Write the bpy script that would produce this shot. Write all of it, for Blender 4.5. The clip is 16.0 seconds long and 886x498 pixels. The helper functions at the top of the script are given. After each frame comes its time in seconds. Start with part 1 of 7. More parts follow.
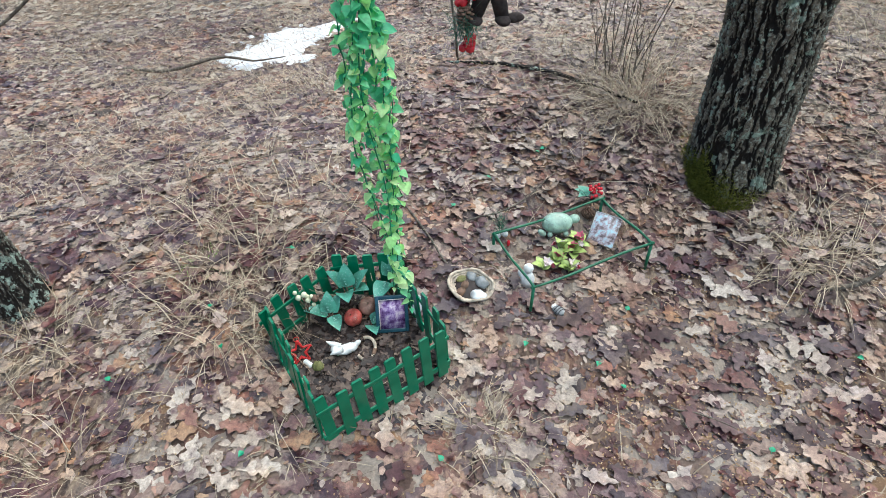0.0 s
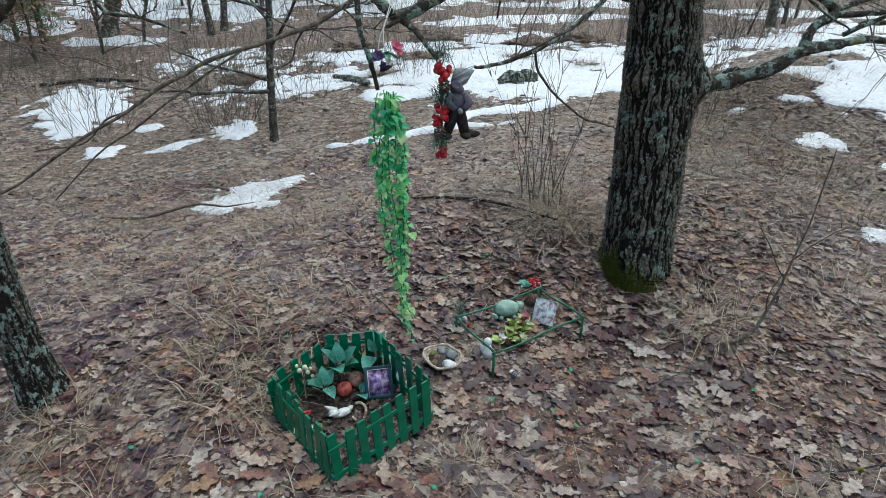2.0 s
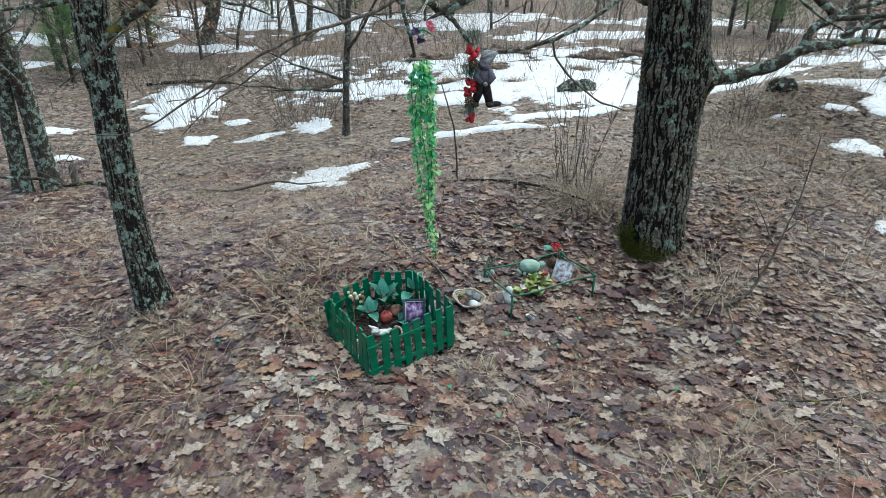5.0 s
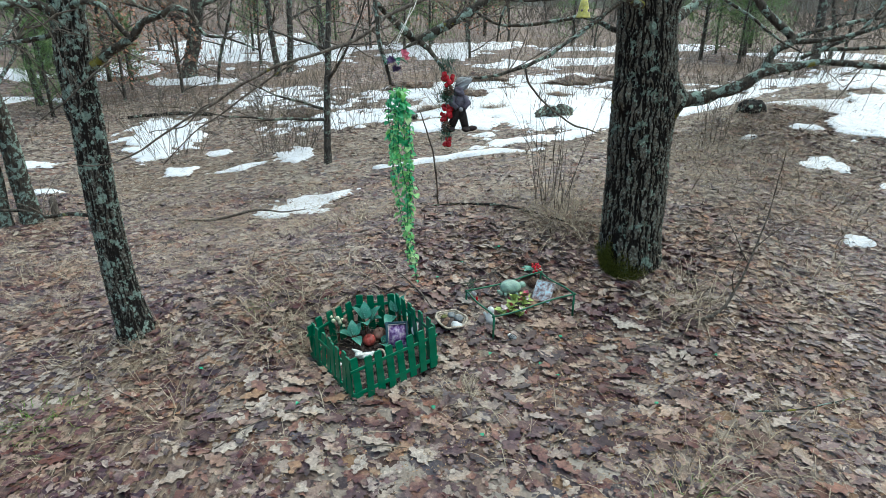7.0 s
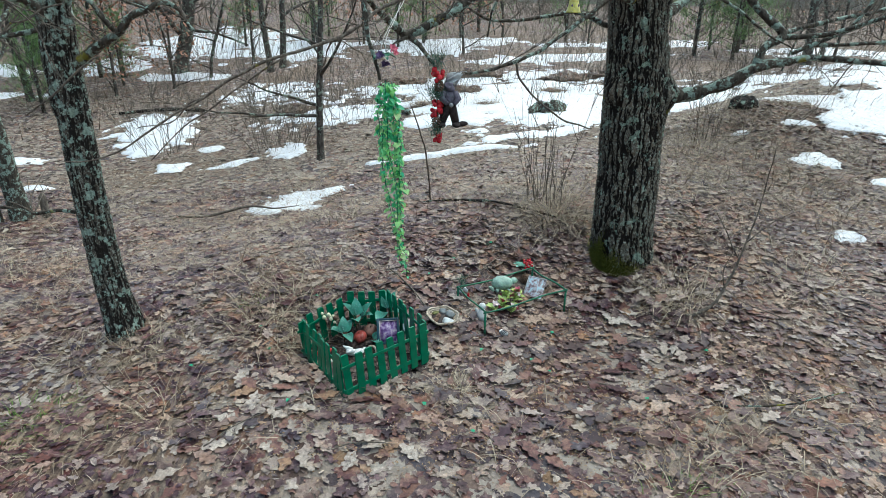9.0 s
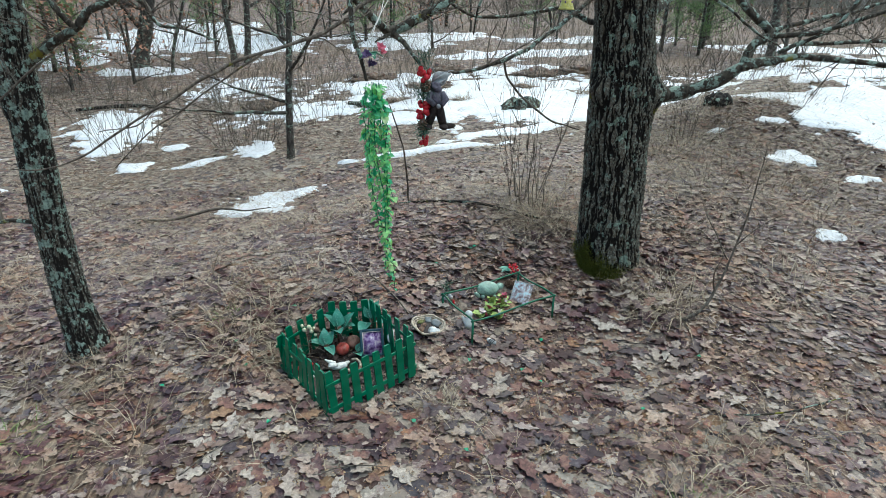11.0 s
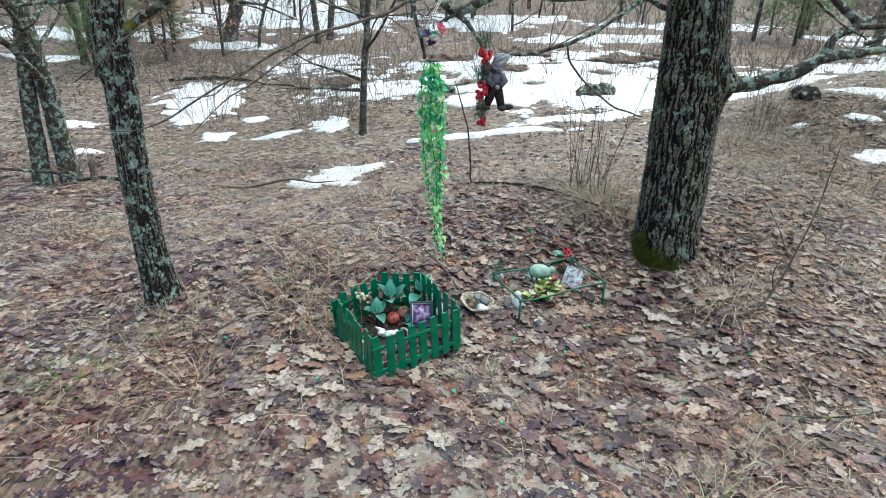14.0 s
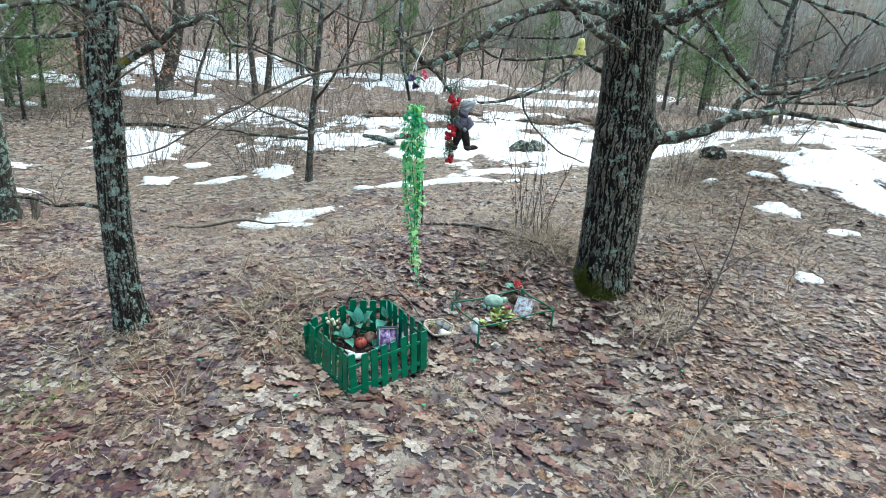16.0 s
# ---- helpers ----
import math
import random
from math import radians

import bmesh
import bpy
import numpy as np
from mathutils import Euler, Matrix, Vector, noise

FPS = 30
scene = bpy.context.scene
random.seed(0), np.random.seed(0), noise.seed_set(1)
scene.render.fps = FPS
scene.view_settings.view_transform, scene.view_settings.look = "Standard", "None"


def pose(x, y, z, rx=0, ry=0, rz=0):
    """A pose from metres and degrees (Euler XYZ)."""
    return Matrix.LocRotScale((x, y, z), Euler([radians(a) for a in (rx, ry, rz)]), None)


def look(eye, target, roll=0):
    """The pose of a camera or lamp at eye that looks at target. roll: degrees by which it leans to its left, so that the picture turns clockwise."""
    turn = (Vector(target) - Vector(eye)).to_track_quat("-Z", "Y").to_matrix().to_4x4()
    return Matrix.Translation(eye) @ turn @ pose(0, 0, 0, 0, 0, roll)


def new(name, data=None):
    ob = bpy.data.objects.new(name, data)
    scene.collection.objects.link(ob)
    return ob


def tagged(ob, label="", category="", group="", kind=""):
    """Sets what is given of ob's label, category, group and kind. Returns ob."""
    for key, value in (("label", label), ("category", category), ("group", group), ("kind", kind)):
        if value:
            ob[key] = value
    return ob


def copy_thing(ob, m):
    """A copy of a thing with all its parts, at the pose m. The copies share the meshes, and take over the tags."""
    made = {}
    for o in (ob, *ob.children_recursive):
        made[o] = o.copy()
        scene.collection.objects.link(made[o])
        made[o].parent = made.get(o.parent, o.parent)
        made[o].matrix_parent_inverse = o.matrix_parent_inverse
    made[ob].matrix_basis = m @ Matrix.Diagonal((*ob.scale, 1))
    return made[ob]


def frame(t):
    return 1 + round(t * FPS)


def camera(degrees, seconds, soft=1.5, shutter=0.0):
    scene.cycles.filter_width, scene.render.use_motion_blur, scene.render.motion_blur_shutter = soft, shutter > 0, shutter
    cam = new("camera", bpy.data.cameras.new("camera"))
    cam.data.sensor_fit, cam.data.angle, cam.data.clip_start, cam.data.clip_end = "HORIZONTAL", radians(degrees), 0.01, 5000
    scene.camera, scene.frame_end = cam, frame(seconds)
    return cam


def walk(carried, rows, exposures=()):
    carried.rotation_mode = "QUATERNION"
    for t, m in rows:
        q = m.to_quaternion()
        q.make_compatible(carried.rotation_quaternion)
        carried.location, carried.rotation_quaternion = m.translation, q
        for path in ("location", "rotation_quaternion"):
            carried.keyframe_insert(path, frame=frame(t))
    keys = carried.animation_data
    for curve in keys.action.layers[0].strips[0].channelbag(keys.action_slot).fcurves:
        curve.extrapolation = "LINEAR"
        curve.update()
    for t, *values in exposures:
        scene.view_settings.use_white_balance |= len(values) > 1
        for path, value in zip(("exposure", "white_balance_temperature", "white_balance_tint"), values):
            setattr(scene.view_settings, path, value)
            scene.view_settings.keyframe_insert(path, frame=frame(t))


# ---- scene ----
cam = camera(71.4, 16.0, soft=0.7)
METRES, EYE, TILT, LEAN, TURN = 2.65, 1.6, -41.0, 0.0, 0.0
ROWS = [
    (0.0, 0.0, 0.0, 0.0, -0.0, 0.0, -0.0),
    (0.5, -0.0282, 0.007, -0.0074, -3.69, -1.26, 3.27),
    (1.0, -0.0446, -0.0599, -0.0602, -3.85, 5.53, 3.08),
    (1.5, -0.0536, -0.1455, -0.1152, -3.39, 11.87, 3.43),
    (2.0, -0.0798, -0.1787, -0.1471, -6.21, 15.1, 3.78),
    (2.5, -0.1229, -0.2105, -0.1876, -10.95, 12.83, 2.42),
    (3.0, -0.1254, -0.2308, -0.2031, -10.33, 16.08, 1.96),
    (3.5, -0.0887, -0.2545, -0.2271, -5.04, 15.95, 2.16),
    (4.0, -0.051, -0.3016, -0.2777, -1.69, 15.13, -1.15),
    (6.5, -0.0278, -0.3625, -0.327, -1.28, 19.72, 0.23),
    (7.0, -0.0258, -0.363, -0.3299, -2.06, 19.2, 0.85),
    (7.5, -0.0209, -0.3637, -0.3295, -2.12, 19.26, 0.9),
    (8.0, -0.0183, -0.3627, -0.33, -2.37, 18.73, 1.2),
    (10.5, -0.0259, -0.3442, -0.3155, -2.67, 19.08, 0.97),
    (11.0, -0.0482, -0.3172, -0.2906, -5.06, 18.29, 2.73),
    (11.5, -0.0589, -0.2965, -0.2639, -10.38, 17.24, 4.46),
    (12.0, -0.069, -0.2766, -0.2424, -8.72, 15.93, 3.02),
    (12.5, -0.0699, -0.2684, -0.2346, -6.44, 14.51, 1.43),
    (13.0, -0.0666, -0.2758, -0.2375, -6.0, 14.5, 1.11),
    (13.5, -0.036, -0.3106, -0.2691, -3.67, 14.92, -1.41),
    (14.0, -0.0188, -0.3437, -0.3105, -0.12, 16.77, -2.76),
    (14.5, -0.0338, -0.3741, -0.3385, -1.97, 20.03, -2.8),
    (15.0, -0.0516, -0.3891, -0.3521, -4.43, 22.32, -2.4),
    (15.5, -0.0815, -0.4, -0.3806, -5.77, 20.89, -0.78),
    (16.0, -0.0976, -0.4158, -0.3975, -6.69, 22.21, -0.76),
]
walk(cam, [(t, pose(0, 0, EYE, TILT, LEAN, TURN) @ pose(METRES * x, METRES * y, METRES * z, 90 + pitch, roll, yaw)) for t, x, y, z, yaw, pitch, roll in ROWS],
     [(0.0, 0.97, 5950, 0), (0.5, 0.93, 5950, 1), (1.0, 0.92, 5900, 0), (1.5, 0.63, 5800, -2), (2.0, 0.22, 5720, -3), (2.5, 0.13, 5720, -3), (3.0, 0.13, 5700, -3), (3.5, 0.09, 5700, -4), (4.0, 0.38, 5730, -4),
      (6.5, 0.52, 5800, -7), (8.0, 0.54, 5750, -6), (10.5, 0.54, 5750, -6), (11.5, 0.42, 5750, -7), (12.5, 0.54, 5750, -6), (13.5, 0.78, 5800, -5), (14.5, 0.86, 5750, -5), (16.0, 0.95, 5700, -7)])



# ---- light ----
world = bpy.data.worlds.new("overcast_sky")
scene.world = world
world.use_nodes = True
wn, wl = world.node_tree.nodes, world.node_tree.links
sky = wn.new("ShaderNodeTexSky")
sky.sky_type, sky.sun_disc = "NISHITA", False
sky.sun_elevation, sky.sun_rotation, sky.air_density, sky.dust_density = radians(50), radians(30), 1.0, 4.0
wl.new(sky.outputs[0], wn["Background"].inputs[0])
wn["Background"].inputs[1].default_value = 0.13
sun = new("sun", bpy.data.lights.new("sun", "SUN"))
sun.data.energy, sun.data.angle, sun.data.color = 1.6, radians(50), (1.0, 0.95, 0.88)
sun.matrix_world = look((0, 0, 20), (-5, 5, 0))

# ---- lie of the land ----
FLAT, SLOPE = -0.032, 0.316
SWELLS = [  # east, north, reach, height
    (-0.36, 1.47, 0.24, -0.065),
    (0.2, 1.5, 0.9, 0.002),
    (1.2, 2.4, 0.9, 0.004),
    (-0.7, 2.5, 0.8, 0.155),
    (1, 3.2, 0.9, 0.157),
    (-1.6, 4.2, 1.2, -0.116),
    (2.6, 4, 1.2, 0.209),
    (-1.2, 1.4, 0.7, -0.026),
    (-3, 6.6, 1.8, -0.222),
    (4.5, 4.5, 2, -0.08),
    (0, 8, 2.5, 0.081),
    (-1.2, 1.9, 0.5, 0.067),
    (0.85, 1.5, 0.6, -0.15),
    (0, -1, 1.6, -0.119),
    (-5, 10, 4, -0.282),
    (3, 10, 3, -0.055),
    (-0.61, 1.47, 0.09, -0.055),
    (-0.44, 1.6, 0.11, -0.03),
    (-0.24, 1.70, 0.09, -0.035),
    (-0.14, 1.2, 0.08, 0.025),
    (3.4, 4.9, 0.9, 0.11),
    (4.8, 5.6, 1.1, 0.36),
    (3.45, 5.3, 0.5, 0.19),
    (2.0, 5.8, 1.0, -0.037),
    (5.5, 6.7, 1.0, 0.42),
]


def lie(x, y):
    x, y = np.asarray(x, float), np.asarray(y, float)
    z = FLAT + SLOPE * x / 10
    z = np.where(np.abs(x) > 9, FLAT + SLOPE * np.sign(x) * (0.9 + 0.2 * np.tanh((np.abs(x) - 9) / 20)), z)
    for a, b, s, h in SWELLS:
        z = z + h * np.exp(-((x - a) ** 2 + (y - b) ** 2) / (2 * s * s))
    far = np.maximum(0, y - 13)
    z = z + 0.045 * far / (1 + np.exp(np.clip((x - 1) / 4, -30, 30))) + 0.012 * far
    return z + 0.012 * np.sin(5.1 * x + 1.3 * y) * np.sin(4.3 * y - 0.7 * x) + 0.007 * np.sin(11 * x - 3 * y) * np.sin(9 * y + 2 * x)


def ground_at(x, y):
    return float(lie(x, y))


# ---- materials ----
def material(name, rough=0.7, metal=0.0, sheen=0.5):
    m = bpy.data.materials.new(name)
    m.use_nodes = True
    b = m.node_tree.nodes["Principled BSDF"]
    b.inputs["Roughness"].default_value, b.inputs["Metallic"].default_value = rough, metal
    b.inputs["Specular IOR Level"].default_value = sheen
    return m, m.node_tree.nodes, m.node_tree.links, b


def coords(n, l, scale=(1, 1, 1)):
    c, p = n.new("ShaderNodeTexCoord"), n.new("ShaderNodeMapping")
    p.inputs["Scale"].default_value = scale
    l.new(c.outputs["Object"], p.inputs["Vector"])
    return p.outputs[0]


def noise_tex(n, l, vec, scale, detail=4, rough=0.55):
    t = n.new("ShaderNodeTexNoise")
    t.inputs["Scale"].default_value, t.inputs["Detail"].default_value, t.inputs["Roughness"].default_value = scale, detail, rough
    l.new(vec, t.inputs["Vector"])
    return t.outputs["Fac"]


def ramp(n, l, fac, stops, constant=False):
    r = n.new("ShaderNodeValToRGB")
    if constant:
        r.color_ramp.interpolation = "CONSTANT"
    e = r.color_ramp.elements
    while len(e) < len(stops):
        e.new(1.0)
    for k, (p, c) in enumerate(stops):
        e[k].position = p
        e[k].color = (*c, 1) if len(c) == 3 else c
    l.new(fac, r.inputs[0])
    return r.outputs[0]


def mix(n, l, fac, a, b, kind="MIX"):
    m = n.new("ShaderNodeMix")
    m.data_type, m.blend_type = "RGBA", kind
    for socket, v in ((m.inputs[0], fac), (m.inputs[6], a), (m.inputs[7], b)):
        if hasattr(v, "links"):
            l.new(v, socket)
        elif isinstance(v, tuple):
            socket.default_value = (*v, 1)
        else:
            socket.default_value = v
    return m.outputs[2]


def bump(n, l, b, height, strength=0.4, distance=0.01):
    u = n.new("ShaderNodeBump")
    u.inputs["Strength"].default_value, u.inputs["Distance"].default_value = strength, distance
    l.new(height, u.inputs["Height"])
    l.new(u.outputs[0], b.inputs["Normal"])


def plain(name, colour, rough=0.6, metal=0.0, vary=0.25, scale=30, bumps=0.15, speck=None):
    """A painted, moulded or woven surface: grain and grime at two scales; speck lays on a second colour."""
    m, n, l, b = material(name, rough, metal)
    v = coords(n, l)
    big, fine = noise_tex(n, l, v, scale, 3), noise_tex(n, l, v, scale * 6, 3)
    dark = tuple(c * (1 - vary) for c in colour)
    light = tuple(min(1, c * (1 + vary * 0.7) + 0.01) for c in colour)
    col = mix(n, l, ramp(n, l, big, [(0.35, (0, 0, 0)), (0.65, (1, 1, 1))]), dark, light)
    if speck:
        col = mix(n, l, ramp(n, l, fine, [(0.58, (0, 0, 0)), (0.66, (1, 1, 1))]), col, speck)
    l.new(col, b.inputs["Base Color"])
    bump(n, l, b, fine, bumps, 0.002)
    return m


LEAF_TONES = [(0.0, (0.47, 0.415, 0.355)), (0.11, (0.355, 0.30, 0.25)), (0.26, (0.225, 0.16, 0.133)), (0.39, (0.138, 0.094, 0.10)), (0.50, (0.056, 0.045, 0.057)), (0.58, (0.095, 0.088, 0.106)),
              (0.67, (0.235, 0.122, 0.094)), (0.77, (0.395, 0.335, 0.28)), (0.88, (0.085, 0.052, 0.046)), (0.95, (0.31, 0.19, 0.11))]


def leaf_material(name, single=False):
    """Dead leaf: one tone a leaf, blotched, with wet purple and rusty stretches of the floor running over it."""
    m, n, l, b = material(name, 0.5, 0.0, 0.34)
    g = n.new("ShaderNodeNewGeometry")
    pick = n.new("ShaderNodeObjectInfo").outputs["Random"] if single else g.outputs["Random Per Island"]
    v = g.outputs["Position"]
    tone = ramp(n, l, pick, LEAF_TONES, True)
    blot = noise_tex(n, l, v, 60, 7, 0.74)
    tone = mix(n, l, 0.85, tone, ramp(n, l, blot, [(0.36, (0.22, 0.19, 0.2)), (0.43, (0.72, 0.7, 0.69)), (0.54, (1.05, 1.03, 1.0)), (0.64, (1.6, 1.56, 1.5))]), "MULTIPLY")
    mat = ramp(n, l, noise_tex(n, l, v, 19, 8, 0.72), [(0.38, (0.05, 0.036, 0.046)), (0.45, (0.14, 0.082, 0.07)), (0.50, (0.24, 0.165, 0.135)), (0.56, (0.38, 0.31, 0.245)), (0.62, (0.48, 0.35, 0.2))])
    tone = mix(n, l, 0.15 if single else 0.27, tone, mat)
    wet = noise_tex(n, l, v, 4.2, 6, 0.66)
    soaked = ramp(n, l, wet, [(0.47, (0, 0, 0)), (0.53, (1, 1, 1))])
    # some leaves lie dry on top of the soaked ones
    soaked = mix(n, l, 1.0, soaked, ramp(n, l, pick, [(0.0, (0.45, 0.45, 0.45)), (0.13, (1, 1, 1)), (0.77, (0.25, 0.25, 0.25)), (0.88, (1, 1, 1))], True), "MULTIPLY")
    tone = mix(n, l, soaked, tone, mix(n, l, 1.0, tone, (0.42, 0.31, 0.40), "MULTIPLY"))
    rust = ramp(n, l, noise_tex(n, l, v, 1.9, 7, 0.68), [(0.48, (0, 0, 0)), (0.56, (0.85, 0.85, 0.85))])
    tone = mix(n, l, rust, tone, mix(n, l, 1.0, tone, (1.03, 0.84, 0.72), "MULTIPLY"))
    l.new(tone, b.inputs["Base Color"])
    l.new(ramp(n, l, wet, [(0.45, (0.6, 0.6, 0.6)), (0.56, (0.3, 0.3, 0.3))]), b.inputs["Roughness"])
    bump(n, l, b, noise_tex(n, l, v, 220, 3), 0.3, 0.002)
    return m


def soil_material():
    m, n, l, b = material("forest_floor", 0.7, 0.0, 0.25)
    v = coords(n, l)
    cells = n.new("ShaderNodeTexVoronoi")
    cells.inputs["Scale"].default_value = 15
    warp = n.new("ShaderNodeVectorMath")
    warp.operation = "MULTIPLY_ADD"
    t = n.new("ShaderNodeTexNoise")
    t.inputs["Scale"].default_value, t.inputs["Detail"].default_value = 12, 3
    l.new(v, t.inputs["Vector"])
    l.new(t.outputs["Color"], warp.inputs[0])
    warp.inputs[1].default_value = (0.12, 0.12, 0.12)
    l.new(v, warp.inputs[2])
    l.new(warp.outputs[0], cells.inputs["Vector"])
    sep = n.new("ShaderNodeSeparateColor")
    l.new(cells.outputs["Color"], sep.inputs[0])
    litter = ramp(n, l, sep.outputs[0], LEAF_TONES, True)
    straw = ramp(n, l, noise_tex(n, l, coords(n, l, (1, 0.25, 1)), 55, 4), [(0.34, (0.05, 0.033, 0.025)), (0.5, (0.19, 0.13, 0.09)), (0.64, (0.38, 0.29, 0.19))])
    patch = noise_tex(n, l, v, 0.55, 4)
    col = mix(n, l, ramp(n, l, patch, [(0.42, (0.15, 0.15, 0.15)), (0.6, (0.8, 0.8, 0.8))]), litter, straw)
    l.new(mix(n, l, ramp(n, l, noise_tex(n, l, v, 2.3, 4), [(0.4, (0, 0, 0)), (0.7, (0.6, 0.6, 0.6))]), col, mix(n, l, 1.0, col, (0.5, 0.42, 0.42), "MULTIPLY")), b.inputs["Base Color"])
    bump(n, l, b, noise_tex(n, l, v, 45, 6, 0.7), 0.9, 0.02)
    return m


def bark_material(name, dark, light, lichen, amount, lichen_scale=9.0, furrowed=False, gold_from=0.68):
    m, n, l, b = material(name, 0.85, 0.0, 0.3)
    v, tall = coords(n, l), coords(n, l, (1, 1, 0.3))
    grain = noise_tex(n, l, tall, 60, 6, 0.65)
    mid = tuple(0.62 * a + 0.38 * c for a, c in zip(dark, light))
    col = ramp(n, l, grain, [(0.36, dark), (0.5, mid), (0.66, light)])
    fine = noise_tex(n, l, v, lichen_scale * 4.5, 6, 0.72)
    if furrowed:
        ridge_height = n.new("ShaderNodeAttribute")
        ridge_height.attribute_name = "ridge_height"
        # colour follows the relief: darkest in the furrows, palest on the ridge tops
        plate = ramp(n, l, ridge_height.outputs["Fac"], [(0.45, (0, 0, 0)), (0.78, (1, 1, 1))])
        ridge_tone = mix(n, l, ramp(n, l, noise_tex(n, l, v, 90, 6, 0.75), [(0.43, (0, 0, 0)), (0.56, (1, 1, 1))]), mid, light)
        col = mix(n, l, plate, tuple(0.75 * c for c in dark), ridge_tone)
        # small grey crusts sit on the ridges only
        fleck = mix(n, l, 1.0, plate, ramp(n, l, fine, [(0.53, (0, 0, 0)), (0.58, (0.75, 0.75, 0.75))]), "MULTIPLY")
        col = mix(n, l, fleck, col, tuple(0.5 * a + 0.5 * c for a, c in zip((0.46, 0.45, 0.40), lichen)))
    col = mix(n, l, ramp(n, l, noise_tex(n, l, v, 3, 4), [(0.4, (0, 0, 0)), (0.65, (0.45, 0.45, 0.45))]), col, mix(n, l, 1.0, col, (0.55, 0.5, 0.47), "MULTIPLY"))
    spot = noise_tex(n, l, v, lichen_scale, 7, 0.68)
    edge = ramp(n, l, spot, [(amount, (0, 0, 0)), (amount + 0.03, (1, 1, 1))])
    tone = ramp(n, l, noise_tex(n, l, v, 90, 4), [(0.35, tuple(c * 0.5 for c in lichen)), (0.62, lichen)])
    col = mix(n, l, edge, col, tone)
    gold = ramp(n, l, noise_tex(n, l, v, 6.3, 5, 0.6), [(gold_from, (0, 0, 0)), (gold_from + 0.03, (0.8, 0.8, 0.8))])
    col = mix(n, l, gold, col, (0.26, 0.235, 0.03))
    l.new(col, b.inputs["Base Color"])
    bump(n, l, b, noise_tex(n, l, v, 110, 6, 0.75), 0.9, 0.008)
    return m


def blade_material(name, stops, rough=0.6):
    m, n, l, b = material(name, rough, 0.0, 0.35)
    isle = n.new("ShaderNodeNewGeometry").outputs["Random Per Island"]
    col = ramp(n, l, isle, stops)
    l.new(mix(n, l, 0.6, col, ramp(n, l, noise_tex(n, l, coords(n, l), 90, 3), [(0.3, (0.6, 0.6, 0.6)), (0.7, (1.15, 1.15, 1.15))]), "MULTIPLY"), b.inputs["Base Color"])
    return m


def snow_material():
    m, n, l, b = material("old_snow", 0.55)
    v = coords(n, l)
    dirt = noise_tex(n, l, v, 26, 6, 0.7)
    col = ramp(n, l, dirt, [(0.28, (0.42, 0.39, 0.35)), (0.39, (0.70, 0.71, 0.73)), (0.62, (0.82, 0.83, 0.85))])
    l.new(col, b.inputs["Base Color"])
    bump(n, l, b, noise_tex(n, l, v, 9, 6, 0.65), 0.5, 0.05)
    return m




ONE_LEAF = leaf_material("single_fallen_leaf", True)
LEAF, SOIL, SNOW = leaf_material("fallen_leaf"), soil_material(), snow_material()
# dark leaf tones, lowered further to paint in the plot's deep shade
ROTTEN_SHADED = blade_material("shaded_rotting_leaf", [(0.0, (0.018, 0.013, 0.013)), (0.5, (0.045, 0.031, 0.028)), (0.85, (0.10, 0.068, 0.056)), (1.0, (0.26, 0.195, 0.15))], 0.5)
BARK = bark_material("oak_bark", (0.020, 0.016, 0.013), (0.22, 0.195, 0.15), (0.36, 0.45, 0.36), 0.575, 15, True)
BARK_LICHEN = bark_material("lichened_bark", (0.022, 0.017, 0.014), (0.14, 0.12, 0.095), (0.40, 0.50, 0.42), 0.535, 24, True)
LIMB = bark_material("lichened_limb", (0.028, 0.023, 0.018), (0.15, 0.13, 0.10), (0.37, 0.47, 0.39), 0.518, 21, False, 0.65)
TWIG = bark_material("grey_twig", (0.085, 0.068, 0.055), (0.29, 0.25, 0.20), (0.28, 0.31, 0.24), 0.64, 20)
FAR_BARK = bark_material("distant_bark", (0.035, 0.03, 0.025), (0.15, 0.13, 0.11), (0.30, 0.36, 0.28), 0.54, 9)
MOSS = blade_material("moss", [(0.0, (0.05, 0.065, 0.008)), (0.5, (0.14, 0.155, 0.018)), (1.0, (0.26, 0.25, 0.04))], 0.9)
BLEACHED = blade_material("bleached_litter", [(0.0, (0.07, 0.055, 0.048)), (0.3, (0.19, 0.15, 0.12)), (0.65, (0.33, 0.275, 0.215)), (1.0, (0.46, 0.395, 0.315))], 0.7)
OCHRE = blade_material("ochre_crumbs", [(0.0, (0.20, 0.11, 0.05)), (0.5, (0.37, 0.24, 0.125)), (1.0, (0.50, 0.37, 0.21))])
STRAW = blade_material("dry_grass", [(0.0, (0.14, 0.10, 0.07)), (0.35, (0.28, 0.215, 0.145)), (0.7, (0.42, 0.34, 0.24)), (1.0, (0.54, 0.455, 0.33))])
# darker, greyer straw for the tufts on the bank
STRAW_GREY = blade_material("grey_grass", [(0.0, (0.10, 0.08, 0.055)), (0.5, (0.22, 0.18, 0.125)), (1.0, (0.36, 0.305, 0.22))])
GRASS = blade_material("green_grass", [(0.0, (0.09, 0.17, 0.025)), (1.0, (0.24, 0.36, 0.08))])
GREEN_PLASTIC = plain("green_plastic", (0.0, 0.165, 0.075), 0.33, vary=0.2, scale=12, bumps=0.05)
GREEN_ROD = plain("green_coated_rod", (0.01, 0.12, 0.055), 0.4, vary=0.3, scale=40)


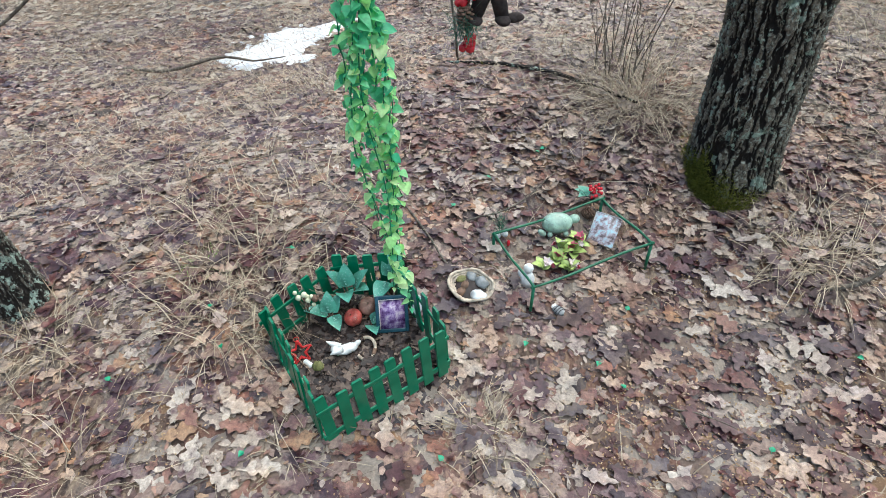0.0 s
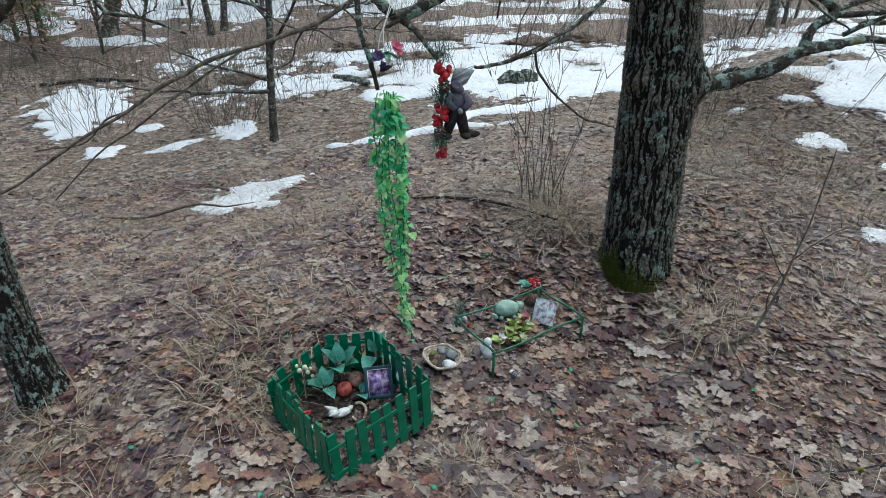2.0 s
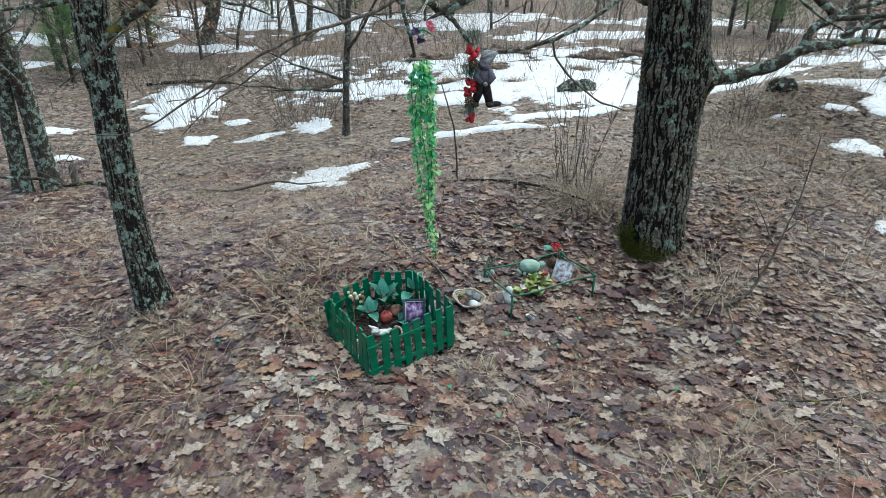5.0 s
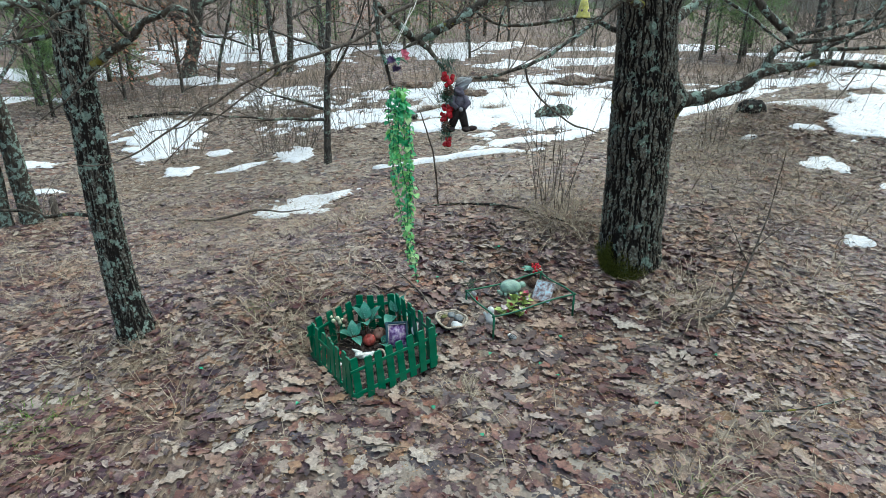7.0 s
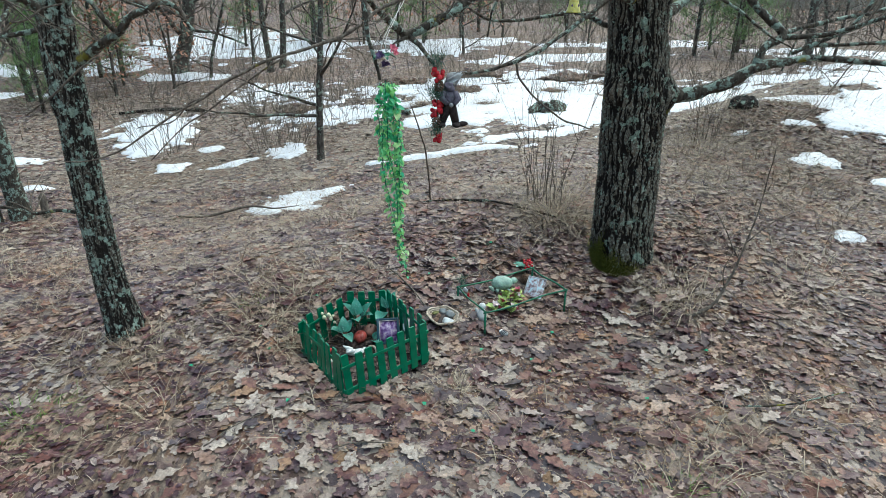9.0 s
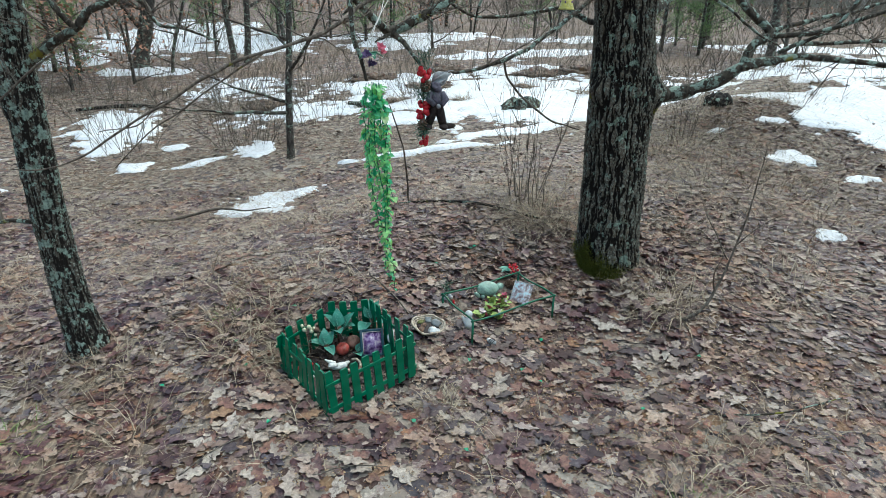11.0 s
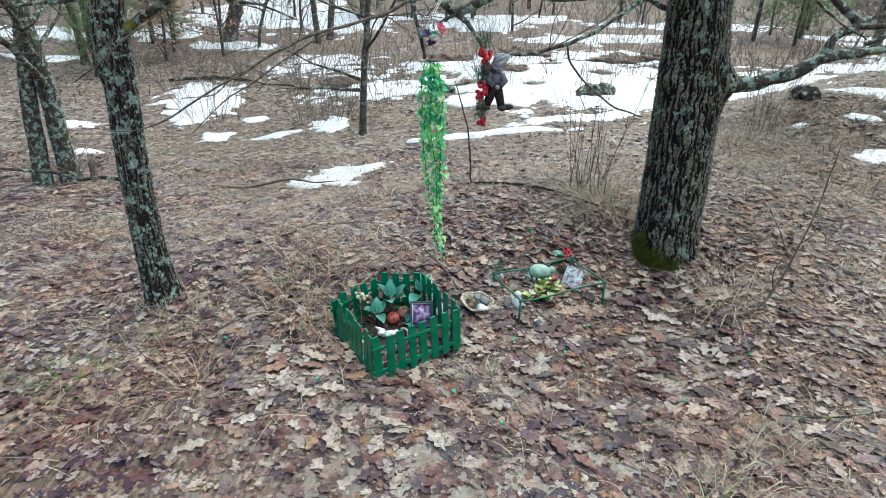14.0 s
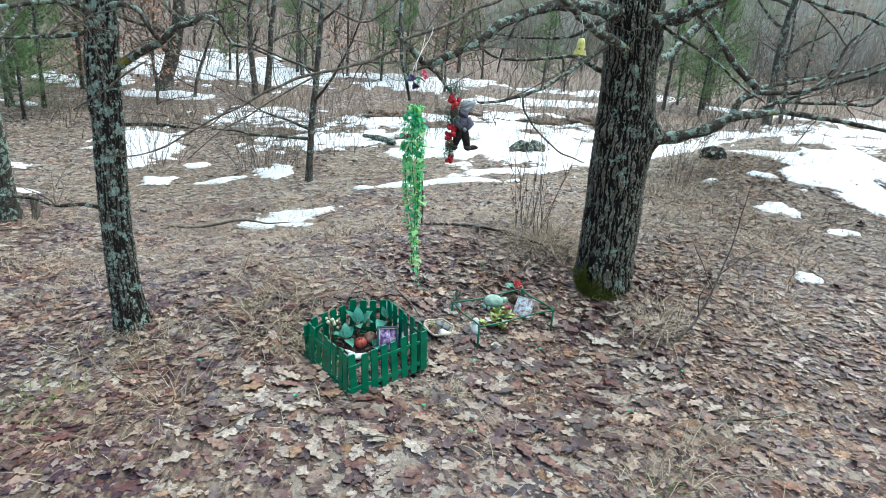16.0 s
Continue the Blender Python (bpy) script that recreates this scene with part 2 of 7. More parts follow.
# ---- building helpers ----
class Geo:
    """Points and faces of one mesh."""

    def __init__(self):
        self.v, self.f = [], []

    def add(self, verts, faces):
        k = len(self.v)
        self.v.extend(tuple(p) for p in verts)
        self.f.extend(tuple(i + k for i in q) for q in faces)
        return self

    def box(self, size, m=None, bevel=0.0):
        bm = bmesh.new()
        bmesh.ops.create_cube(bm, size=1)
        bmesh.ops.scale(bm, vec=size, verts=bm.verts)
        if bevel:
            bmesh.ops.bevel(bm, geom=bm.edges[:], offset=bevel, segments=2, profile=0.6, affect="EDGES")
        return self.take(bm, m)

    def ball(self, radius, m=None, seg=14, rings=9, shape=None):
        bm = bmesh.new()
        bmesh.ops.create_uvsphere(bm, u_segments=seg, v_segments=rings, radius=radius)
        if shape:
            for q in bm.verts:
                q.co = shape(q.co)
        return self.take(bm, m)

    def take(self, bm, m=None):
        bm.verts.index_update()
        self.add([(m @ q.co) if m else q.co.copy() for q in bm.verts], [[q.index for q in f.verts] for f in bm.faces])
        bm.free()
        return self

    def lathe(self, profile, seg=20, m=None):
        vs, fs = [], []
        for r, z in profile:
            vs += [Vector((r * math.cos(2 * math.pi * k / seg), r * math.sin(2 * math.pi * k / seg), z)) for k in range(seg)]
        for j in range(len(profile) - 1):
            fs += [(j * seg + k, j * seg + (k + 1) % seg, (j + 1) * seg + (k + 1) % seg, (j + 1) * seg + k) for k in range(seg)]
        return self.add([m @ q if m else q for q in vs], fs)

    def tube(self, pts, radii, seg=8, wobble=0.0, caps=True, relief=None):
        pts = [Vector(p) for p in pts]
        side = None
        rings = []
        for k, p in enumerate(pts):
            t = (pts[min(k + 1, len(pts) - 1)] - pts[max(k - 1, 0)]).normalized()
            if side is None:
                side = t.orthogonal().normalized()
            side = (side - t * side.dot(t)).normalized()
            up = t.cross(side)
            r = radii[k] if not isinstance(radii, float) else radii
            ring = []
            for j in range(seg):
                a = 2 * math.pi * j / seg
                d = side * math.cos(a) + up * math.sin(a)
                rr = r
                if wobble:
                    rr *= 1 + wobble * noise.noise((p + d * r) * (0.35 / max(r, 0.004)))
                if relief:
                    rr += relief(p, d, r, a)
                ring.append(p + d * rr)
            rings.append(ring)
        vs = [q for ring in rings for q in ring]
        fs = [(k * seg + j, k * seg + (j + 1) % seg, (k + 1) * seg + (j + 1) % seg, (k + 1) * seg + j) for k in range(len(pts) - 1) for j in range(seg)]
        if caps:
            fs += [tuple(range(seg - 1, -1, -1)), tuple((len(pts) - 1) * seg + j for j in range(seg))]
        return self.add(vs, fs)

    def mesh(self, name, mat, smooth=True):
        me = bpy.data.meshes.new(name)
        me.from_pydata(self.v, [], self.f)
        me.materials.append(mat)
        if smooth:
            me.shade_smooth()
        me.update()
        return me


def part(name, geo, mat, parent=None, label="", smooth=True):
    ob = new(name, geo if isinstance(geo, bpy.types.Mesh) else geo.mesh(name, mat, smooth))
    if parent:
        ob.parent = parent
    if label:
        ob["label"] = label
    return ob


def thing(name, place, label, category, group="", kind=""):
    ob = new(name)
    ob.empty_display_size = 0.05
    ob.matrix_world = place if isinstance(place, Matrix) else Matrix.Translation(place)
    return tagged(ob, label, category, group, kind)


def smooth_line(pts, per=6):
    """A rounded line through points (x, y, z, radius)."""
    p = np.array(pts, float)
    p = np.vstack([2 * p[0] - p[1], p, 2 * p[-1] - p[-2]])
    out = []
    for k in range(1, len(p) - 2):
        for u in np.linspace(0, 1, per, endpoint=False):
            a, b, c, d = p[k - 1], p[k], p[k + 1], p[k + 2]
            out.append(0.5 * (2 * b + (c - a) * u + (2 * a - 5 * b + 4 * c - d) * u * u + (3 * b - a - 3 * c + d) * u ** 3))
    out.append(p[-2])
    return np.array(out)


def limb(name, pts, mat, parent, per=6, seg=8, wobble=0.35, crook=0.006):
    q = smooth_line(pts, per)
    for row in q[1:-1]:
        row[:3] += np.array(noise.noise_vector(Vector(row[:3]) * 9)) * crook
    return part(name, Geo().tube(q[:, :3], [max(0.0012, 0.84 * r) for r in q[:, 3]], seg, wobble), mat, parent)


def ribbons(rng, x, y, z, length, width, lean, heading, droop=0.5, segs=3):
    """Many narrow bent blades at once: arrays of foot, length, width, angle from upright and heading."""
    n = len(x)
    vs = np.zeros((n, (segs + 1) * 2, 3))
    hx, hy = np.cos(heading), np.sin(heading)
    px, py, pz, a = x.copy(), y.copy(), z.copy(), lean.copy()
    twist = rng.uniform(-0.5, 0.5, n)
    for k in range(segs + 1):
        w = width * (1 - 0.8 * k / segs) / 2
        sx, sy = -np.sin(heading + twist), np.cos(heading + twist)
        vs[:, 2 * k] = np.stack([px - sx * w, py - sy * w, pz], 1)
        vs[:, 2 * k + 1] = np.stack([px + sx * w, py + sy * w, pz], 1)
        step = length / segs
        px, py, pz = px + hx * np.sin(a) * step, py + hy * np.sin(a) * step, pz + np.cos(a) * step
        a = np.minimum(a + droop * rng.uniform(0.3, 1.2, n), 1.75)
    quads = np.array([[2 * k, 2 * k + 1, 2 * k + 3, 2 * k + 2] for k in range(segs)])
    fs = (quads[None] + (np.arange(n) * (segs + 1) * 2)[:, None, None]).reshape(-1, 4)
    return vs.reshape(-1, 3), fs


def bulk_mesh(name, vs, fs, mat):
    me = bpy.data.meshes.new(name)
    me.vertices.add(len(vs))
    me.vertices.foreach_set("co", np.ascontiguousarray(vs, np.float32).ravel())
    k = fs.shape[1]
    me.loops.add(fs.size)
    me.loops.foreach_set("vertex_index", fs.astype(np.int32).ravel())
    me.polygons.add(len(fs))
    me.polygons.foreach_set("loop_start", np.arange(0, fs.size, k, dtype=np.int32))
    me.materials.append(mat)
    me.update(calc_edges=True)
    me.shade_smooth()
    return me


# ---- ground ----
def axis(lo, hi, dense_lo, dense_hi, fine, coarse):
    """Grid lines, close together in the middle stretch and ever wider outside."""
    out = list(np.arange(dense_lo, dense_hi, fine))
    step, p = fine, dense_hi
    while p < hi:
        out.append(p)
        step = min(coarse, step * 1.18)
        p += step
    step, p = fine, dense_lo
    low = []
    while p > lo:
        step = min(coarse, step * 1.18)
        p -= step
        low.append(p)
    return np.array(low[::-1] + out + [hi])


gx, gy = axis(-160, 160, -5, 6, 0.05, 9), axis(-120, 220, -0.6, 9, 0.05, 9)
X, Y = np.meshgrid(gx, gy)
Z = lie(X, Y)
nx, ny = len(gx), len(gy)
idx = np.arange(nx * ny).reshape(ny, nx)
gf = np.stack([idx[:-1, :-1], idx[:-1, 1:], idx[1:, 1:], idx[1:, :-1]], -1).reshape(-1, 4)
ground = new("ground", bulk_mesh("ground", np.stack([X, Y, Z], -1).reshape(-1, 3), gf, SOIL))
tagged(ground, "forest floor of wet brown oak leaves and straw", "forest floor", kind="structure")


# ---- snow left lying ----
def snow_sheet(name, blobs, step, thick, label, seed, rough=0.5, freq=2.2):
    """Old snow: a sheet that dips under the ground where it has melted. blobs: centre, half widths, turn in degrees."""
    x0, x1 = min(b[0] - max(b[2:4]) * 1.5 for b in blobs), max(b[0] + max(b[2:4]) * 1.5 for b in blobs)
    y0, y1 = min(b[1] - max(b[2:4]) * 1.5 for b in blobs), max(b[1] + max(b[2:4]) * 1.5 for b in blobs)
    xs, ys = np.arange(x0, x1, step), np.arange(y0, y1, step)
    XX, YY = np.meshgrid(xs, ys)
    mask = np.full(XX.shape, -9.0)
    for cx, cy, a, b, turn in blobs:
        c, s = math.cos(radians(turn)), math.sin(radians(turn))
        u, v = (XX - cx) * c + (YY - cy) * s, -(XX - cx) * s + (YY - cy) * c
        mask = np.maximum(mask, 1 - np.sqrt((u / a) ** 2 + (v / b) ** 2))
    nz = np.array([[noise.fractal(Vector((x * freq, y * freq, seed)), 0.9, 2.1, 4) for x in xs] for y in ys])
    fray = np.array([[noise.fractal(Vector((x * freq * 2.2, y * freq * 4.5, seed + 5)), 0.8, 2.1, 4) for x in xs] for y in ys])
    mask = mask - 0.1 + rough * 0.42 * nz + 0.27 * min(1.0, rough) * fray
    h = np.clip(mask * 4, -1, 1)
    ZZ = lie(XX, YY) + 0.012 + 0.42 * thick * (np.where(h > 0, np.abs(h) ** 0.6, h * 2.6)) + 0.010 * nz
    ii = np.arange(XX.size).reshape(XX.shape)
    fs = np.stack([ii[:-1, :-1], ii[:-1, 1:], ii[1:, 1:], ii[1:, :-1]], -1).reshape(-1, 4)
    keep = (mask.ravel()[fs] > -0.12).any(1)
    fs = fs[keep]
    used, back = np.unique(fs, return_inverse=True)
    vs = np.stack([XX, YY, ZZ], -1).reshape(-1, 3)[used]
    ob = new(name, bulk_mesh(name, vs, back.reshape(-1, 4), SNOW))
    return tagged(ob, label, "snow", "snow patches", kind="stuff")


snow_sheet("snow_patch", [(-1.25, 4.4, 0.38, 0.42, -20), (-1.05, 4.62, 0.36, 0.18, 24), (-1.4, 4.2, 0.16, 0.2, 0)], 0.02, 0.03, "melting snow patch on brown leaves", 1.0, 1.1, 4.5)
snow_sheet("snow_patch", [(-4.25, 9.0, 0.62, 1.4, 20), (-3.9, 7.7, 0.36, 0.4, 0)], 0.04, 0.05, "large melting snow patch beside bare brush", 2.0, 1.3, 3.2)
snow_sheet("snow_patch", [(-3.15, 6.6, 0.2, 0.36, 10)], 0.03, 0.03, "small snow patch on leaf litter", 3.0, 0.8, 4)
snow_sheet("snow_patch", [(-2.4, 6.6, 0.3, 0.15, 15)], 0.03, 0.025, "thin strip of snow on leaf litter", 4.0, 0.8, 4)
snow_sheet("snow_patch", [(-2.95, 7.6, 0.19, 0.2, 0)], 0.03, 0.025, "small round snow patch on leaf litter", 5.0, 0.5, 4)
snow_sheet("snow_patch", [(-1.75, 7.0, 0.27, 0.45, 20)], 0.035, 0.03, "snow caught under a bare bush", 6.0, 1.0, 4)
snow_sheet("snow_patch", [(-3.0, 12.2, 0.9, 1.1, 0), (-1.5, 9.2, 0.9, 0.7, 10), (-0.8, 8.7, 0.7, 0.22, 10), (-2.0, 10.6, 0.4, 0.5, 0), (-0.6, 11.6, 0.7, 0.7, 0), (-0.6, 9.7, 0.45, 0.35, 0)], 0.05, 0.04, "broken snow patches between bare saplings", 7.0, 2.3, 3.2)
snow_sheet("snow_field", [(1.9, 9.6, 2.2, 2.7, 0), (2.6, 7.8, 1.5, 1.0, 10), (0.35, 9.4, 0.9, 0.7, 0), (0.15, 7.9, 0.45, 0.6, 0), (4.3, 9.3, 1.4, 2.2, 0), (0.35, 5.75, 0.9, 0.12, 8), (1.5, 6.5, 1.0, 0.2, 18), (3.9, 7.6, 0.7, 0.4, 0), (0.6, 12.3, 1.3, 0.9, 0), (3.0, 12.8, 1.2, 0.8, 0)], 0.06, 0.06, "broad field of old snow with leaf litter showing through", 8.0, 1.0, 2.0)
snow_sheet("snow_field", [(4.75, 4.95, 0.55, 0.62, 25), (5.2, 5.35, 0.6, 0.5, 20), (4.9, 4.5, 0.5, 0.34, 10), (4.3, 4.85, 0.3, 0.2, 10), (3.8, 4.72, 0.26, 0.055, 8), (5.75, 5.6, 0.5, 0.7, 0)], 0.03, 0.035, "melting snow on the grassy bank", 9.0, 0.9, 3.0)
snow_sheet("snow_field", [(4.15, 5.62, 0.4, 0.2, 8), (4.5, 5.5, 0.2, 0.12, 0), (5.35, 6.3, 0.55, 0.22, 25), (5.9, 6.5, 0.5, 0.2, 20)], 0.03, 0.03, "thin snow along the top of the bank", 16.0, 1.0, 3.2)
snow_sheet("snow_field", [(7.9, 9.6, 1.6, 0.8, 35), (9.0, 11.0, 3.0, 0.9, 5), (6.4, 9.6, 1.4, 0.5, 10), (12.0, 13.0, 3.0, 1.0, 10)], 0.06, 0.05, "melting snow behind the bank", 17.0, 1.4, 2.2)
snow_sheet("snow_patch", [(3.5, 3.94, 0.22, 0.11, 20), (3.62, 3.9, 0.12, 0.12, 0)], 0.02, 0.02, "thin snow patch in dry grass", 10.0, 0.7, 4)
snow_sheet("snow_patch", [(2.88, 2.46, 0.105, 0.085, 0)], 0.015, 0.015, "last scrap of snow on leaf litter", 11.0, 0.2, 9)
snow_sheet("snow_patch", [(3.89, 3.49, 0.19, 0.075, 15), (3.35, 2.15, 0.06, 0.09, 0), (3.14, 4.58, 0.09, 0.06, 0)], 0.025, 0.02, "scraps of snow in dry grass", 12.0, 0.6, 5)
snow_sheet("snow_patch", [(-4.25, 5.55, 0.16, 0.14, 0), (-5.2, 6.9, 0.3, 0.2, 0)], 0.03, 0.02, "scraps of snow on leaf litter", 13.0, 0.6, 5)
snow_sheet("snow_field", [(-6.5, 20.5, 2.4, 4.0, 0), (-3.6, 18.5, 1.8, 2.2, 0), (-8.2, 15.8, 1.3, 1.0, 0), (-5.6, 14.4, 1.0, 0.5, 0), (-11, 15, 1.6, 0.8, 0), (-9, 12.3, 1.2, 0.4, 0), (0.5, 18, 1.6, 1.2, 0)], 0.1, 0.06, "far snow between the forest trees", 14.0, 1.3, 1.4)
snow_sheet("snow_field", [(4, 15.5, 2.5, 0.8, 0), (1, 20, 3, 1.2, 0), (12, 16, 3, 1.2, 0), (7, 19, 3, 1.0, 0)], 0.12, 0.06, "far snow under the forest edge", 15.0, 1.5, 1.1)


# ---- the two near trees ----
def bark_relief(depth, ridges=28, seed=0.0):
    """Long wandering ridges with furrows between, broken across here and there."""
    def f(p, d, r, a):
        s = Vector((d.x, d.y, 0))
        wander = 0.7 * noise.noise(s * 1.6 + Vector((0, 0, p.z * 3.0 + seed))) + 0.5 * noise.noise(s * 5 + Vector((5, 0, p.z * 14 + seed))) + 0.22 * noise.noise(s * 12 + Vector((5, 3, p.z * 38 + seed)))
        phase = ridges * a / (2 * math.pi) + wander
        u = abs(2 * (phase % 1.0) - 1)
        crest = min(1.0, (1 - u) * 1.9)
        cut = noise.noise(Vector((math.floor(phase) * 3.7, seed, p.z * 24 + 2.5 * u)))
        crest *= 1 - 0.8 * max(0.0, min(1.0, (cut - 0.08) * 5))
        rough = noise.fractal(Vector((s.x * r * 130, s.y * r * 130, p.z * 75)), 0.7, 2.2, 4)
        crest = crest * (0.85 + 0.35 * noise.noise(Vector((math.floor(phase), 7, p.z * 8)))) + 0.42 * rough
        # relief height, kept for each point to colour the bark
        f.ridge_height.append(min(1.0, max(0.0, crest)))
        return depth * (crest - 0.6)
    f.ridge_height = []
    return f


def trunk(name, pts, mat, parent, seg, per, depth, ridges=28, flare=0.0, knob=None):
    q = smooth_line(pts, per)
    relief = bark_relief(depth, ridges)

    def f(p, d, r, a):
        e = relief(p, d, r, a) + 0.05 * r * noise.noise(p * 3 + d)
        low = max(0.0, 1 - (p.z - pts[0][2]) / 0.28)
        e += flare * low * low * (0.6 + 0.6 * math.sin(3 * a + 1) + 0.5 * noise.noise(d * 2))
        for kx, ky, kz, size, rise in knob or ():
            gap = (p + d * r - Vector((kx, ky, kz))).length
            e += rise * math.exp(-(gap / size) ** 2)
        return e
    ob = part(name, Geo().tube(q[:, :3], list(q[:, 3]), seg, 0, True, f), mat, parent)
    ob.data.attributes.new("ridge_height", "FLOAT", "POINT").data.foreach_set("value", relief.ridge_height)
    return ob



oak = thing("oak_tree", (1.276, 2.32, ground_at(1.276, 2.32)), "thick oak with furrowed dark bark, lichen and a mossy foot", "tree")


def local(ob, pts):
    o = ob.matrix_world.translation
    return [(x - o.x, y - o.y, z - o.z, r) for x, y, z, r in pts]


oak_line = local(oak, [(1.2931, 2.32, -0.2164, 0.2272), (1.291, 2.32, -0.0262, 0.204), (1.274, 2.32, 0.2138, 0.185), (1.2603, 2.32, 0.533, 0.1807), (1.2529, 2.32, 0.7634, 0.1765), (1.2497, 2.32, 0.9494, 0.1765), (1.236, 2.32, 1.1989, 0.1712), (1.2106, 2.32, 1.4367, 0.1585), (1.1916, 2.32, 1.6671, 0.1607), (1.181, 2.3306, 1.8658, 0.1585), (1.1705, 2.3517, 2.3415, 0.1163), (1.1916, 2.4046, 3.0813, 0.1057), (1.1493, 2.4574, 4.3497, 0.0634), (1.1705, 2.5103, 5.6181, 0.0264)])
kz = oak.matrix_world.translation
knobs = [(1.429 - kz.x, 2.246 - kz.y, 1.084 - kz.z, 0.085, 0.065), (1.065 - kz.x, 2.225 - kz.y, 1.094 - kz.z, 0.075, 0.055), (1.35 - kz.x, 2.193 - kz.y, 1.623 - kz.z, 0.06, 0.03)]
trunk("trunk", oak_line, BARK, oak, 320, 36, 0.018, 31, 0.035, knobs)
limb("limb", local(oak, [(1.3681, 2.2989, 1.0699, 0.0634), (1.5087, 2.2777, 1.072, 0.0528), (1.6186, 2.246, 1.1037, 0.0444), (1.7455, 2.1932, 1.1661, 0.0402), (1.8406, 2.1615, 1.2369, 0.0359), (1.9843, 2.1403, 1.2739, 0.0275), (2.1482, 2.1192, 1.2993, 0.0211), (2.3522, 2.0875, 1.2845, 0.018), (2.5023, 2.0346, 1.2729, 0.0159), (2.72, 1.9818, 1.2454, 0.0127), (2.942, 1.9289, 1.2433, 0.0085)]), LIMB, oak, 7, 12)
limb("limb", local(oak, [(1.8459, 2.1615, 1.2433, 0.0317), (1.8818, 2.172, 1.3405, 0.0285), (1.9801, 2.1932, 1.4071, 0.0285), (1.8734, 2.246, 1.5128, 0.0264), (1.7581, 2.2989, 1.6513, 0.0233), (1.6461, 2.3517, 1.7728, 0.0211), (1.5573, 2.4046, 1.8806, 0.019), (1.4368, 2.4046, 2.0127, 0.0159)]), LIMB, oak, 6, 10)
limb("limb", local(oak, [(1.9632, 2.1932, 1.3997, 0.019), (2.0974, 2.172, 1.4018, 0.0169), (2.2359, 2.1403, 1.4261, 0.0148), (2.3659, 2.0875, 1.48, 0.0137), (2.4906, 2.0346, 1.5329, 0.0127), (2.6005, 1.9818, 1.5963, 0.0106), (2.7971, 1.9818, 1.6661, 0.0074)]), LIMB, oak, 6, 8)
limb("limb", local(oak, [(1.96, 2.1932, 1.4124, 0.019), (2.1122, 2.246, 1.4483, 0.0148), (2.3236, 2.2989, 1.4895, 0.0137), (2.5435, 2.3517, 1.5244, 0.0127), (2.7971, 2.4046, 1.5921, 0.0095), (3.0043, 2.4046, 1.6872, 0.0063)]), LIMB, oak, 6, 8)
limb("limb", local(oak, [(2.0308, 2.1615, 1.313, 0.0148), (2.1725, 2.1615, 1.3754, 0.0137), (2.3183, 2.1615, 1.4441, 0.0127), (2.3976, 2.1615, 1.5508, 0.0106), (2.4589, 2.1615, 1.7062, 0.0095), (2.5636, 2.1615, 1.8341, 0.0074), (2.6587, 2.1615, 1.9842, 0.0053)]), LIMB, oak, 6, 8)
limb("limb", local(oak, [(2.2116, 2.2989, 1.3479, 0.0148), (2.4399, 2.2989, 1.3585, 0.0137), (2.6703, 2.2989, 1.3701, 0.0127), (2.8437, 2.2989, 1.3796, 0.0116), (2.9356, 2.2989, 1.4589, 0.0106), (3.091, 2.2989, 1.5244, 0.0063)]), LIMB, oak, 6, 8)
limb("limb", local(oak, [(1.2973, 2.1932, 1.7326, 0.0127), (1.3903, 2.1403, 1.6682, 0.0106), (1.5182, 2.0875, 1.6016, 0.0095), (1.6588, 2.0558, 1.5202, 0.0085), (1.8142, 2.0346, 1.4134, 0.0074), (1.9547, 2.0346, 1.3468, 0.0042)]), LIMB, oak, 6, 7)
limb("limb", local(oak, [(2.4589, 2.1615, 1.7062, 0.0063), (2.3342, 2.1932, 1.8309, 0.0063), (2.1566, 2.1932, 1.9398, 0.0053)]), TWIG, oak, 5, 6)
limb("limb", local(oak, [(2.4378, 1.8761, 1.8161, 0.0127), (2.3004, 1.9289, 1.8669, 0.0127), (2.164, 1.9818, 1.8859, 0.0116), (2.0541, 2.0346, 1.9229, 0.0127), (1.8998, 2.0875, 1.9853, 0.0148)]), LIMB, oak, 6, 8)
limb("limb", local(oak, [(1.1726, 2.2989, 1.6978, 0.074), (1.2762, 2.1932, 1.7527, 0.0581), (1.3829, 2.1403, 1.7823, 0.0507), (1.4791, 2.0875, 1.8426, 0.0423), (1.5869, 1.9818, 1.9208, 0.037), (1.7476, 1.8761, 2.0529, 0.0317)]), LIMB, oak, 7, 14)
limb("limb", local(oak, [(1.2994, 2.4046, 1.4399, 0.0423), (1.4992, 2.5631, 1.5265, 0.037), (1.6419, 2.6688, 1.6291, 0.0317), (1.8015, 2.7745, 1.7665, 0.0275), (1.9399, 2.8273, 1.8996, 0.0233), (2.1165, 2.933, 2.0846, 0.019)]), LIMB, oak, 6, 10)
limb("limb", local(oak, [(1.1229, 2.2989, 1.7728, 0.0634), (0.9444, 2.183, 1.7744, 0.0474), (0.7843, 2.0949, 1.7807, 0.0376), (0.6166, 1.9923, 1.7612, 0.0329), (0.4322, 1.8859, 1.7014, 0.0303), (0.3062, 1.8086, 1.6392, 0.0281), (0.204, 1.75, 1.559, 0.026), (0.104, 1.7, 1.497, 0.024), (0.007, 1.68, 1.446, 0.023), (-0.077, 1.66, 1.418, 0.023), (-0.137, 1.62, 1.457, 0.02), (-0.194, 1.58, 1.51, 0.016), (-0.241, 1.5, 1.566, 0.012)]), LIMB, oak, 7, 12)
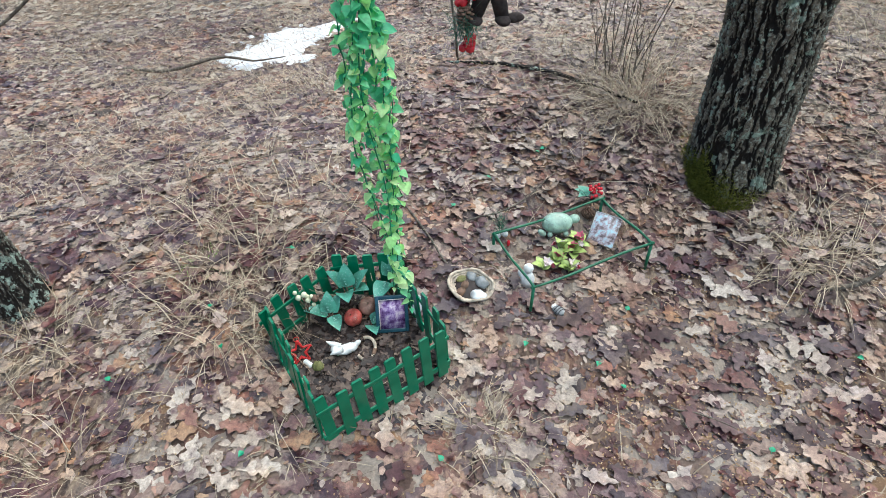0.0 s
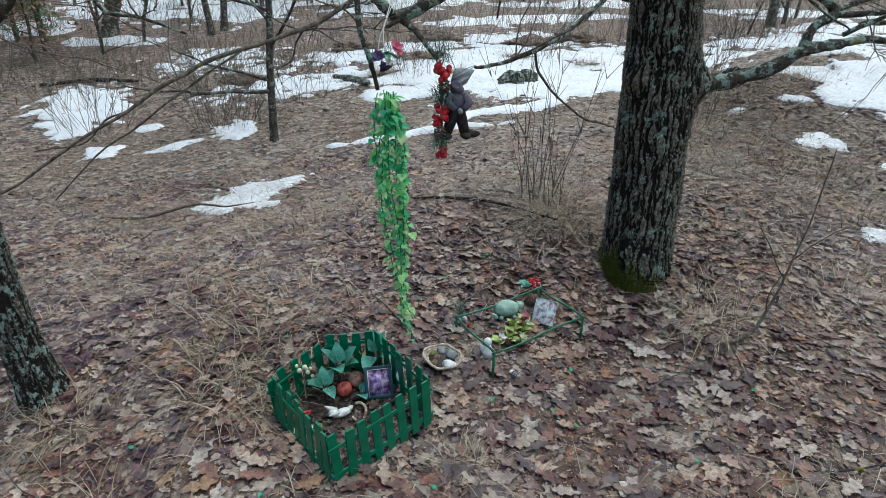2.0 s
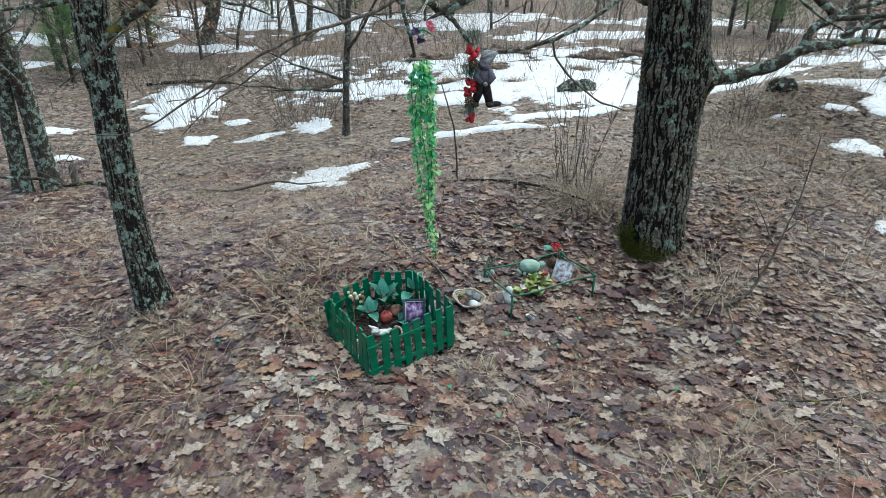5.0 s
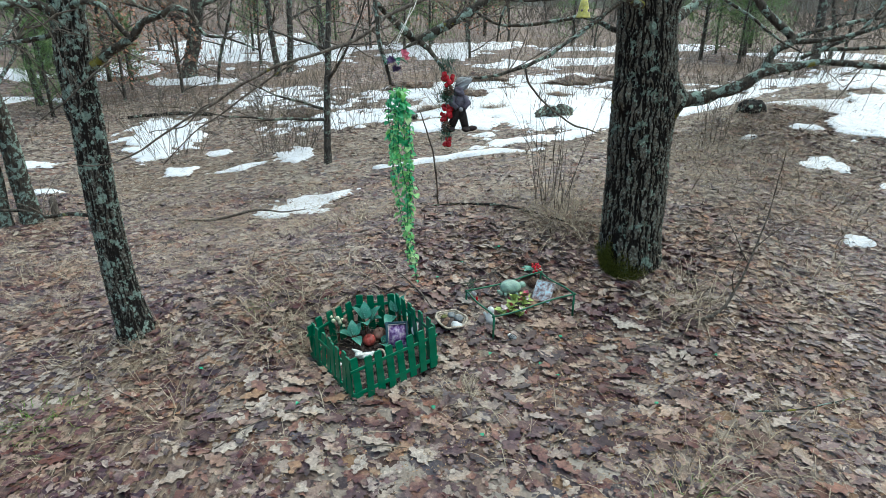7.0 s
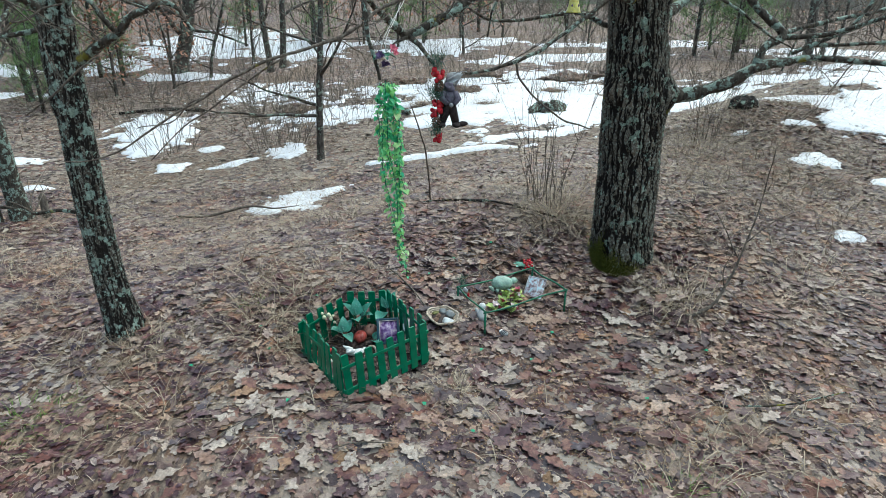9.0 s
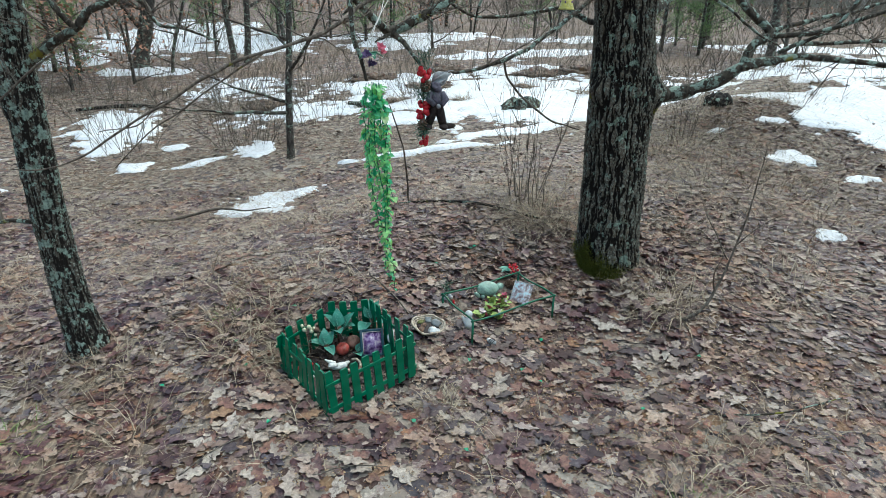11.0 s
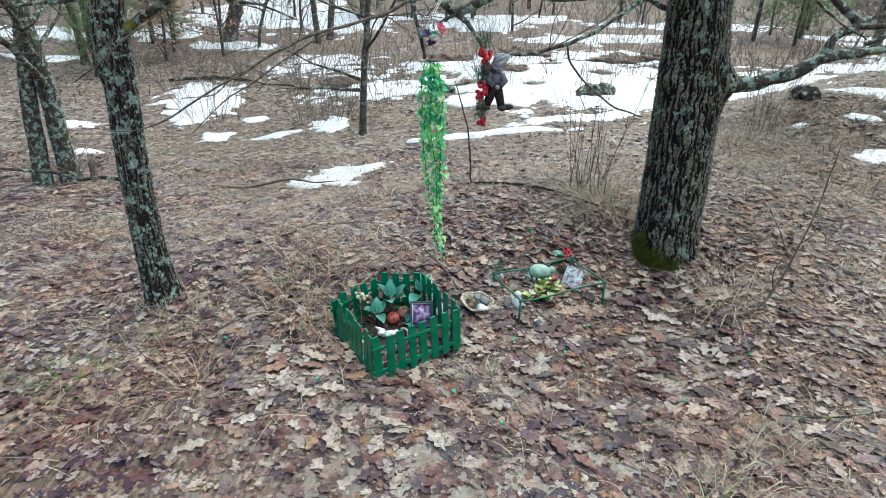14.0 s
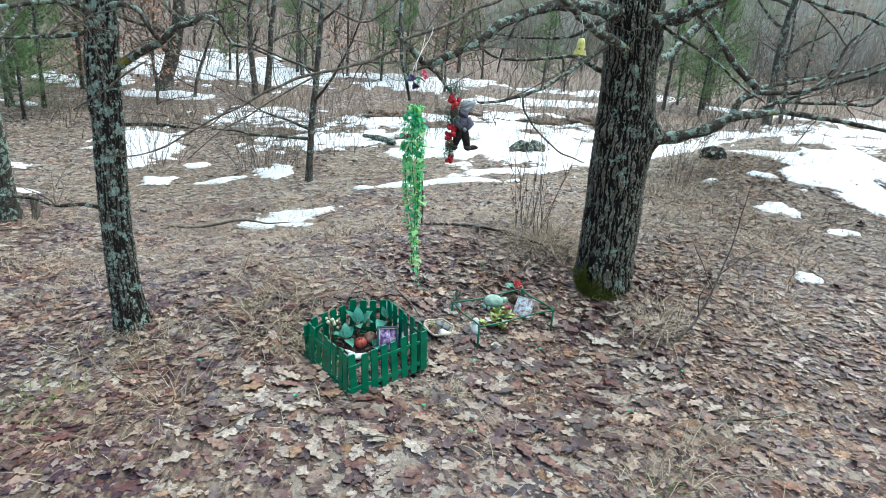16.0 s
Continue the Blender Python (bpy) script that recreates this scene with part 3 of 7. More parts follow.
limb("limb", local(oak, [(-0.077, 1.66, 1.418, 0.016), (-0.028, 1.63, 1.38, 0.013), (0.011, 1.58, 1.333, 0.011), (0.046, 1.53, 1.294, 0.009)]), LIMB, oak, 6, 8)
limb("limb", local(oak, [(-0.063, 1.66, 1.416, 0.012), (-0.113, 1.62, 1.39, 0.008), (-0.14, 1.6, 1.375, 0.004)]), LIMB, oak, 4, 6)
limb("limb", local(oak, [(1.0944, 2.1192, 1.5709, 0.0317), (0.9708, 2.0285, 1.611, 0.0285), (0.8417, 1.9002, 1.6411, 0.0262), (0.6799, 1.702, 1.7013, 0.0228), (0.5637, 1.5664, 1.7428, 0.0205), (0.4684, 1.4395, 1.7951, 0.0183)]), LIMB, oak, 7, 10)
limb("limb", local(oak, [(0.9906, 2.168, 1.5804, 0.0127), (0.8832, 2.0666, 1.5237, 0.0126), (0.6945, 1.9132, 1.4115, 0.0114), (0.5191, 1.7783, 1.3244, 0.0107), (0.3557, 1.6766, 1.2754, 0.0101), (0.2331, 1.6209, 1.2599, 0.008), (0.187, 1.6, 1.258, 0.006)]), LIMB, oak, 6, 8)
limb("limb", local(oak, [(0.4397, 1.7361, 1.2877, 0.0061), (0.4717, 1.7649, 1.2048, 0.0061), (0.5846, 1.8592, 1.0944, 0.0067), (0.718, 1.9512, 0.9992, 0.0062), (0.8034, 1.9956, 0.9576, 0.0057), (0.9366, 2.0764, 0.9114, 0.0042)]), TWIG, oak, 6, 6)
limb("limb", local(oak, [(1.1345, 2.4046, 1.4335, 0.0211), (1.0574, 2.4574, 1.4451, 0.019), (0.9111, 2.493, 1.5036, 0.0147), (0.7562, 2.4514, 1.4887, 0.0125), (0.5299, 2.3729, 1.4598, 0.0112), (0.3828, 2.3269, 1.4632, 0.0101), (0.2715, 2.3047, 1.5119, 0.008), (0.179, 2.3, 1.581, 0.005)]), LIMB, oak, 6, 8)
limb("limb", local(oak, [(0.8259, 2.4722, 1.4945, 0.0094), (0.8383, 2.4547, 1.4337, 0.0073), (0.8304, 2.4316, 1.3929, 0.0052)]), LIMB, oak, 4, 6)
limb("limb", local(oak, [(0.6599, 2.006, 1.8084, 0.0125), (0.4079, 1.8292, 1.795, 0.0114), (0.221, 1.7004, 1.726, 0.0104), (0.105, 1.62, 1.674, 0.0095), (0.022, 1.55, 1.614, 0.0095), (-0.084, 1.5, 1.565, 0.0095), (-0.192, 1.45, 1.521, 0.0091), (-0.261, 1.4, 1.462, 0.0087), (-0.383, 1.36, 1.404, 0.0082), (-0.479, 1.33, 1.369, 0.0078), (-0.597, 1.3, 1.341, 0.0074), (-0.735, 1.26, 1.278, 0.0069), (-0.869, 1.22, 1.197, 0.0061), (-1.045, 1.17, 1.095, 0.0052), (-1.174, 1.13, 1.007, 0.0043), (-1.278, 1.1, 0.972, 0.0035), (-1.389, 1.05, 0.982, 0.0026)]), TWIG, oak, 5, 8)
limb("limb", local(oak, [(-0.55, 1.31, 1.352, 0.005), (-0.68, 1.28, 1.27, 0.0045), (-0.84, 1.24, 1.16, 0.004), (-1.0, 1.2, 1.05, 0.003), (-1.1, 1.18, 0.95, 0.002)]), TWIG, oak, 5, 6)
limb("limb", local(oak, [(-0.87, 1.22, 1.197, 0.004), (-0.95, 1.26, 1.16, 0.0035), (-1.05, 1.3, 1.08, 0.003), (-1.2, 1.33, 1.05, 0.002)]), TWIG, oak, 5, 6)
limb("limb", local(oak, [(-0.236, 1.42, 1.478, 0.01), (-0.23, 1.44, 1.512, 0.011), (-0.262, 1.43, 1.485, 0.004)]), LIMB, oak, 3, 6)
limb("limb", local(oak, [(-0.228, 1.12, 1.751, 0.011), (-0.225, 1.1, 1.667, 0.01), (-0.22, 1.07, 1.541, 0.0095), (-0.209, 1.05, 1.435, 0.009), (-0.189, 1.04, 1.372, 0.008), (-0.17, 1.03, 1.29, 0.006)]), LIMB, oak, 6, 7)
limb("limb", local(oak, [(0.4164, 1.8717, 1.6831, 0.0091), (0.365, 1.8596, 1.5951, 0.008), (0.3288, 1.8524, 1.5128, 0.007), (0.3123, 1.8496, 1.3965, 0.004)]), LIMB, oak, 5, 6)
limb("limb", local(oak, [(1.0317, 2.1923, 1.777, 0.0211), (0.9222, 2.1793, 1.7046, 0.0168), (0.7742, 2.1964, 1.6147, 0.0104), (0.5386, 2.1718, 1.5893, 0.0082), (0.3, 2.1084, 1.59, 0.005)]), LIMB, oak, 6, 8)
limb("limb", local(oak, [(-0.647, 1.9, 1.671, 0.005), (-0.415, 1.9, 1.583, 0.006), (-0.246, 1.9, 1.694, 0.007), (-0.207, 1.9, 1.765, 0.008)]), TWIG, oak, 5, 6)

oak_b = thing("oak_tree", (-1.55, 1.6, ground_at(-1.55, 1.6)), "slender leaning oak covered in grey-green lichen", "tree")
trunk("trunk", local(oak_b, [(-1.545, 1.6, -0.14, 0.105), (-1.553, 1.6, 0.0, 0.088), (-1.575, 1.6, 0.2, 0.074), (-1.592, 1.6, 0.5, 0.069), (-1.592, 1.6, 0.8, 0.068), (-1.588, 1.6, 1.06, 0.068), (-1.592, 1.6, 1.3, 0.072),
                             (-1.58, 1.6, 1.5, 0.068), (-1.6, 1.62, 1.8, 0.055), (-1.66, 1.66, 2.5, 0.045), (-1.62, 1.7, 3.6, 0.02)]), BARK_LICHEN, oak_b, 140, 32, 0.010, 17, 0.015,
      [(-1.65 + 1.55, 0.0, 1.16, 0.05, 0.012)])
limb("limb", local(oak_b, [(-1.596, 1.6, 1.423, 0.05), (-1.605, 1.55, 1.494, 0.035), (-1.626, 1.5, 1.542, 0.022), (-1.67, 1.4, 1.547, 0.018), (-1.732, 1.3, 1.53, 0.014), (-1.787, 1.2, 1.505, 0.012), (-1.855, 1.1, 1.479, 0.008)]), LIMB, oak_b, 6, 10)
limb("limb", local(oak_b, [(-1.559, 1.6, 1.263, 0.035), (-1.472, 1.58, 1.314, 0.026), (-1.369, 1.55, 1.374, 0.023), (-1.294, 1.52, 1.413, 0.02), (-1.223, 1.5, 1.479, 0.018), (-1.148, 1.5, 1.51, 0.016), (-1.086, 1.5, 1.539, 0.014), (-1.025, 1.5, 1.516, 0.011), (-1.001, 1.5, 1.47, 0.01), (-0.965, 1.5, 1.429, 0.008), (-0.877, 1.5, 1.417, 0.006), (-0.75, 1.5, 1.373, 0.004)]), LIMB, oak_b, 6, 9)
limb("limb", local(oak_b, [(-1.294, 1.52, 1.413, 0.014), (-1.333, 1.5, 1.47, 0.013), (-1.369, 1.48, 1.541, 0.012), (-1.447, 1.5, 1.558, 0.014), (-1.541, 1.55, 1.536, 0.02)]), LIMB, oak_b, 6, 8)
limb("limb", local(oak_b, [(-1.148, 1.5, 1.51, 0.009), (-1.244, 1.5, 1.549, 0.009), (-1.275, 1.5, 1.639, 0.008)]), LIMB, oak_b, 5, 6)
limb("limb", local(oak_b, [(-1.538, 1.6, 1.526, 0.045), (-1.507, 1.6, 1.6, 0.04), (-1.482, 1.62, 1.722, 0.03)]), LIMB, oak_b, 5, 10)
limb("limb", local(oak_b, [(-1.245, 1.2, 1.347, 0.0045), (-1.362, 1.2, 1.266, 0.0055), (-1.457, 1.2, 1.19, 0.0045), (-1.552, 1.2, 1.125, 0.003)]), TWIG, oak_b, 5, 5)
limb("limb", local(oak_b, [(-1.601, 1.6, 0.581, 0.014), (-1.735, 1.6, 0.601, 0.011), (-1.86, 1.58, 0.59, 0.01), (-1.945, 1.55, 0.629, 0.009), (-2.069, 1.5, 0.653, 0.008), (-2.187, 1.45, 0.671, 0.006)]), LIMB, oak_b, 6, 8)
limb("limb", local(oak_b, [(-1.617, 1.6, 1.458, 0.02), (-1.66, 1.55, 1.417, 0.014), (-1.782, 1.5, 1.394, 0.01), (-1.945, 1.45, 1.373, 0.008), (-2.054, 1.4, 1.359, 0.006)]), LIMB, oak_b, 5, 7)
limb("limb", local(oak_b, [(-1.465, 1.45, 1.527, 0.004), (-1.548, 1.45, 1.508, 0.005), (-1.596, 1.42, 1.468, 0.005), (-1.658, 1.4, 1.451, 0.004)]), TWIG, oak_b, 5, 5)


def twigs(name, ob, starts, seed, count, reach, label=""):
    """Fine bare twigs that leave a tree's limbs: one mesh for the lot."""
    rng = random.Random(seed)
    g = Geo()
    for _ in range(count):
        a = Vector(rng.choice(starts)[:3])
        d = Vector((rng.uniform(-1, 1), rng.uniform(-1, 1), rng.uniform(-0.5, 0.9))).normalized()
        n, step = rng.randint(5, 8), reach * rng.uniform(0.5, 1.3) / 6
        line = [a]
        for k in range(n):
            d = (d + Vector((rng.uniform(-1, 1), rng.uniform(-1, 1), rng.uniform(-1, 1))) * 0.28).normalized()
            line.append(line[-1] + d * step)
            if rng.random() < 0.45 and k:
                e = (d + Vector((rng.uniform(-1, 1), rng.uniform(-1, 1), rng.uniform(-1, 1))) * 0.8).normalized()
                b = [line[-1], line[-1] + e * step * 0.9, line[-1] + (e + d * 0.4) * step * 1.7]
                g.tube(b, [0.0022, 0.0017, 0.001], 4, 0, False)
        g.tube(line, [0.0036 * (1 - 0.75 * k / n) for k in range(n + 1)], 4, 0, False)
    return tagged(part(name, g, TWIG, ob, label), kind="stuff")


twigs("twig_spray", oak, local(oak, [(1.9801, 2.1932, 1.4071, 0.0), (2.2274, 2.1403, 1.4219, 0.0), (2.3648, 2.0875, 1.48, 0.0), (2.5445, 2.3517, 1.5276, 0.0), (2.3966, 2.1615, 1.5487, 0.0), (2.6502, 2.2989, 1.369, 0.0), (2.3543, 2.0875, 1.2845, 0.0), (1.7518, 2.2989, 1.6544, 0.0), (1.5193, 2.0875, 1.6016, 0.0), (2.1534, 2.1192, 1.2951, 0.0)]), 3, 46, 0.38)
twigs("twig_spray", oak, local(oak, [(0.4365, 1.887, 1.7015, 0.0), (0.2, 1.75, 1.56, 0.0), (0.1, 1.7, 1.5, 0.0), (0.5332, 2.374, 1.4577, 0.0), (0.7551, 2.451, 1.4866, 0.0), (0.621, 1.9937, 1.7612, 0.0), (0.5386, 2.1718, 1.5904, 0.0), (-0.1, 1.5, 1.565, 0.0), (-0.38, 1.36, 1.4, 0.0), (-0.73, 1.26, 1.28, 0.0), (-0.26, 1.4, 1.46, 0.0), (0.3526, 1.676, 1.2785, 0.0)]), 4, 44, 0.34)
twigs("twig_spray", oak_b, local(oak_b, [(-1.37, 1.55, 1.37, 0), (-1.15, 1.5, 1.51, 0), (-1.0, 1.5, 1.47, 0), (-1.29, 1.52, 1.41, 0), (-1.78, 1.5, 1.39, 0), (-1.67, 1.4, 1.547, 0), (-1.86, 1.58, 0.59, 0), (-0.88, 1.5, 1.417, 0)]), 5, 30, 0.3)


# ---- fenced plot ----
NEAR, RIGHT, LEFT = (-0.36, 1.04, -0.11), (0.025, 1.316, -0.082), (-0.62, 1.455, -0.145)
BACK_A, BACK_B = (-0.405, 1.67, -0.098), (-0.185, 1.69, -0.085)
SIDES = [(NEAR, RIGHT, 8, -2), (RIGHT, BACK_B, 7, -3), (BACK_B, BACK_A, 4, -3), (BACK_A, LEFT, 5, -3), (LEFT, NEAR, 8, -2)]
fence = thing("garden_fence", (-0.3, 1.38, 0), "low green plastic picket fence round a small plot", "fence")
FENCE_H = 0.225


def fence_panel(a, b, count, lean=0.0):
    ax, ay, za, bx, by, zb = *a, *b
    run = Vector((bx - ax, by - ay, zb - za))
    length = run.length
    base = Matrix.Translation((ax, ay, za)) @ run.to_track_quat("X", "Z").to_matrix().to_4x4() @ pose(0, 0, 0, lean, 0, 0)
    panel = part("fence_panel", Geo().box((length, 0.006, 0.02), Matrix.Translation((length / 2, 0, 0.036)), 0.0015).box((length, 0.006, 0.016), Matrix.Translation((length / 2, 0, 0.158)), 0.0015), GREEN_PLASTIC, fence)
    panel.matrix_local = fence.matrix_world.inverted() @ base
    rng = random.Random(count + int(ax * 1000))
    step = length / count
    pm = None
    for k in range(count):
        if pm is None:
            w, h, t = 0.036, FENCE_H, 0.0078
            g = Geo()
            out = [(-w / 2, 0.0), (w / 2, 0.0), (w / 2, h - 0.006), (w / 2 - 0.005, h), (-w / 2 + 0.005, h), (-w / 2, h - 0.006)]
            g.add([(x, s * t / 2, z) for s in (-1, 1) for x, z in out], [(0, 1, 2, 3, 4, 5), (11, 10, 9, 8, 7, 6)] + [(i, i + 6, (i + 1) % 6 + 6, (i + 1) % 6) for i in range(6)])
            pm = g.mesh("picket", GREEN_PLASTIC, False)
        p = part("picket", pm, GREEN_PLASTIC, panel)
        p.matrix_local = pose((k + 0.5) * step, 0.0, -0.008 + rng.uniform(-0.006, 0.004), rng.uniform(-2.5, 2.5), rng.uniform(-2, 2), rng.uniform(-2, 2))
    return panel


for start, end, pickets, slant in SIDES:
    fence_panel(start, end, pickets, slant)

# ---- bed edged with a rod frame ----
bed = thing("plot_edging", (0.5, 1.85, 0), "low rectangular edging of green-coated rods around a bed", "edging")
corners = [(0.811, 1.822, 0.045), (0.33, 1.603, 0.022), (0.204, 1.891, 0.032), (0.668, 2.086, 0.062)]
for k in range(4):
    a, b = Vector(corners[k]), Vector(corners[(k + 1) % 4])
    d = b - a
    line = [a - bed.location + d * u + Vector((0, 0, 0.006 * math.sin(math.pi * u * 2 + k))) for u in np.linspace(-0.02, 1.02, 12)]
    part("rail", Geo().tube(line, 0.0052, 10, 0.25), GREEN_ROD, bed)
    x, y, z = corners[k]
    part("post", Geo().tube([(x - bed.location.x, y - bed.location.y, ground_at(x, y) - 0.06), (x - bed.location.x, y - bed.location.y, z + 0.008)], 0.0062, 10), GREEN_ROD, bed)


# ---- leaf litter ----
def oak_leaf(rng):
    """Half widths of a lobed leaf along its rib, and its curl."""
    st = np.linspace(0, 1, 12)
    body = np.sin(np.pi * np.clip(st * 1.02, 0, 1) ** 1.25) ** 0.7
    lobes = 0.70 + 0.30 * np.cos(2 * np.pi * (st * rng.uniform(2.9, 3.7) + rng.uniform(0, 1)))
    w = 0.31 * body * lobes
    w[0], w[-1] = 0.012, 0.02
    return st, w


def litter(name, rng, x, y, size, tilt, lift, cupped, simple=False):
    n = len(x)
    if simple:
        st = np.array([0, 0.3, 0.68, 1.0])
        shapes = [(st, np.array([0.04, rng.uniform(0.1, 0.36), rng.uniform(0.08, 0.34), rng.uniform(0.01, 0.12)])) for _ in range(16)]
    else:
        shapes = [oak_leaf(rng) for _ in range(9)]
        st = shapes[0][0]
    k = len(st)
    W = np.array([s[1] for s in shapes])[rng.integers(0, len(shapes), n)]
    W2 = W * rng.uniform(0.8, 1.2, (n, 1))
    bend, cup, wave = rng.normal(0, 0.35, n) * cupped, rng.normal(0.25, 0.5, n) * cupped, rng.uniform(0, 6.28, n)
    u = st[None] - 0.5
    skew = rng.normal(0, 0.12, n)[:, None]
    pts = np.zeros((n, k, 3, 3))
    for j, (side, ww) in enumerate(((-1, W), (0, W), (1, W2))):
        pts[:, :, j, 0] = u + (0.06 * abs(side))
        pts[:, :, j, 1] = side * ww + skew * (u ** 2)
        pts[:, :, j, 2] = bend[:, None] * u ** 2 * 0.9 + abs(side) * cup[:, None] * ww * 0.8 + 0.035 * cupped * np.sin(7 * u + wave[:, None] + 2 * side) * (0.4 + abs(side))
    pts *= size[:, None, None, None]
    a, rx, ry = rng.uniform(0, 6.28, n), rng.normal(0, tilt, n), rng.normal(0, tilt, n)
    ca, sa = np.cos(a)[:, None, None], np.sin(a)[:, None, None]
    X0, Y0, Z0 = pts[..., 0], pts[..., 1], pts[..., 2]
    Z0 = Z0 + X0 * np.tan(rx)[:, None, None] + Y0 * np.tan(ry)[:, None, None]
    gx1, gy1 = X0 * ca - Y0 * sa + x[:, None, None], X0 * sa + Y0 * ca + y[:, None, None]
    Z1 = np.maximum(Z0 + lie(x, y)[:, None, None] + lift[:, None, None], lie(gx1, gy1) + 0.0015 + 0.3 * lift[:, None, None])
    vs = np.stack([gx1, gy1, Z1], -1).reshape(-1, 3)
    q = []
    for i in range(k - 1):
        q += [(3 * i, 3 * i + 1, 3 * i + 4, 3 * i + 3), (3 * i + 1, 3 * i + 2, 3 * i + 5, 3 * i + 4)]
    fs = (np.array(q)[None] + (np.arange(n) * 3 * k)[:, None, None]).reshape(-1, 4)
    return bulk_mesh(name, vs, fs, LEAF)


def scatter(rng, n, y0, y1, x_mid=0.1, half=1.35, spread=0.80):
    """Places over the ground in a widening fan."""
    y = y0 + (y1 - y0) * rng.uniform(0, 1, int(n * 1.8)) ** 0.8
    x = x_mid + rng.uniform(-1, 1, len(y)) * (half + spread * (y1 + 1.5))
    keep = np.abs(x - x_mid) < half + spread * (y + 1.0)
    return x[keep][:n], y[keep][:n]


def clear_of(x, y, extra=0.0):
    """Away from trunks."""
    return ((x - 1.29) ** 2 + (y - 2.32) ** 2 > (0.21 + extra) ** 2) & ((x + 1.55) ** 2 + (y - 1.6) ** 2 > (0.085 + extra) ** 2)


def in_plot(x, y):
    """Inside the picket fence."""
    inside = np.ones(np.shape(x), bool)
    for a, b, _, _ in SIDES:
        inside &= (b[0] - a[0]) * (y - a[1]) - (b[1] - a[1]) * (x - a[0]) > 0.004
    return inside


rng = np.random.default_rng(11)
px0, py0 = rng.uniform(-0.65, 0.05, 2600), rng.uniform(1.0, 1.75, 2600)
ok = in_plot(px0, py0)
px0, py0 = px0[ok], py0[ok]
old_leaves = new("shaded_rotting_leaves", litter("shaded_rotting_leaves", rng, px0, py0, rng.uniform(0.02, 0.085, len(px0)), 0.12, np.abs(rng.normal(0, 0.006, len(px0))), 0.8))
old_leaves.data.materials[0] = ROTTEN_SHADED
tagged(old_leaves, "dark rotting leaves inside the fence, their colour darkened further for shade", "fallen leaves", kind="stuff")
lx, ly = scatter(rng, 26000, 0.15, 5.4)
ok = clear_of(lx, ly) & ~in_plot(lx, ly)
lx, ly = lx[ok], ly[ok]
leaves = new("leaf_litter", litter("leaf_litter", rng, lx, ly, 0.045 + 0.075 * rng.uniform(0, 1, len(lx)) ** 1.5, 0.04, np.abs(rng.normal(0, 0.005, len(lx))), 0.2))
tagged(leaves, "wet brown fallen oak leaves covering the ground", "fallen leaves", kind="stuff")
lx, ly = scatter(rng, 3000, 0.15, 5.4)
ok = clear_of(lx, ly) & ~in_plot(lx, ly)
lx, ly = lx[ok], ly[ok]
curled = new("curled_leaf_litter", litter("curled_leaf_litter", rng, lx, ly, rng.uniform(0.05, 0.10, len(lx)), 0.2, np.abs(rng.normal(0.006, 0.006, len(lx))), 0.95))
tagged(curled, "curled dry oak leaves lying on top of the litter", "fallen leaves", kind="stuff")
lx, ly = scatter(rng, 48000, 0.15, 5.2)
ok = clear_of(lx, ly) & ~in_plot(lx, ly)
lx, ly = lx[ok], ly[ok]
crumbs = new("leaf_fragments", litter("leaf_fragments", rng, lx, ly, rng.uniform(0.010, 0.042, len(lx)), 0.2, np.abs(rng.normal(0.006, 0.005, len(lx))), 0.8, True))
tagged(crumbs, "broken bits of brown leaves", "fallen leaves", kind="stuff")
lx, ly = scatter(rng, 52000, 3.0, 12.5)
far_leaves = new("leaf_litter", litter("leaf_litter", rng, lx, ly, rng.uniform(0.03, 0.085, len(lx)), 0.12, np.abs(rng.normal(0, 0.005, len(lx))), 0.7, True))
far_leaves.data.materials[0] = BLEACHED
tagged(far_leaves, "brown fallen leaves between the snow patches", "fallen leaves", kind="stuff")

tones = np.array([(1.15, 0.95, 0.22), (0.95, 1.3, 0.2), (1.35, 1.25, 0.15), (0.55, 1.15, 0.12), (1.6, 1.0, 0.2), (0.2, 0.75, 0.12), (0.75, 0.7, 0.15), (-0.4, 0.75, 0.12), (1.0, 1.75, 0.12), (-1.0, 1.15, 0.12), (1.45, 1.05, 0.2), (1.3, 0.8, 0.25), (0.95, 0.72, 0.15), (1.0, 1.05, 0.3), (1.5, 0.6, 0.3), (0.7, 0.95, 0.22), (1.8, 0.8, 0.25)])
pick_t = tones[rng.integers(0, len(tones), 7000)]
lx, ly = pick_t[:, 0] + rng.normal(0, 1.6, 7000) * pick_t[:, 2], pick_t[:, 1] + rng.normal(0, 1.6, 7000) * pick_t[:, 2] * 0.6
ok = ~in_plot(lx, ly)
lx, ly = lx[ok], ly[ok]
ochre = new("ochre_leaf_crumbs", litter("ochre_leaf_crumbs", rng, lx, ly, rng.uniform(0.003, 0.011, len(lx)), 0.25, np.abs(rng.normal(0.012, 0.006, len(lx))), 1.0, True))
ochre.data.materials[0] = OCHRE
tagged(ochre, "ochre crumbs of leaf and needle in patches", "fallen leaves", kind="stuff")

drift = [(-0.78, 1.62, 0.16), (-0.5, 1.85, 0.16), (0.55, 2.35, 0.22), (0.9, 2.6, 0.2), (0.1, 2.5, 0.25), (1.55, 2.2, 0.14), (1.2, 1.95, 0.12), (-1.4, 1.75, 0.14), (0.2, 3.0, 0.3), (1.9, 2.6, 0.25)]
dx, dy = np.concatenate([rng.normal(a, c, 60) for a, b, c in drift]), np.concatenate([rng.normal(b, 0.7 * c, 60) for a, b, c in drift])
ok = clear_of(dx, dy) & ~in_plot(dx, dy)
dx, dy = dx[ok], dy[ok]
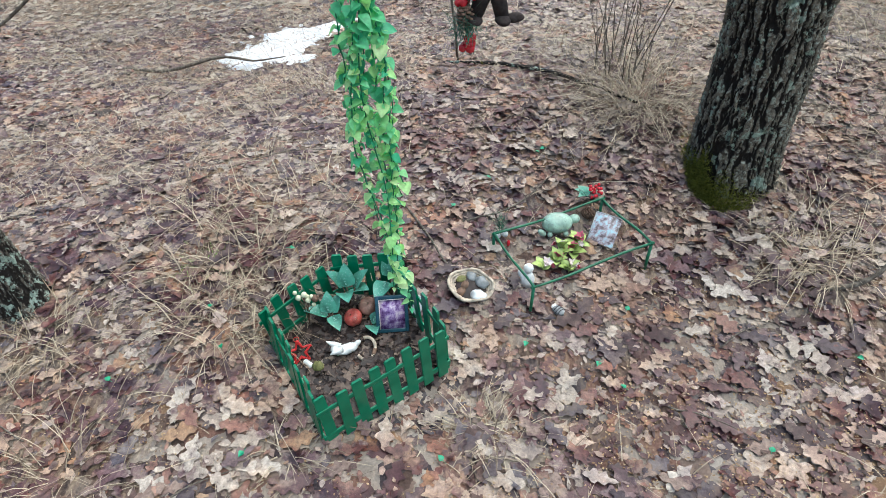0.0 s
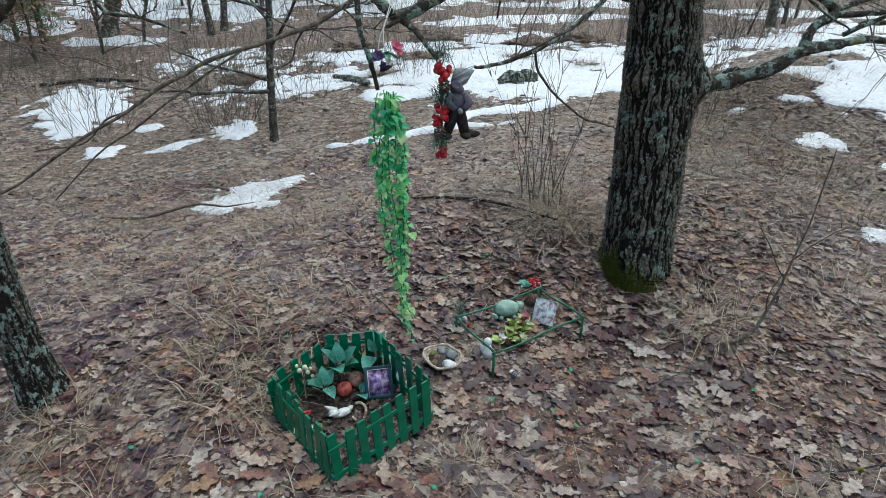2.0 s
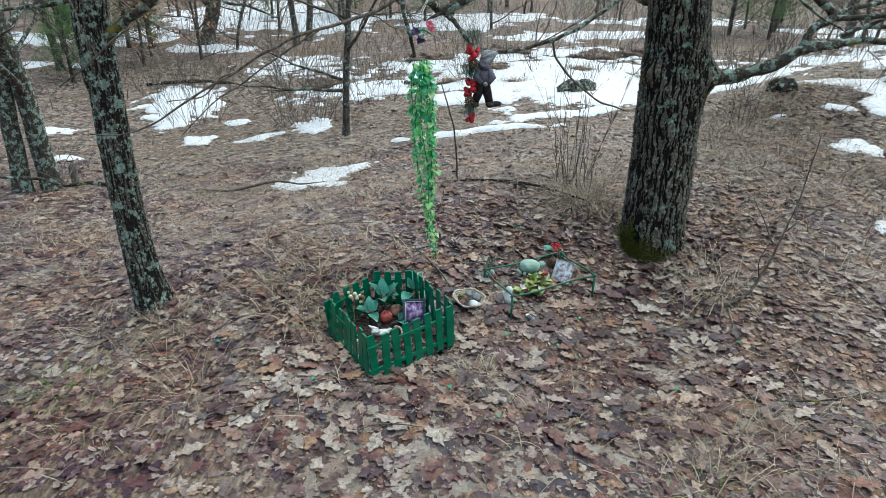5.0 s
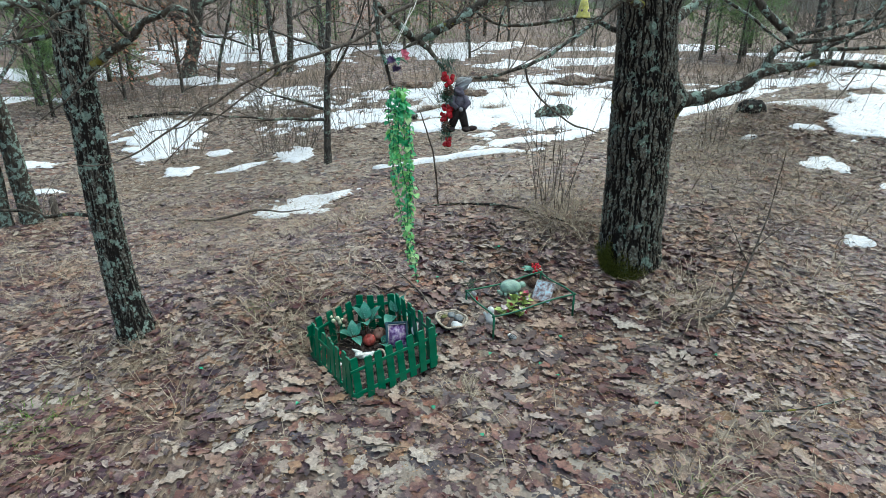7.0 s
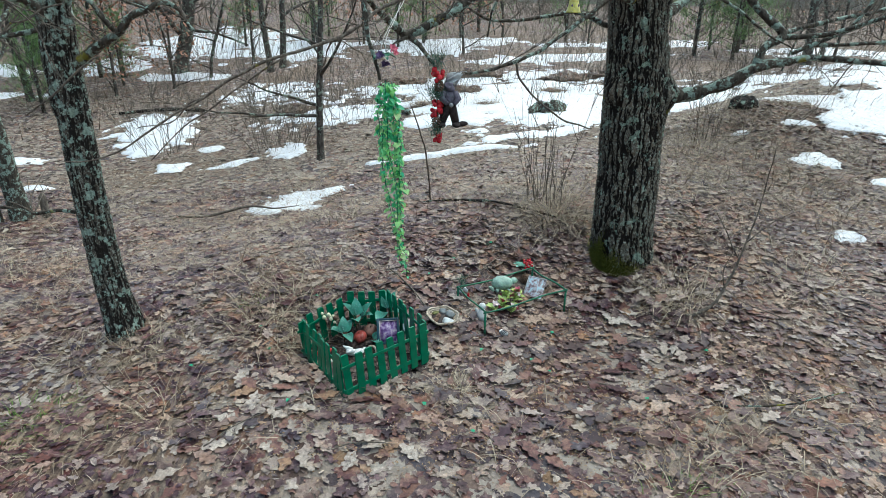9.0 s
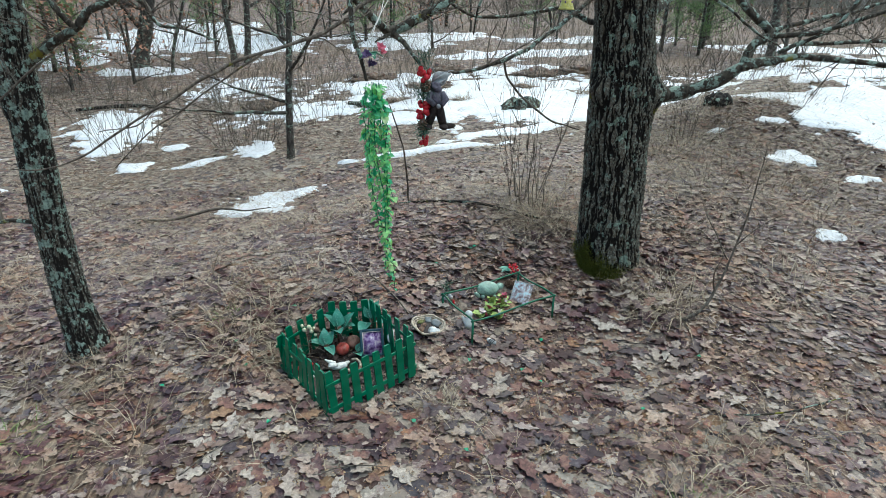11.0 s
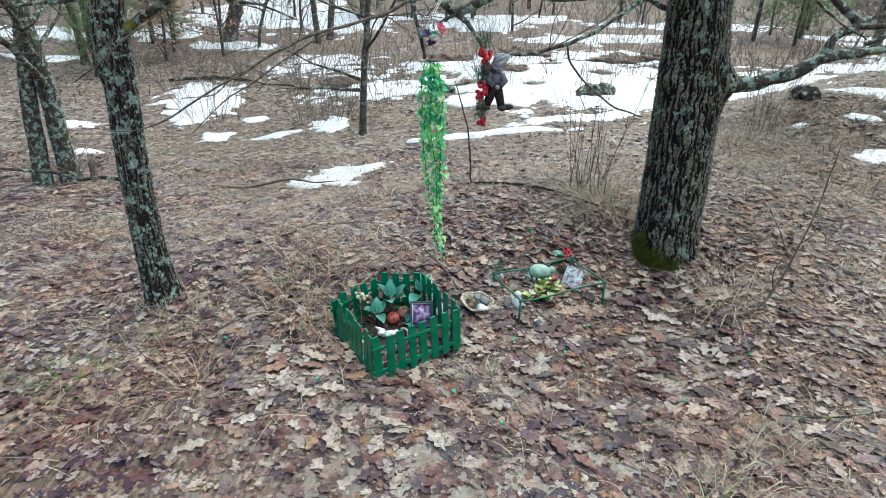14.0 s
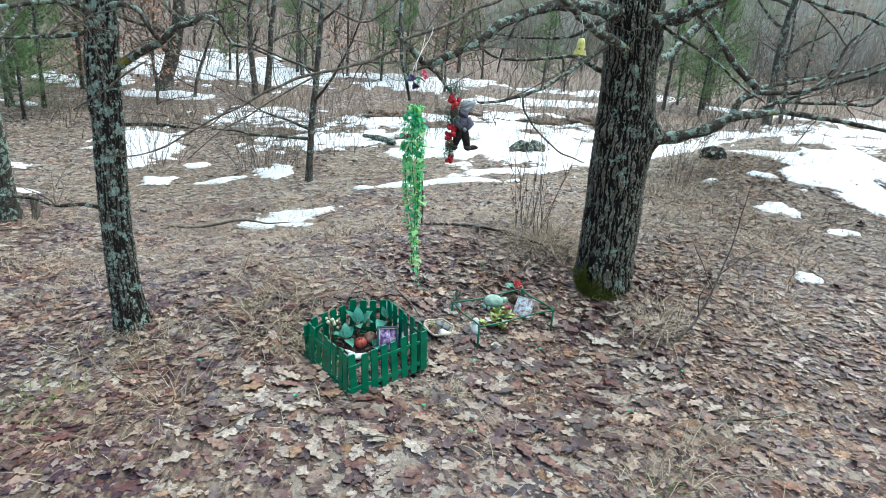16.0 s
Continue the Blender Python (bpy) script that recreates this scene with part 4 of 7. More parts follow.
drifts = new("leaf_drifts", litter("leaf_drifts", rng, dx, dy, rng.uniform(0.06, 0.11, len(dx)), 0.18, np.abs(rng.normal(0.01, 0.008, len(dx))), 0.95))
tagged(drifts, "russet curled oak leaves drifted into loose heaps", "fallen leaves", kind="stuff")

# ---- dry grass ----
def mat_of_straw(name, count, x0, x1, y0, y1, label, way, spread):
    x, y = rng.uniform(x0, x1, count), rng.uniform(y0, y1, count)
    ok = clear_of(x, y, 0.02) & ~in_plot(x, y) & (np.array([noise.noise(Vector((a * 1.3, b * 1.3, 3.0))) for a, b in zip(x, y)]) > -0.05)
    x, y = x[ok], y[ok]
    k = len(x)
    vs, fs = ribbons(rng, x, y, lie(x, y) + rng.uniform(0.004, 0.03, k), rng.uniform(0.08, 0.28, k), rng.uniform(0.0016, 0.004, k), rng.uniform(1.1, 1.6, k), way + rng.normal(0, spread, k), 0.2)
    tagged(new(name, bulk_mesh(name, vs, fs, STRAW)), label, "dry grass", kind="stuff")


mat_of_straw("flattened_grass", 4800, -3.4, -0.2, 1.85, 5.4, "flattened dry grass over the leaf litter", 2.6, 0.9)
mat_of_straw("flattened_grass", 2600, 1.45, 5.4, 1.6, 6.2, "flattened grey dry grass on the bank", 0.4, 0.9)
mat_of_straw("flattened_grass", 9000, -5.5, 3.0, 4.0, 9.5, "flattened dry grass between the snow patches", 2.2, 1.1)
mat_of_straw("flattened_grass", 1500, 0.2, 1.6, 2.5, 4.6, "flattened dry grass on the bank", 1.2, 1.2)
gx2, gy2 = scatter(rng, 20000, 0.2, 10.0)
ok = clear_of(gx2, gy2) & (np.array([noise.noise(Vector((a * 1.7, b * 1.7, 8.0))) for a, b in zip(gx2, gy2)]) > np.where(gy2 < 1.9, 0.12, np.where(gx2 > 1.2, 0.08, -0.12)))
gx2, gy2 = gx2[ok], gy2[ok]
n = len(gx2)
v1, f1 = ribbons(rng, gx2, gy2, lie(gx2, gy2) + rng.uniform(0.006, 0.022, n), rng.uniform(0.06, 0.24, n), rng.uniform(0.0018, 0.0042, n), rng.uniform(1.3, 1.62, n), rng.uniform(0, 6.28, n), 0.12)
straw = new("loose_straw", bulk_mesh("loose_straw", v1, f1, STRAW))
tagged(straw, "pale dry grass stems lying over the leaves", "dry grass", kind="stuff")


gx2, gy2 = scatter(rng, 15000, 8.0, 24.0)
n = len(gx2)
v1, f1 = ribbons(rng, gx2, gy2, lie(gx2, gy2) - 0.01, rng.uniform(0.12, 0.45, n), rng.uniform(0.005, 0.012, n), rng.uniform(0.2, 1.6, n), rng.uniform(0, 6.28, n), 0.3)
tagged(new("far_straw", bulk_mesh("far_straw", v1, f1, STRAW)), "dead grass on the far forest floor", "dry grass", kind="stuff")


def tuft(name, x, y, radius, count, length, lean=(0.4, 1.5), mat=None, label="tuft of pale dry grass", width=(0.002, 0.0045)):
    px, py = x + rng.normal(0, radius, count), y + rng.normal(0, radius, count)
    keep = ~in_plot(px, py)
    px, py = px[keep], py[keep]
    count = len(px)
    out = np.arctan2(py - y, px - x) + rng.normal(0, 0.7, count)
    vs, fs = ribbons(rng, px, py, lie(px, py), rng.uniform(0.4, 1.0, count) * length, rng.uniform(*width, count), rng.uniform(*lean, count), out, 0.45, 4)
    return tagged(new(name, bulk_mesh(name, vs, fs, mat or STRAW)), label, "grass", "grass tufts", kind="stuff")


for x, y, r, c, ln in [(1.15, 0.62, 0.13, 90, 0.2), (0.35, 0.72, 0.09, 30, 0.16), (-1.15, 0.95, 0.10, 120, 0.2), (-0.75, 1.62, 0.14, 90, 0.22), (-1.35, 1.4, 0.09, 110, 0.2), (0.12, 1.12, 0.06, 70, 0.16),
                       (-0.64, 3.3, 0.2, 360, 0.25), (0.88, 3.15, 0.18, 320, 0.3), (1.1, 2.95, 0.15, 200, 0.3), (1.5, 2.0, 0.1, 120, 0.25), (2.6, 4.2, 0.4, 420, 0.35), (3.3, 3.6, 0.5, 480, 0.35), (3.4, 5.4, 0.4, 420, 0.4),
                       (2.2, 1.8, 0.2, 200, 0.25), (2.6, 2.6, 0.3, 260, 0.3), (-0.1, 3.4, 0.3, 260, 0.25), (4.6, 5.6, 0.35, 300, 0.35), (6.2, 8.6, 0.6, 420, 0.4), (-2.4, 2.4, 0.3, 240, 0.25), (0.9, 0.45, 0.12, 150, 0.14)]:
    tuft("grass_tuft", x, y, r, c, ln)
for x, y, r, c, ln in [(2.0, 2.9, 0.3, 300, 0.3), (2.4, 3.4, 0.35, 340, 0.3), (3.0, 3.0, 0.4, 380, 0.3), (3.8, 3.6, 0.4, 380, 0.3), (1.8, 3.7, 0.3, 300, 0.3), (1.7, 2.3, 0.2, 160, 0.25), (2.9, 4.8, 0.4, 380, 0.35), (4.2, 5.2, 0.4, 320, 0.35), (-0.95, 1.75, 0.14, 70, 0.22), (-0.55, 1.72, 0.1, 90, 0.22),
                       (-0.5, 2.2, 0.3, 200, 0.2), (0.6, 2.9, 0.3, 240, 0.25), (-1.6, 3.2, 0.5, 320, 0.22), (-2.5, 3.8, 0.6, 340, 0.22), (-0.9, 5.2, 0.7, 380, 0.25), (-2.2, 5.4, 0.8, 380, 0.25), (0.4, 4.4, 0.5, 380, 0.28), (1.4, 4.6, 0.5, 380, 0.3), (-3.6, 5.6, 0.7, 340, 0.25), (0.25, 1.0, 0.08, 40, 0.14), (1.5, 0.75, 0.12, 120, 0.18), (-1.5, 0.75, 0.1, 120, 0.16)]:
    tuft("grass_tuft", x, y, r, c, ln, (0.7, 1.6))
for x, y, r, c, ln in [(-0.47, 1.0, 0.05, 50, 0.16), (0.1, 1.1, 0.04, 30, 0.16), (0.17, 1.08, 0.05, 40, 0.15), (-0.72, 1.5, 0.09, 50, 0.28), (-0.62, 1.62, 0.08, 90, 0.28), (-0.85, 1.45, 0.1, 40, 0.24), (-1.45, 1.42, 0.07, 90, 0.22), (-1.75, 1.45, 0.08, 90, 0.22), (1.25, 0.58, 0.1, 90, 0.2), (0.5, 0.62, 0.12, 35, 0.18), (1.35, 1.85, 0.07, 90, 0.22), (1.55, 1.75, 0.08, 90, 0.25), (0.95, 2.85, 0.14, 240, 0.3), (1.05, 2.7, 0.1, 160, 0.28)]:
    tuft("grass_tuft", x, y, r, c, ln, (0.6, 1.5), width=(0.0028, 0.0055))
for x, y, r, c, ln in [(3.0, 4.75, 0.22, 300, 0.3), (3.35, 4.95, 0.25, 320, 0.3), (3.75, 5.05, 0.2, 240, 0.26), (4.2, 5.25, 0.22, 260, 0.26), (4.7, 5.75, 0.3, 360, 0.3), (2.75, 4.6, 0.2, 300, 0.34), (2.5, 4.35, 0.2, 260, 0.32), (3.1, 4.2, 0.25, 280, 0.28), (3.6, 4.35, 0.25, 260, 0.26), (2.2, 4.0, 0.22, 240, 0.3), (2.7, 3.6, 0.25, 240, 0.28), (3.3, 3.55, 0.22, 220, 0.26), (2.4, 3.0, 0.22, 180, 0.26), (4.1, 4.0, 0.3, 280, 0.28), (3.2, 3.0, 0.25, 200, 0.26), (1.9, 2.55, 0.15, 130, 0.24), (2.1, 3.4, 0.2, 180, 0.26), (2.3, 2.2, 0.2, 130, 0.22), (4.6, 3.7, 0.3, 260, 0.26)]:
    tuft("grass_tuft", x, y, r, c, ln, (0.5, 1.5), STRAW_GREY, "drooping tuft of darker grey grass on the bank")
for x, y, r, c, ln in [(-0.78, 1.75, 0.12, 90, 0.28), (-0.66, 1.85, 0.12, 80, 0.26), (-0.88, 1.6, 0.1, 70, 0.26), (-0.75, 1.5, 0.05, 40, 0.24), (-0.45, 1.95, 0.14, 70, 0.22), (-1.0, 1.95, 0.16, 80, 0.24), (0.92, 2.78, 0.09, 240, 0.3), (1.45, 1.82, 0.07, 120, 0.24)]:
    tuft("grass_tuft", x, y, r, c, ln, (0.5, 1.5), None, "matted tuft of long dry grass", (0.0025, 0.006))
tuft("green_grass_tuft", -1.7, 0.96, 0.12, 130, 0.10, (0.2, 1.2), GRASS, "sparse green grass among dead leaves")
tuft("green_grass_tuft", 0.95, 0.42, 0.08, 70, 0.07, (0.2, 1.2), GRASS, "sparse green grass among dead leaves")
tuft("green_grass_tuft", -0.9, 1.75, 0.05, 40, 0.08, (0.2, 1.2), GRASS, "sparse green grass among dead leaves")


# ---- forest behind ----
def bare_tree(name, height, radius, seed, mat=FAR_BARK, limbs=9, bend=0.05, low=0.25):
    """A leafless tree: a tapered trunk, limbs as parts, and their fine twigs in one mesh."""
    rng = random.Random(seed)
    root = thing(name, (0, 0, 0), "", "tree")
    line, p, d = [], Vector((0, 0, -0.15)), Vector((rng.uniform(-1, 1) * bend, rng.uniform(-1, 1) * bend, 1)).normalized()
    n = 14
    for k in range(n + 1):
        line.append((p.x, p.y, p.z, radius * (1 - 0.85 * k / n) * (1.35 if k == 0 else 1)))
        d = (d + Vector((rng.uniform(-1, 1), rng.uniform(-1, 1), 0.3)) * bend).normalized()
        p = p + d * height / n
    q = smooth_line(line, 3)
    part("trunk", Geo().tube(q[:, :3], list(q[:, 3]), 10, 0.15), mat, root)
    tw = Geo()
    for k in range(limbs):
        u = low + (0.95 - low) * k / limbs + rng.uniform(-0.03, 0.03)
        row = q[int(u * (len(q) - 1))]
        a = rng.uniform(0, 6.28)
        d = Vector((math.cos(a), math.sin(a), rng.uniform(0.2, 0.9))).normalized()
        ln = height * rng.uniform(0.16, 0.34) * (1.15 - 0.6 * u)
        pts, p, r = [], Vector(row[:3]), row[3] * 0.55
        for j in range(7):
            pts.append((*p, r * (1 - 0.13 * j)))
            d = (d + Vector((rng.uniform(-1, 1), rng.uniform(-1, 1), rng.uniform(-0.7, 0.9))) * 0.28).normalized()
            p = p + d * ln / 6
            for _ in range(2):
                e = (d + Vector((rng.uniform(-1, 1), rng.uniform(-1, 1), rng.uniform(-0.6, 1))) * 0.9).normalized()
                s = ln * rng.uniform(0.2, 0.5)
                f = (e + Vector((rng.uniform(-1, 1), rng.uniform(-1, 1), rng.uniform(-1, 1))) * 0.4).normalized()
                tw.tube([p, p + e * s * 0.5, p + (e + f) * s * 0.5], [max(0.003, r * 0.3), 0.003, 0.0015], 3, 0, False)
                if rng.random() < 0.7:
                    tw.tube([p + e * s * 0.4, p + e * s * 0.5 + f.cross(e) * s * 0.4], [0.003, 0.0012], 3, 0, False)
        part("limb", Geo().tube([w[:3] for w in pts], [max(0.003, w[3]) for w in pts], 6, 0.15), mat, root)
    tagged(part("fine_growth", tw, TWIG, root), kind="stuff")
    return root


def stand(proto, x, y, turn, size, label, group=""):
    c = copy_thing(proto, pose(x, y, ground_at(x, y), 0, 0, turn) @ Matrix.Scale(size, 4))
    c.scale = (size, size, size)
    return tagged(c, label, "tree", group)


protos = [bare_tree("bare_tree", 6.5, 0.10, 21, bend=0.10), bare_tree("bare_tree", 5.5, 0.065, 22, bend=0.15, limbs=13, low=0.12), bare_tree("bare_tree", 6.4, 0.16, 23, bend=0.17, low=0.16, limbs=15), bare_tree("bare_tree", 3.6, 0.032, 24, bend=0.13, limbs=10, low=0.12), bare_tree("bare_tree", 4.8, 0.046, 31, bend=0.035, limbs=17, low=0.14), bare_tree("bare_tree", 5.6, 0.095, 42, mat=LIMB, bend=0.035, limbs=11, low=0.2)]
SPOTS = [  # east, north, which, turn, size
    (-1.19, 6.2, 4, 220, 1.0), (-5.9, 14.9, 2, 10, 1.15), (-3.6, 14.9, 0, 90, 0.85), (-3.4, 15.4, 0, 200, 0.9), (-3.58, 4.15, 5, 300, 0.95), (-3.8, 4.05, 5, 120, 0.85), (-7.8, 11.8, 1, 30, 1.2),
    (9.1, 13.25, 0, 70, 1.1), (-4.9, 14.2, 3, 210, 1.3)]
LABELS = {0: "straight bare young tree on the forest floor", 1: "crooked leafless tree among snow patches", 2: "stout bare forest tree with low limbs", 3: "thin leafless sapling rising from leaf litter", 4: "upright bare sapling with many side twigs", 5: "lichened bare tree standing close to another"}
for x, y, k, turn, size in SPOTS:
    stand(protos[k], x, y, turn, size, LABELS[k])
wood = random.Random(5)
for k in range(140):
    y = 12 + 34 * (k / 140) ** 0.8 + wood.uniform(-1, 1)
    x = wood.uniform(-1, 1) * (6 + 0.85 * y)
    if abs(x - 2) < 4.5 and y < 17:
        continue
    j = wood.choice((0, 1, 1, 1, 3, 3, 3))
    stand(protos[j], x, y, wood.uniform(0, 360), wood.uniform(0.45, 0.85), LABELS[j], "far forest trees")
for pr in protos:
    pr.matrix_world = pose(wood.uniform(-14, -9), wood.uniform(14, 22), 0.2)
    pr.location.z = ground_at(pr.location.x, pr.location.y)
    tagged(pr, "leafless forest tree among snow patches", "tree", "far forest trees")


def shoots(name, x, y, radius, count, height, label, seed, splay=0.35):
    """Upright bare shoots of a bush."""
    r = random.Random(seed)
    g = Geo()
    for _ in range(count):
        a, q = r.uniform(0, 6.28), radius * r.random() ** 0.5
        px, py = x + q * math.cos(a), y + q * math.sin(a)
        p, d = Vector((px, py, ground_at(px, py) - 0.02)), Vector((math.cos(a) * 0.85 * splay + r.uniform(-splay, splay), math.sin(a) * 0.85 * splay + r.uniform(-splay, splay), 1)).normalized()
        h = height * r.uniform(0.45, 1.1)
        line = [p]
        for k in range(5):
            d = (d + Vector((r.uniform(-1, 1), r.uniform(-1, 1), 0.2)) * (0.26 if splay > 0.2 else 0.12)).normalized()
            line.append(line[-1] + d * h / 5)
            for _ in range(0 if k < 1 or (splay < 0.2 and r.random() < 0.6) else 2):
                e = (d + Vector((r.uniform(-1, 1), r.uniform(-1, 1), 0.3)) * 0.8).normalized()
                g.tube([line[-1], line[-1] + e * h * r.uniform(0.1, 0.3)], [0.0022 + 0.0006 * height, 0.0012], 3, 0, False)
        w = 0.0018 + 0.0014 * height
        g.tube(line, [w * (1 - 0.16 * k) for k in range(6)], 4, 0, False)
    return tagged(part(name, g, TWIG), label, "bush", "bare bushes", kind="stuff")


BUSHES = [(0.9, 3.1, 0.12, 16, 0.95), (0.98, 2.95, 0.06, 6, 0.6), (2.75, 4.55, 0.12, 12, 0.6), (3.4, 5.8, 0.25, 26, 0.9), (2.9, 10.2, 0.35, 30, 1.1), (0.6, 10.5, 0.5, 34, 1.3), (1.6, 12.5, 0.8, 50, 1.5), (-2.0, 7.5, 0.4, 40, 1.3), (-3.6, 7.6, 0.4, 34, 1.3),
          (-4.8, 9.8, 0.6, 26, 1.2), (-6.5, 10.5, 0.7, 26, 1.3), (-1.5, 11.0, 0.6, 26, 1.4), (-1.0, 8.2, 0.35, 24, 1.0), (4.5, 11.5, 0.8, 44, 1.3), (5.3, 12.5, 0.8, 40, 1.4), (6.5, 10.2, 0.6, 34, 1.0), (8.0, 11.5, 1.0, 50, 1.2), (3.6, 14, 1.2, 70, 1.8), (-2.6, 9.4, 0.5, 22, 0.8), (-1.2, 9.9, 0.5, 26, 0.9), (-3.0, 11.4, 0.7, 26, 1.1), (-4.0, 10.6, 0.5, 22, 0.9), (-0.2, 12.2, 0.7, 34, 1.3), (-1.75, 7.2, 0.3, 30, 0.9), (0.55, 9.0, 0.35, 34, 0.6)]
for k, (x, y, r, c, h) in enumerate(BUSHES):
    shoots("bare_bush", x, y, r, c, h, "clump of thin bare shoots" if h < 1 else "leafless brush among snow and leaves", 100 + k, 0.14 if y < 5 else 0.35)
for k in range(46):
    y = wood.uniform(13, 32)
    x = wood.uniform(-1, 1) * (4 + 0.8 * y)
    shoots("bare_bush", x, y, wood.uniform(0.6, 1.6), 16, wood.uniform(1.0, 2.4), "dense leafless undergrowth of the far forest", 200 + k)

for k in range(130):
    y = wood.uniform(24, 46)
    x = wood.uniform(-1, 1) * (4 + 0.85 * y)
    shoots("bare_thicket", x, y, wood.uniform(1.0, 2.4), 22, wood.uniform(3.0, 5.5), "tall bare thicket of the far forest", 400 + k)


def needle_tree(name, height, seed):
    """A young pine: trunk, whorled limbs, needles in one mesh."""
    r = random.Random(seed)
    q = np.random.default_rng(seed)
    root = thing(name, (0, 0, 0), "young green pine at the edge of the wood", "tree", "pines")
    part("trunk", Geo().tube([(0, 0, -0.2), (0.03, 0.02, height * 0.5), (0, 0, height)], [0.07, 0.05, 0.01], 8, 0.15), FAR_BARK, root)
    lim, foot, head = Geo(), [], []
    for k in range(60):
        u = 0.08 + 0.9 * k / 60
        a = r.uniform(0, 6.28)
        ln = height * 0.34 * (1.05 - u) + 0.15
        d = Vector((math.cos(a), math.sin(a), r.uniform(0.05, 0.5)))
        p = Vector((0, 0, u * height))
        lim.tube([p, p + d * ln * 0.6, p + d * ln + Vector((0, 0, 0.1 * ln))], [0.014, 0.008, 0.004], 4, 0, False)
        for j in range(15):
            t = r.uniform(0.25, 1.0)
            b = p + d * ln * t + Vector((r.uniform(-1, 1), r.uniform(-1, 1), r.uniform(-1, 1))) * 0.13 * ln
            foot.append(b)
            head.append(a + r.uniform(-1.2, 1.2))
    tagged(part("branchwork", lim, FAR_BARK, root), kind="stuff")
    F = np.repeat(np.array([tuple(b) for b in foot]), 7, 0) + q.normal(0, 0.03, (len(foot) * 7, 3))
    n = len(F)
    vs, fs = ribbons(q, F[:, 0], F[:, 1], F[:, 2], q.uniform(0.09, 0.2, n), np.full(n, 0.011), q.uniform(0.2, 1.6, n), np.repeat(np.array(head), 7) + q.normal(0, 0.9, n), 0.1, 2)
    tagged(new("needles", bulk_mesh("needles", vs, fs, NEEDLE)), kind="stuff").parent = root
    return root


NEEDLE = blade_material("pine_needles", [(0.0, (0.10, 0.18, 0.06)), (0.6, (0.19, 0.31, 0.10)), (1.0, (0.28, 0.40, 0.16))], 0.6)
pine = needle_tree("pine_tree", 3.6, 9)
pine.matrix_world = pose(8.9, 16.2, ground_at(8.9, 16.2))
for x, y, t, s in [(8.0, 14.6, 60, 0.62), (7.4, 15.5, 210, 0.8), (-7.25, 12.0, 30, 0.7), (-8.9, 14.0, 200, 0.9), (-6.7, 13.6, 120, 0.45), (-7.6, 14.5, 140, 0.8), (-3.2, 19.5, 80, 0.8), (-0.5, 18.5, 280, 0.62), (0.3, 19.5, 100, 0.7), (10.5, 19, 20, 0.9), (-12, 20, 20, 1.4), (2.5, 24, 70, 1.1), (-7, 27, 70, 1.3), (-9.6, 11.5, 70, 0.9), (-6.9, 10.6, 250, 0.5), (5.0, 20, 10, 0.7), (-5.2, 19, 310, 0.6)]:
    c = copy_thing(pine, pose(x, y, ground_at(x, y), 0, 0, t))
    c.scale = (s, s, s)


# young oaks that kept their russet leaves
RUSSET = blade_material("russet_leaves", [(0.0, (0.20, 0.085, 0.045)), (0.5, (0.37, 0.175, 0.10)), (1.0, (0.50, 0.27, 0.17))])
for x, y, h, cnt, seed in [(-6.35, 12.4, 2.4, 520, 11), (-5.4, 13.2, 2.6, 420, 1), (-6.8, 17.0, 3.6, 700, 2), (-1.6, 19.5, 4.6, 1300, 3), (0.4, 20.5, 4.6, 1300, 4), (-3.0, 22, 4.2, 700, 5), (8.5, 17, 3.4, 320, 6), (-7.0, 14.4, 3.2, 420, 7), (10.9, 15.0, 4.0, 420, 8), (1.4, 17.0, 4.2, 1000, 9), (-4.4, 16.5, 3.4, 380, 10)]:
    ob = bare_tree("russet_oak", h, 0.04, 70 + seed, limbs=9, low=0.1)
    ob.matrix_world = pose(x, y, ground_at(x, y))
    tagged(ob, "young oak still holding russet dead leaves", "tree", "russet oaks")
    rr = np.random.default_rng(seed)
    ty = rr.uniform(0.15, 1.0, cnt) * h
    sp = 0.30 * h * (1.1 - ty / h * 0.6)
    px, py = rr.normal(0, 0.5, cnt) * sp, rr.normal(0, 0.5, cnt) * sp
    vs, fs = ribbons(rr, px, py, ty, rr.uniform(0.07, 0.13, cnt), rr.uniform(0.04, 0.07, cnt), rr.uniform(0.6, 2.6, cnt), rr.uniform(0, 6.28, cnt), 0.3, 2)
    lv = part("dead_leaves", bulk_mesh("dead_leaves", vs, fs, RUSSET), RUSSET, ob)
    lv["kind"] = "stuff"

# the far wood, beyond all that shifts: a ring with haze in its colours
def backdrop_material():
    m, n, l, b = material("glowing_far_wood", 1.0)
    v = coords(n, l, (1, 1, 0.16))
    # pale tones put the distance haze into the colour
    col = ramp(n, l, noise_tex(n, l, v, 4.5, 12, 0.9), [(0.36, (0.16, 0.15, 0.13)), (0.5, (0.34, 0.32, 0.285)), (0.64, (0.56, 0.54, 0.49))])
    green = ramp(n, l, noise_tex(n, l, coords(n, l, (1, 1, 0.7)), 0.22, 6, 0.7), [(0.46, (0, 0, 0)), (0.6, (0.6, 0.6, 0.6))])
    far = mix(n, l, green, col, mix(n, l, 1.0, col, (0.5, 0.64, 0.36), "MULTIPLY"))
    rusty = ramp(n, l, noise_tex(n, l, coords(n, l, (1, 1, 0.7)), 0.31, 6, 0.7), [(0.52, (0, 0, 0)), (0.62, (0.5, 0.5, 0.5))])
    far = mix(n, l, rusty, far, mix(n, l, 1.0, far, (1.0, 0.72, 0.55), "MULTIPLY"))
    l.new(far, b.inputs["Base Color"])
    # added emission lifts the ring's brightness; no lamp stands there
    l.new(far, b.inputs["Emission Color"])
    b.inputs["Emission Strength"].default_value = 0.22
    return m


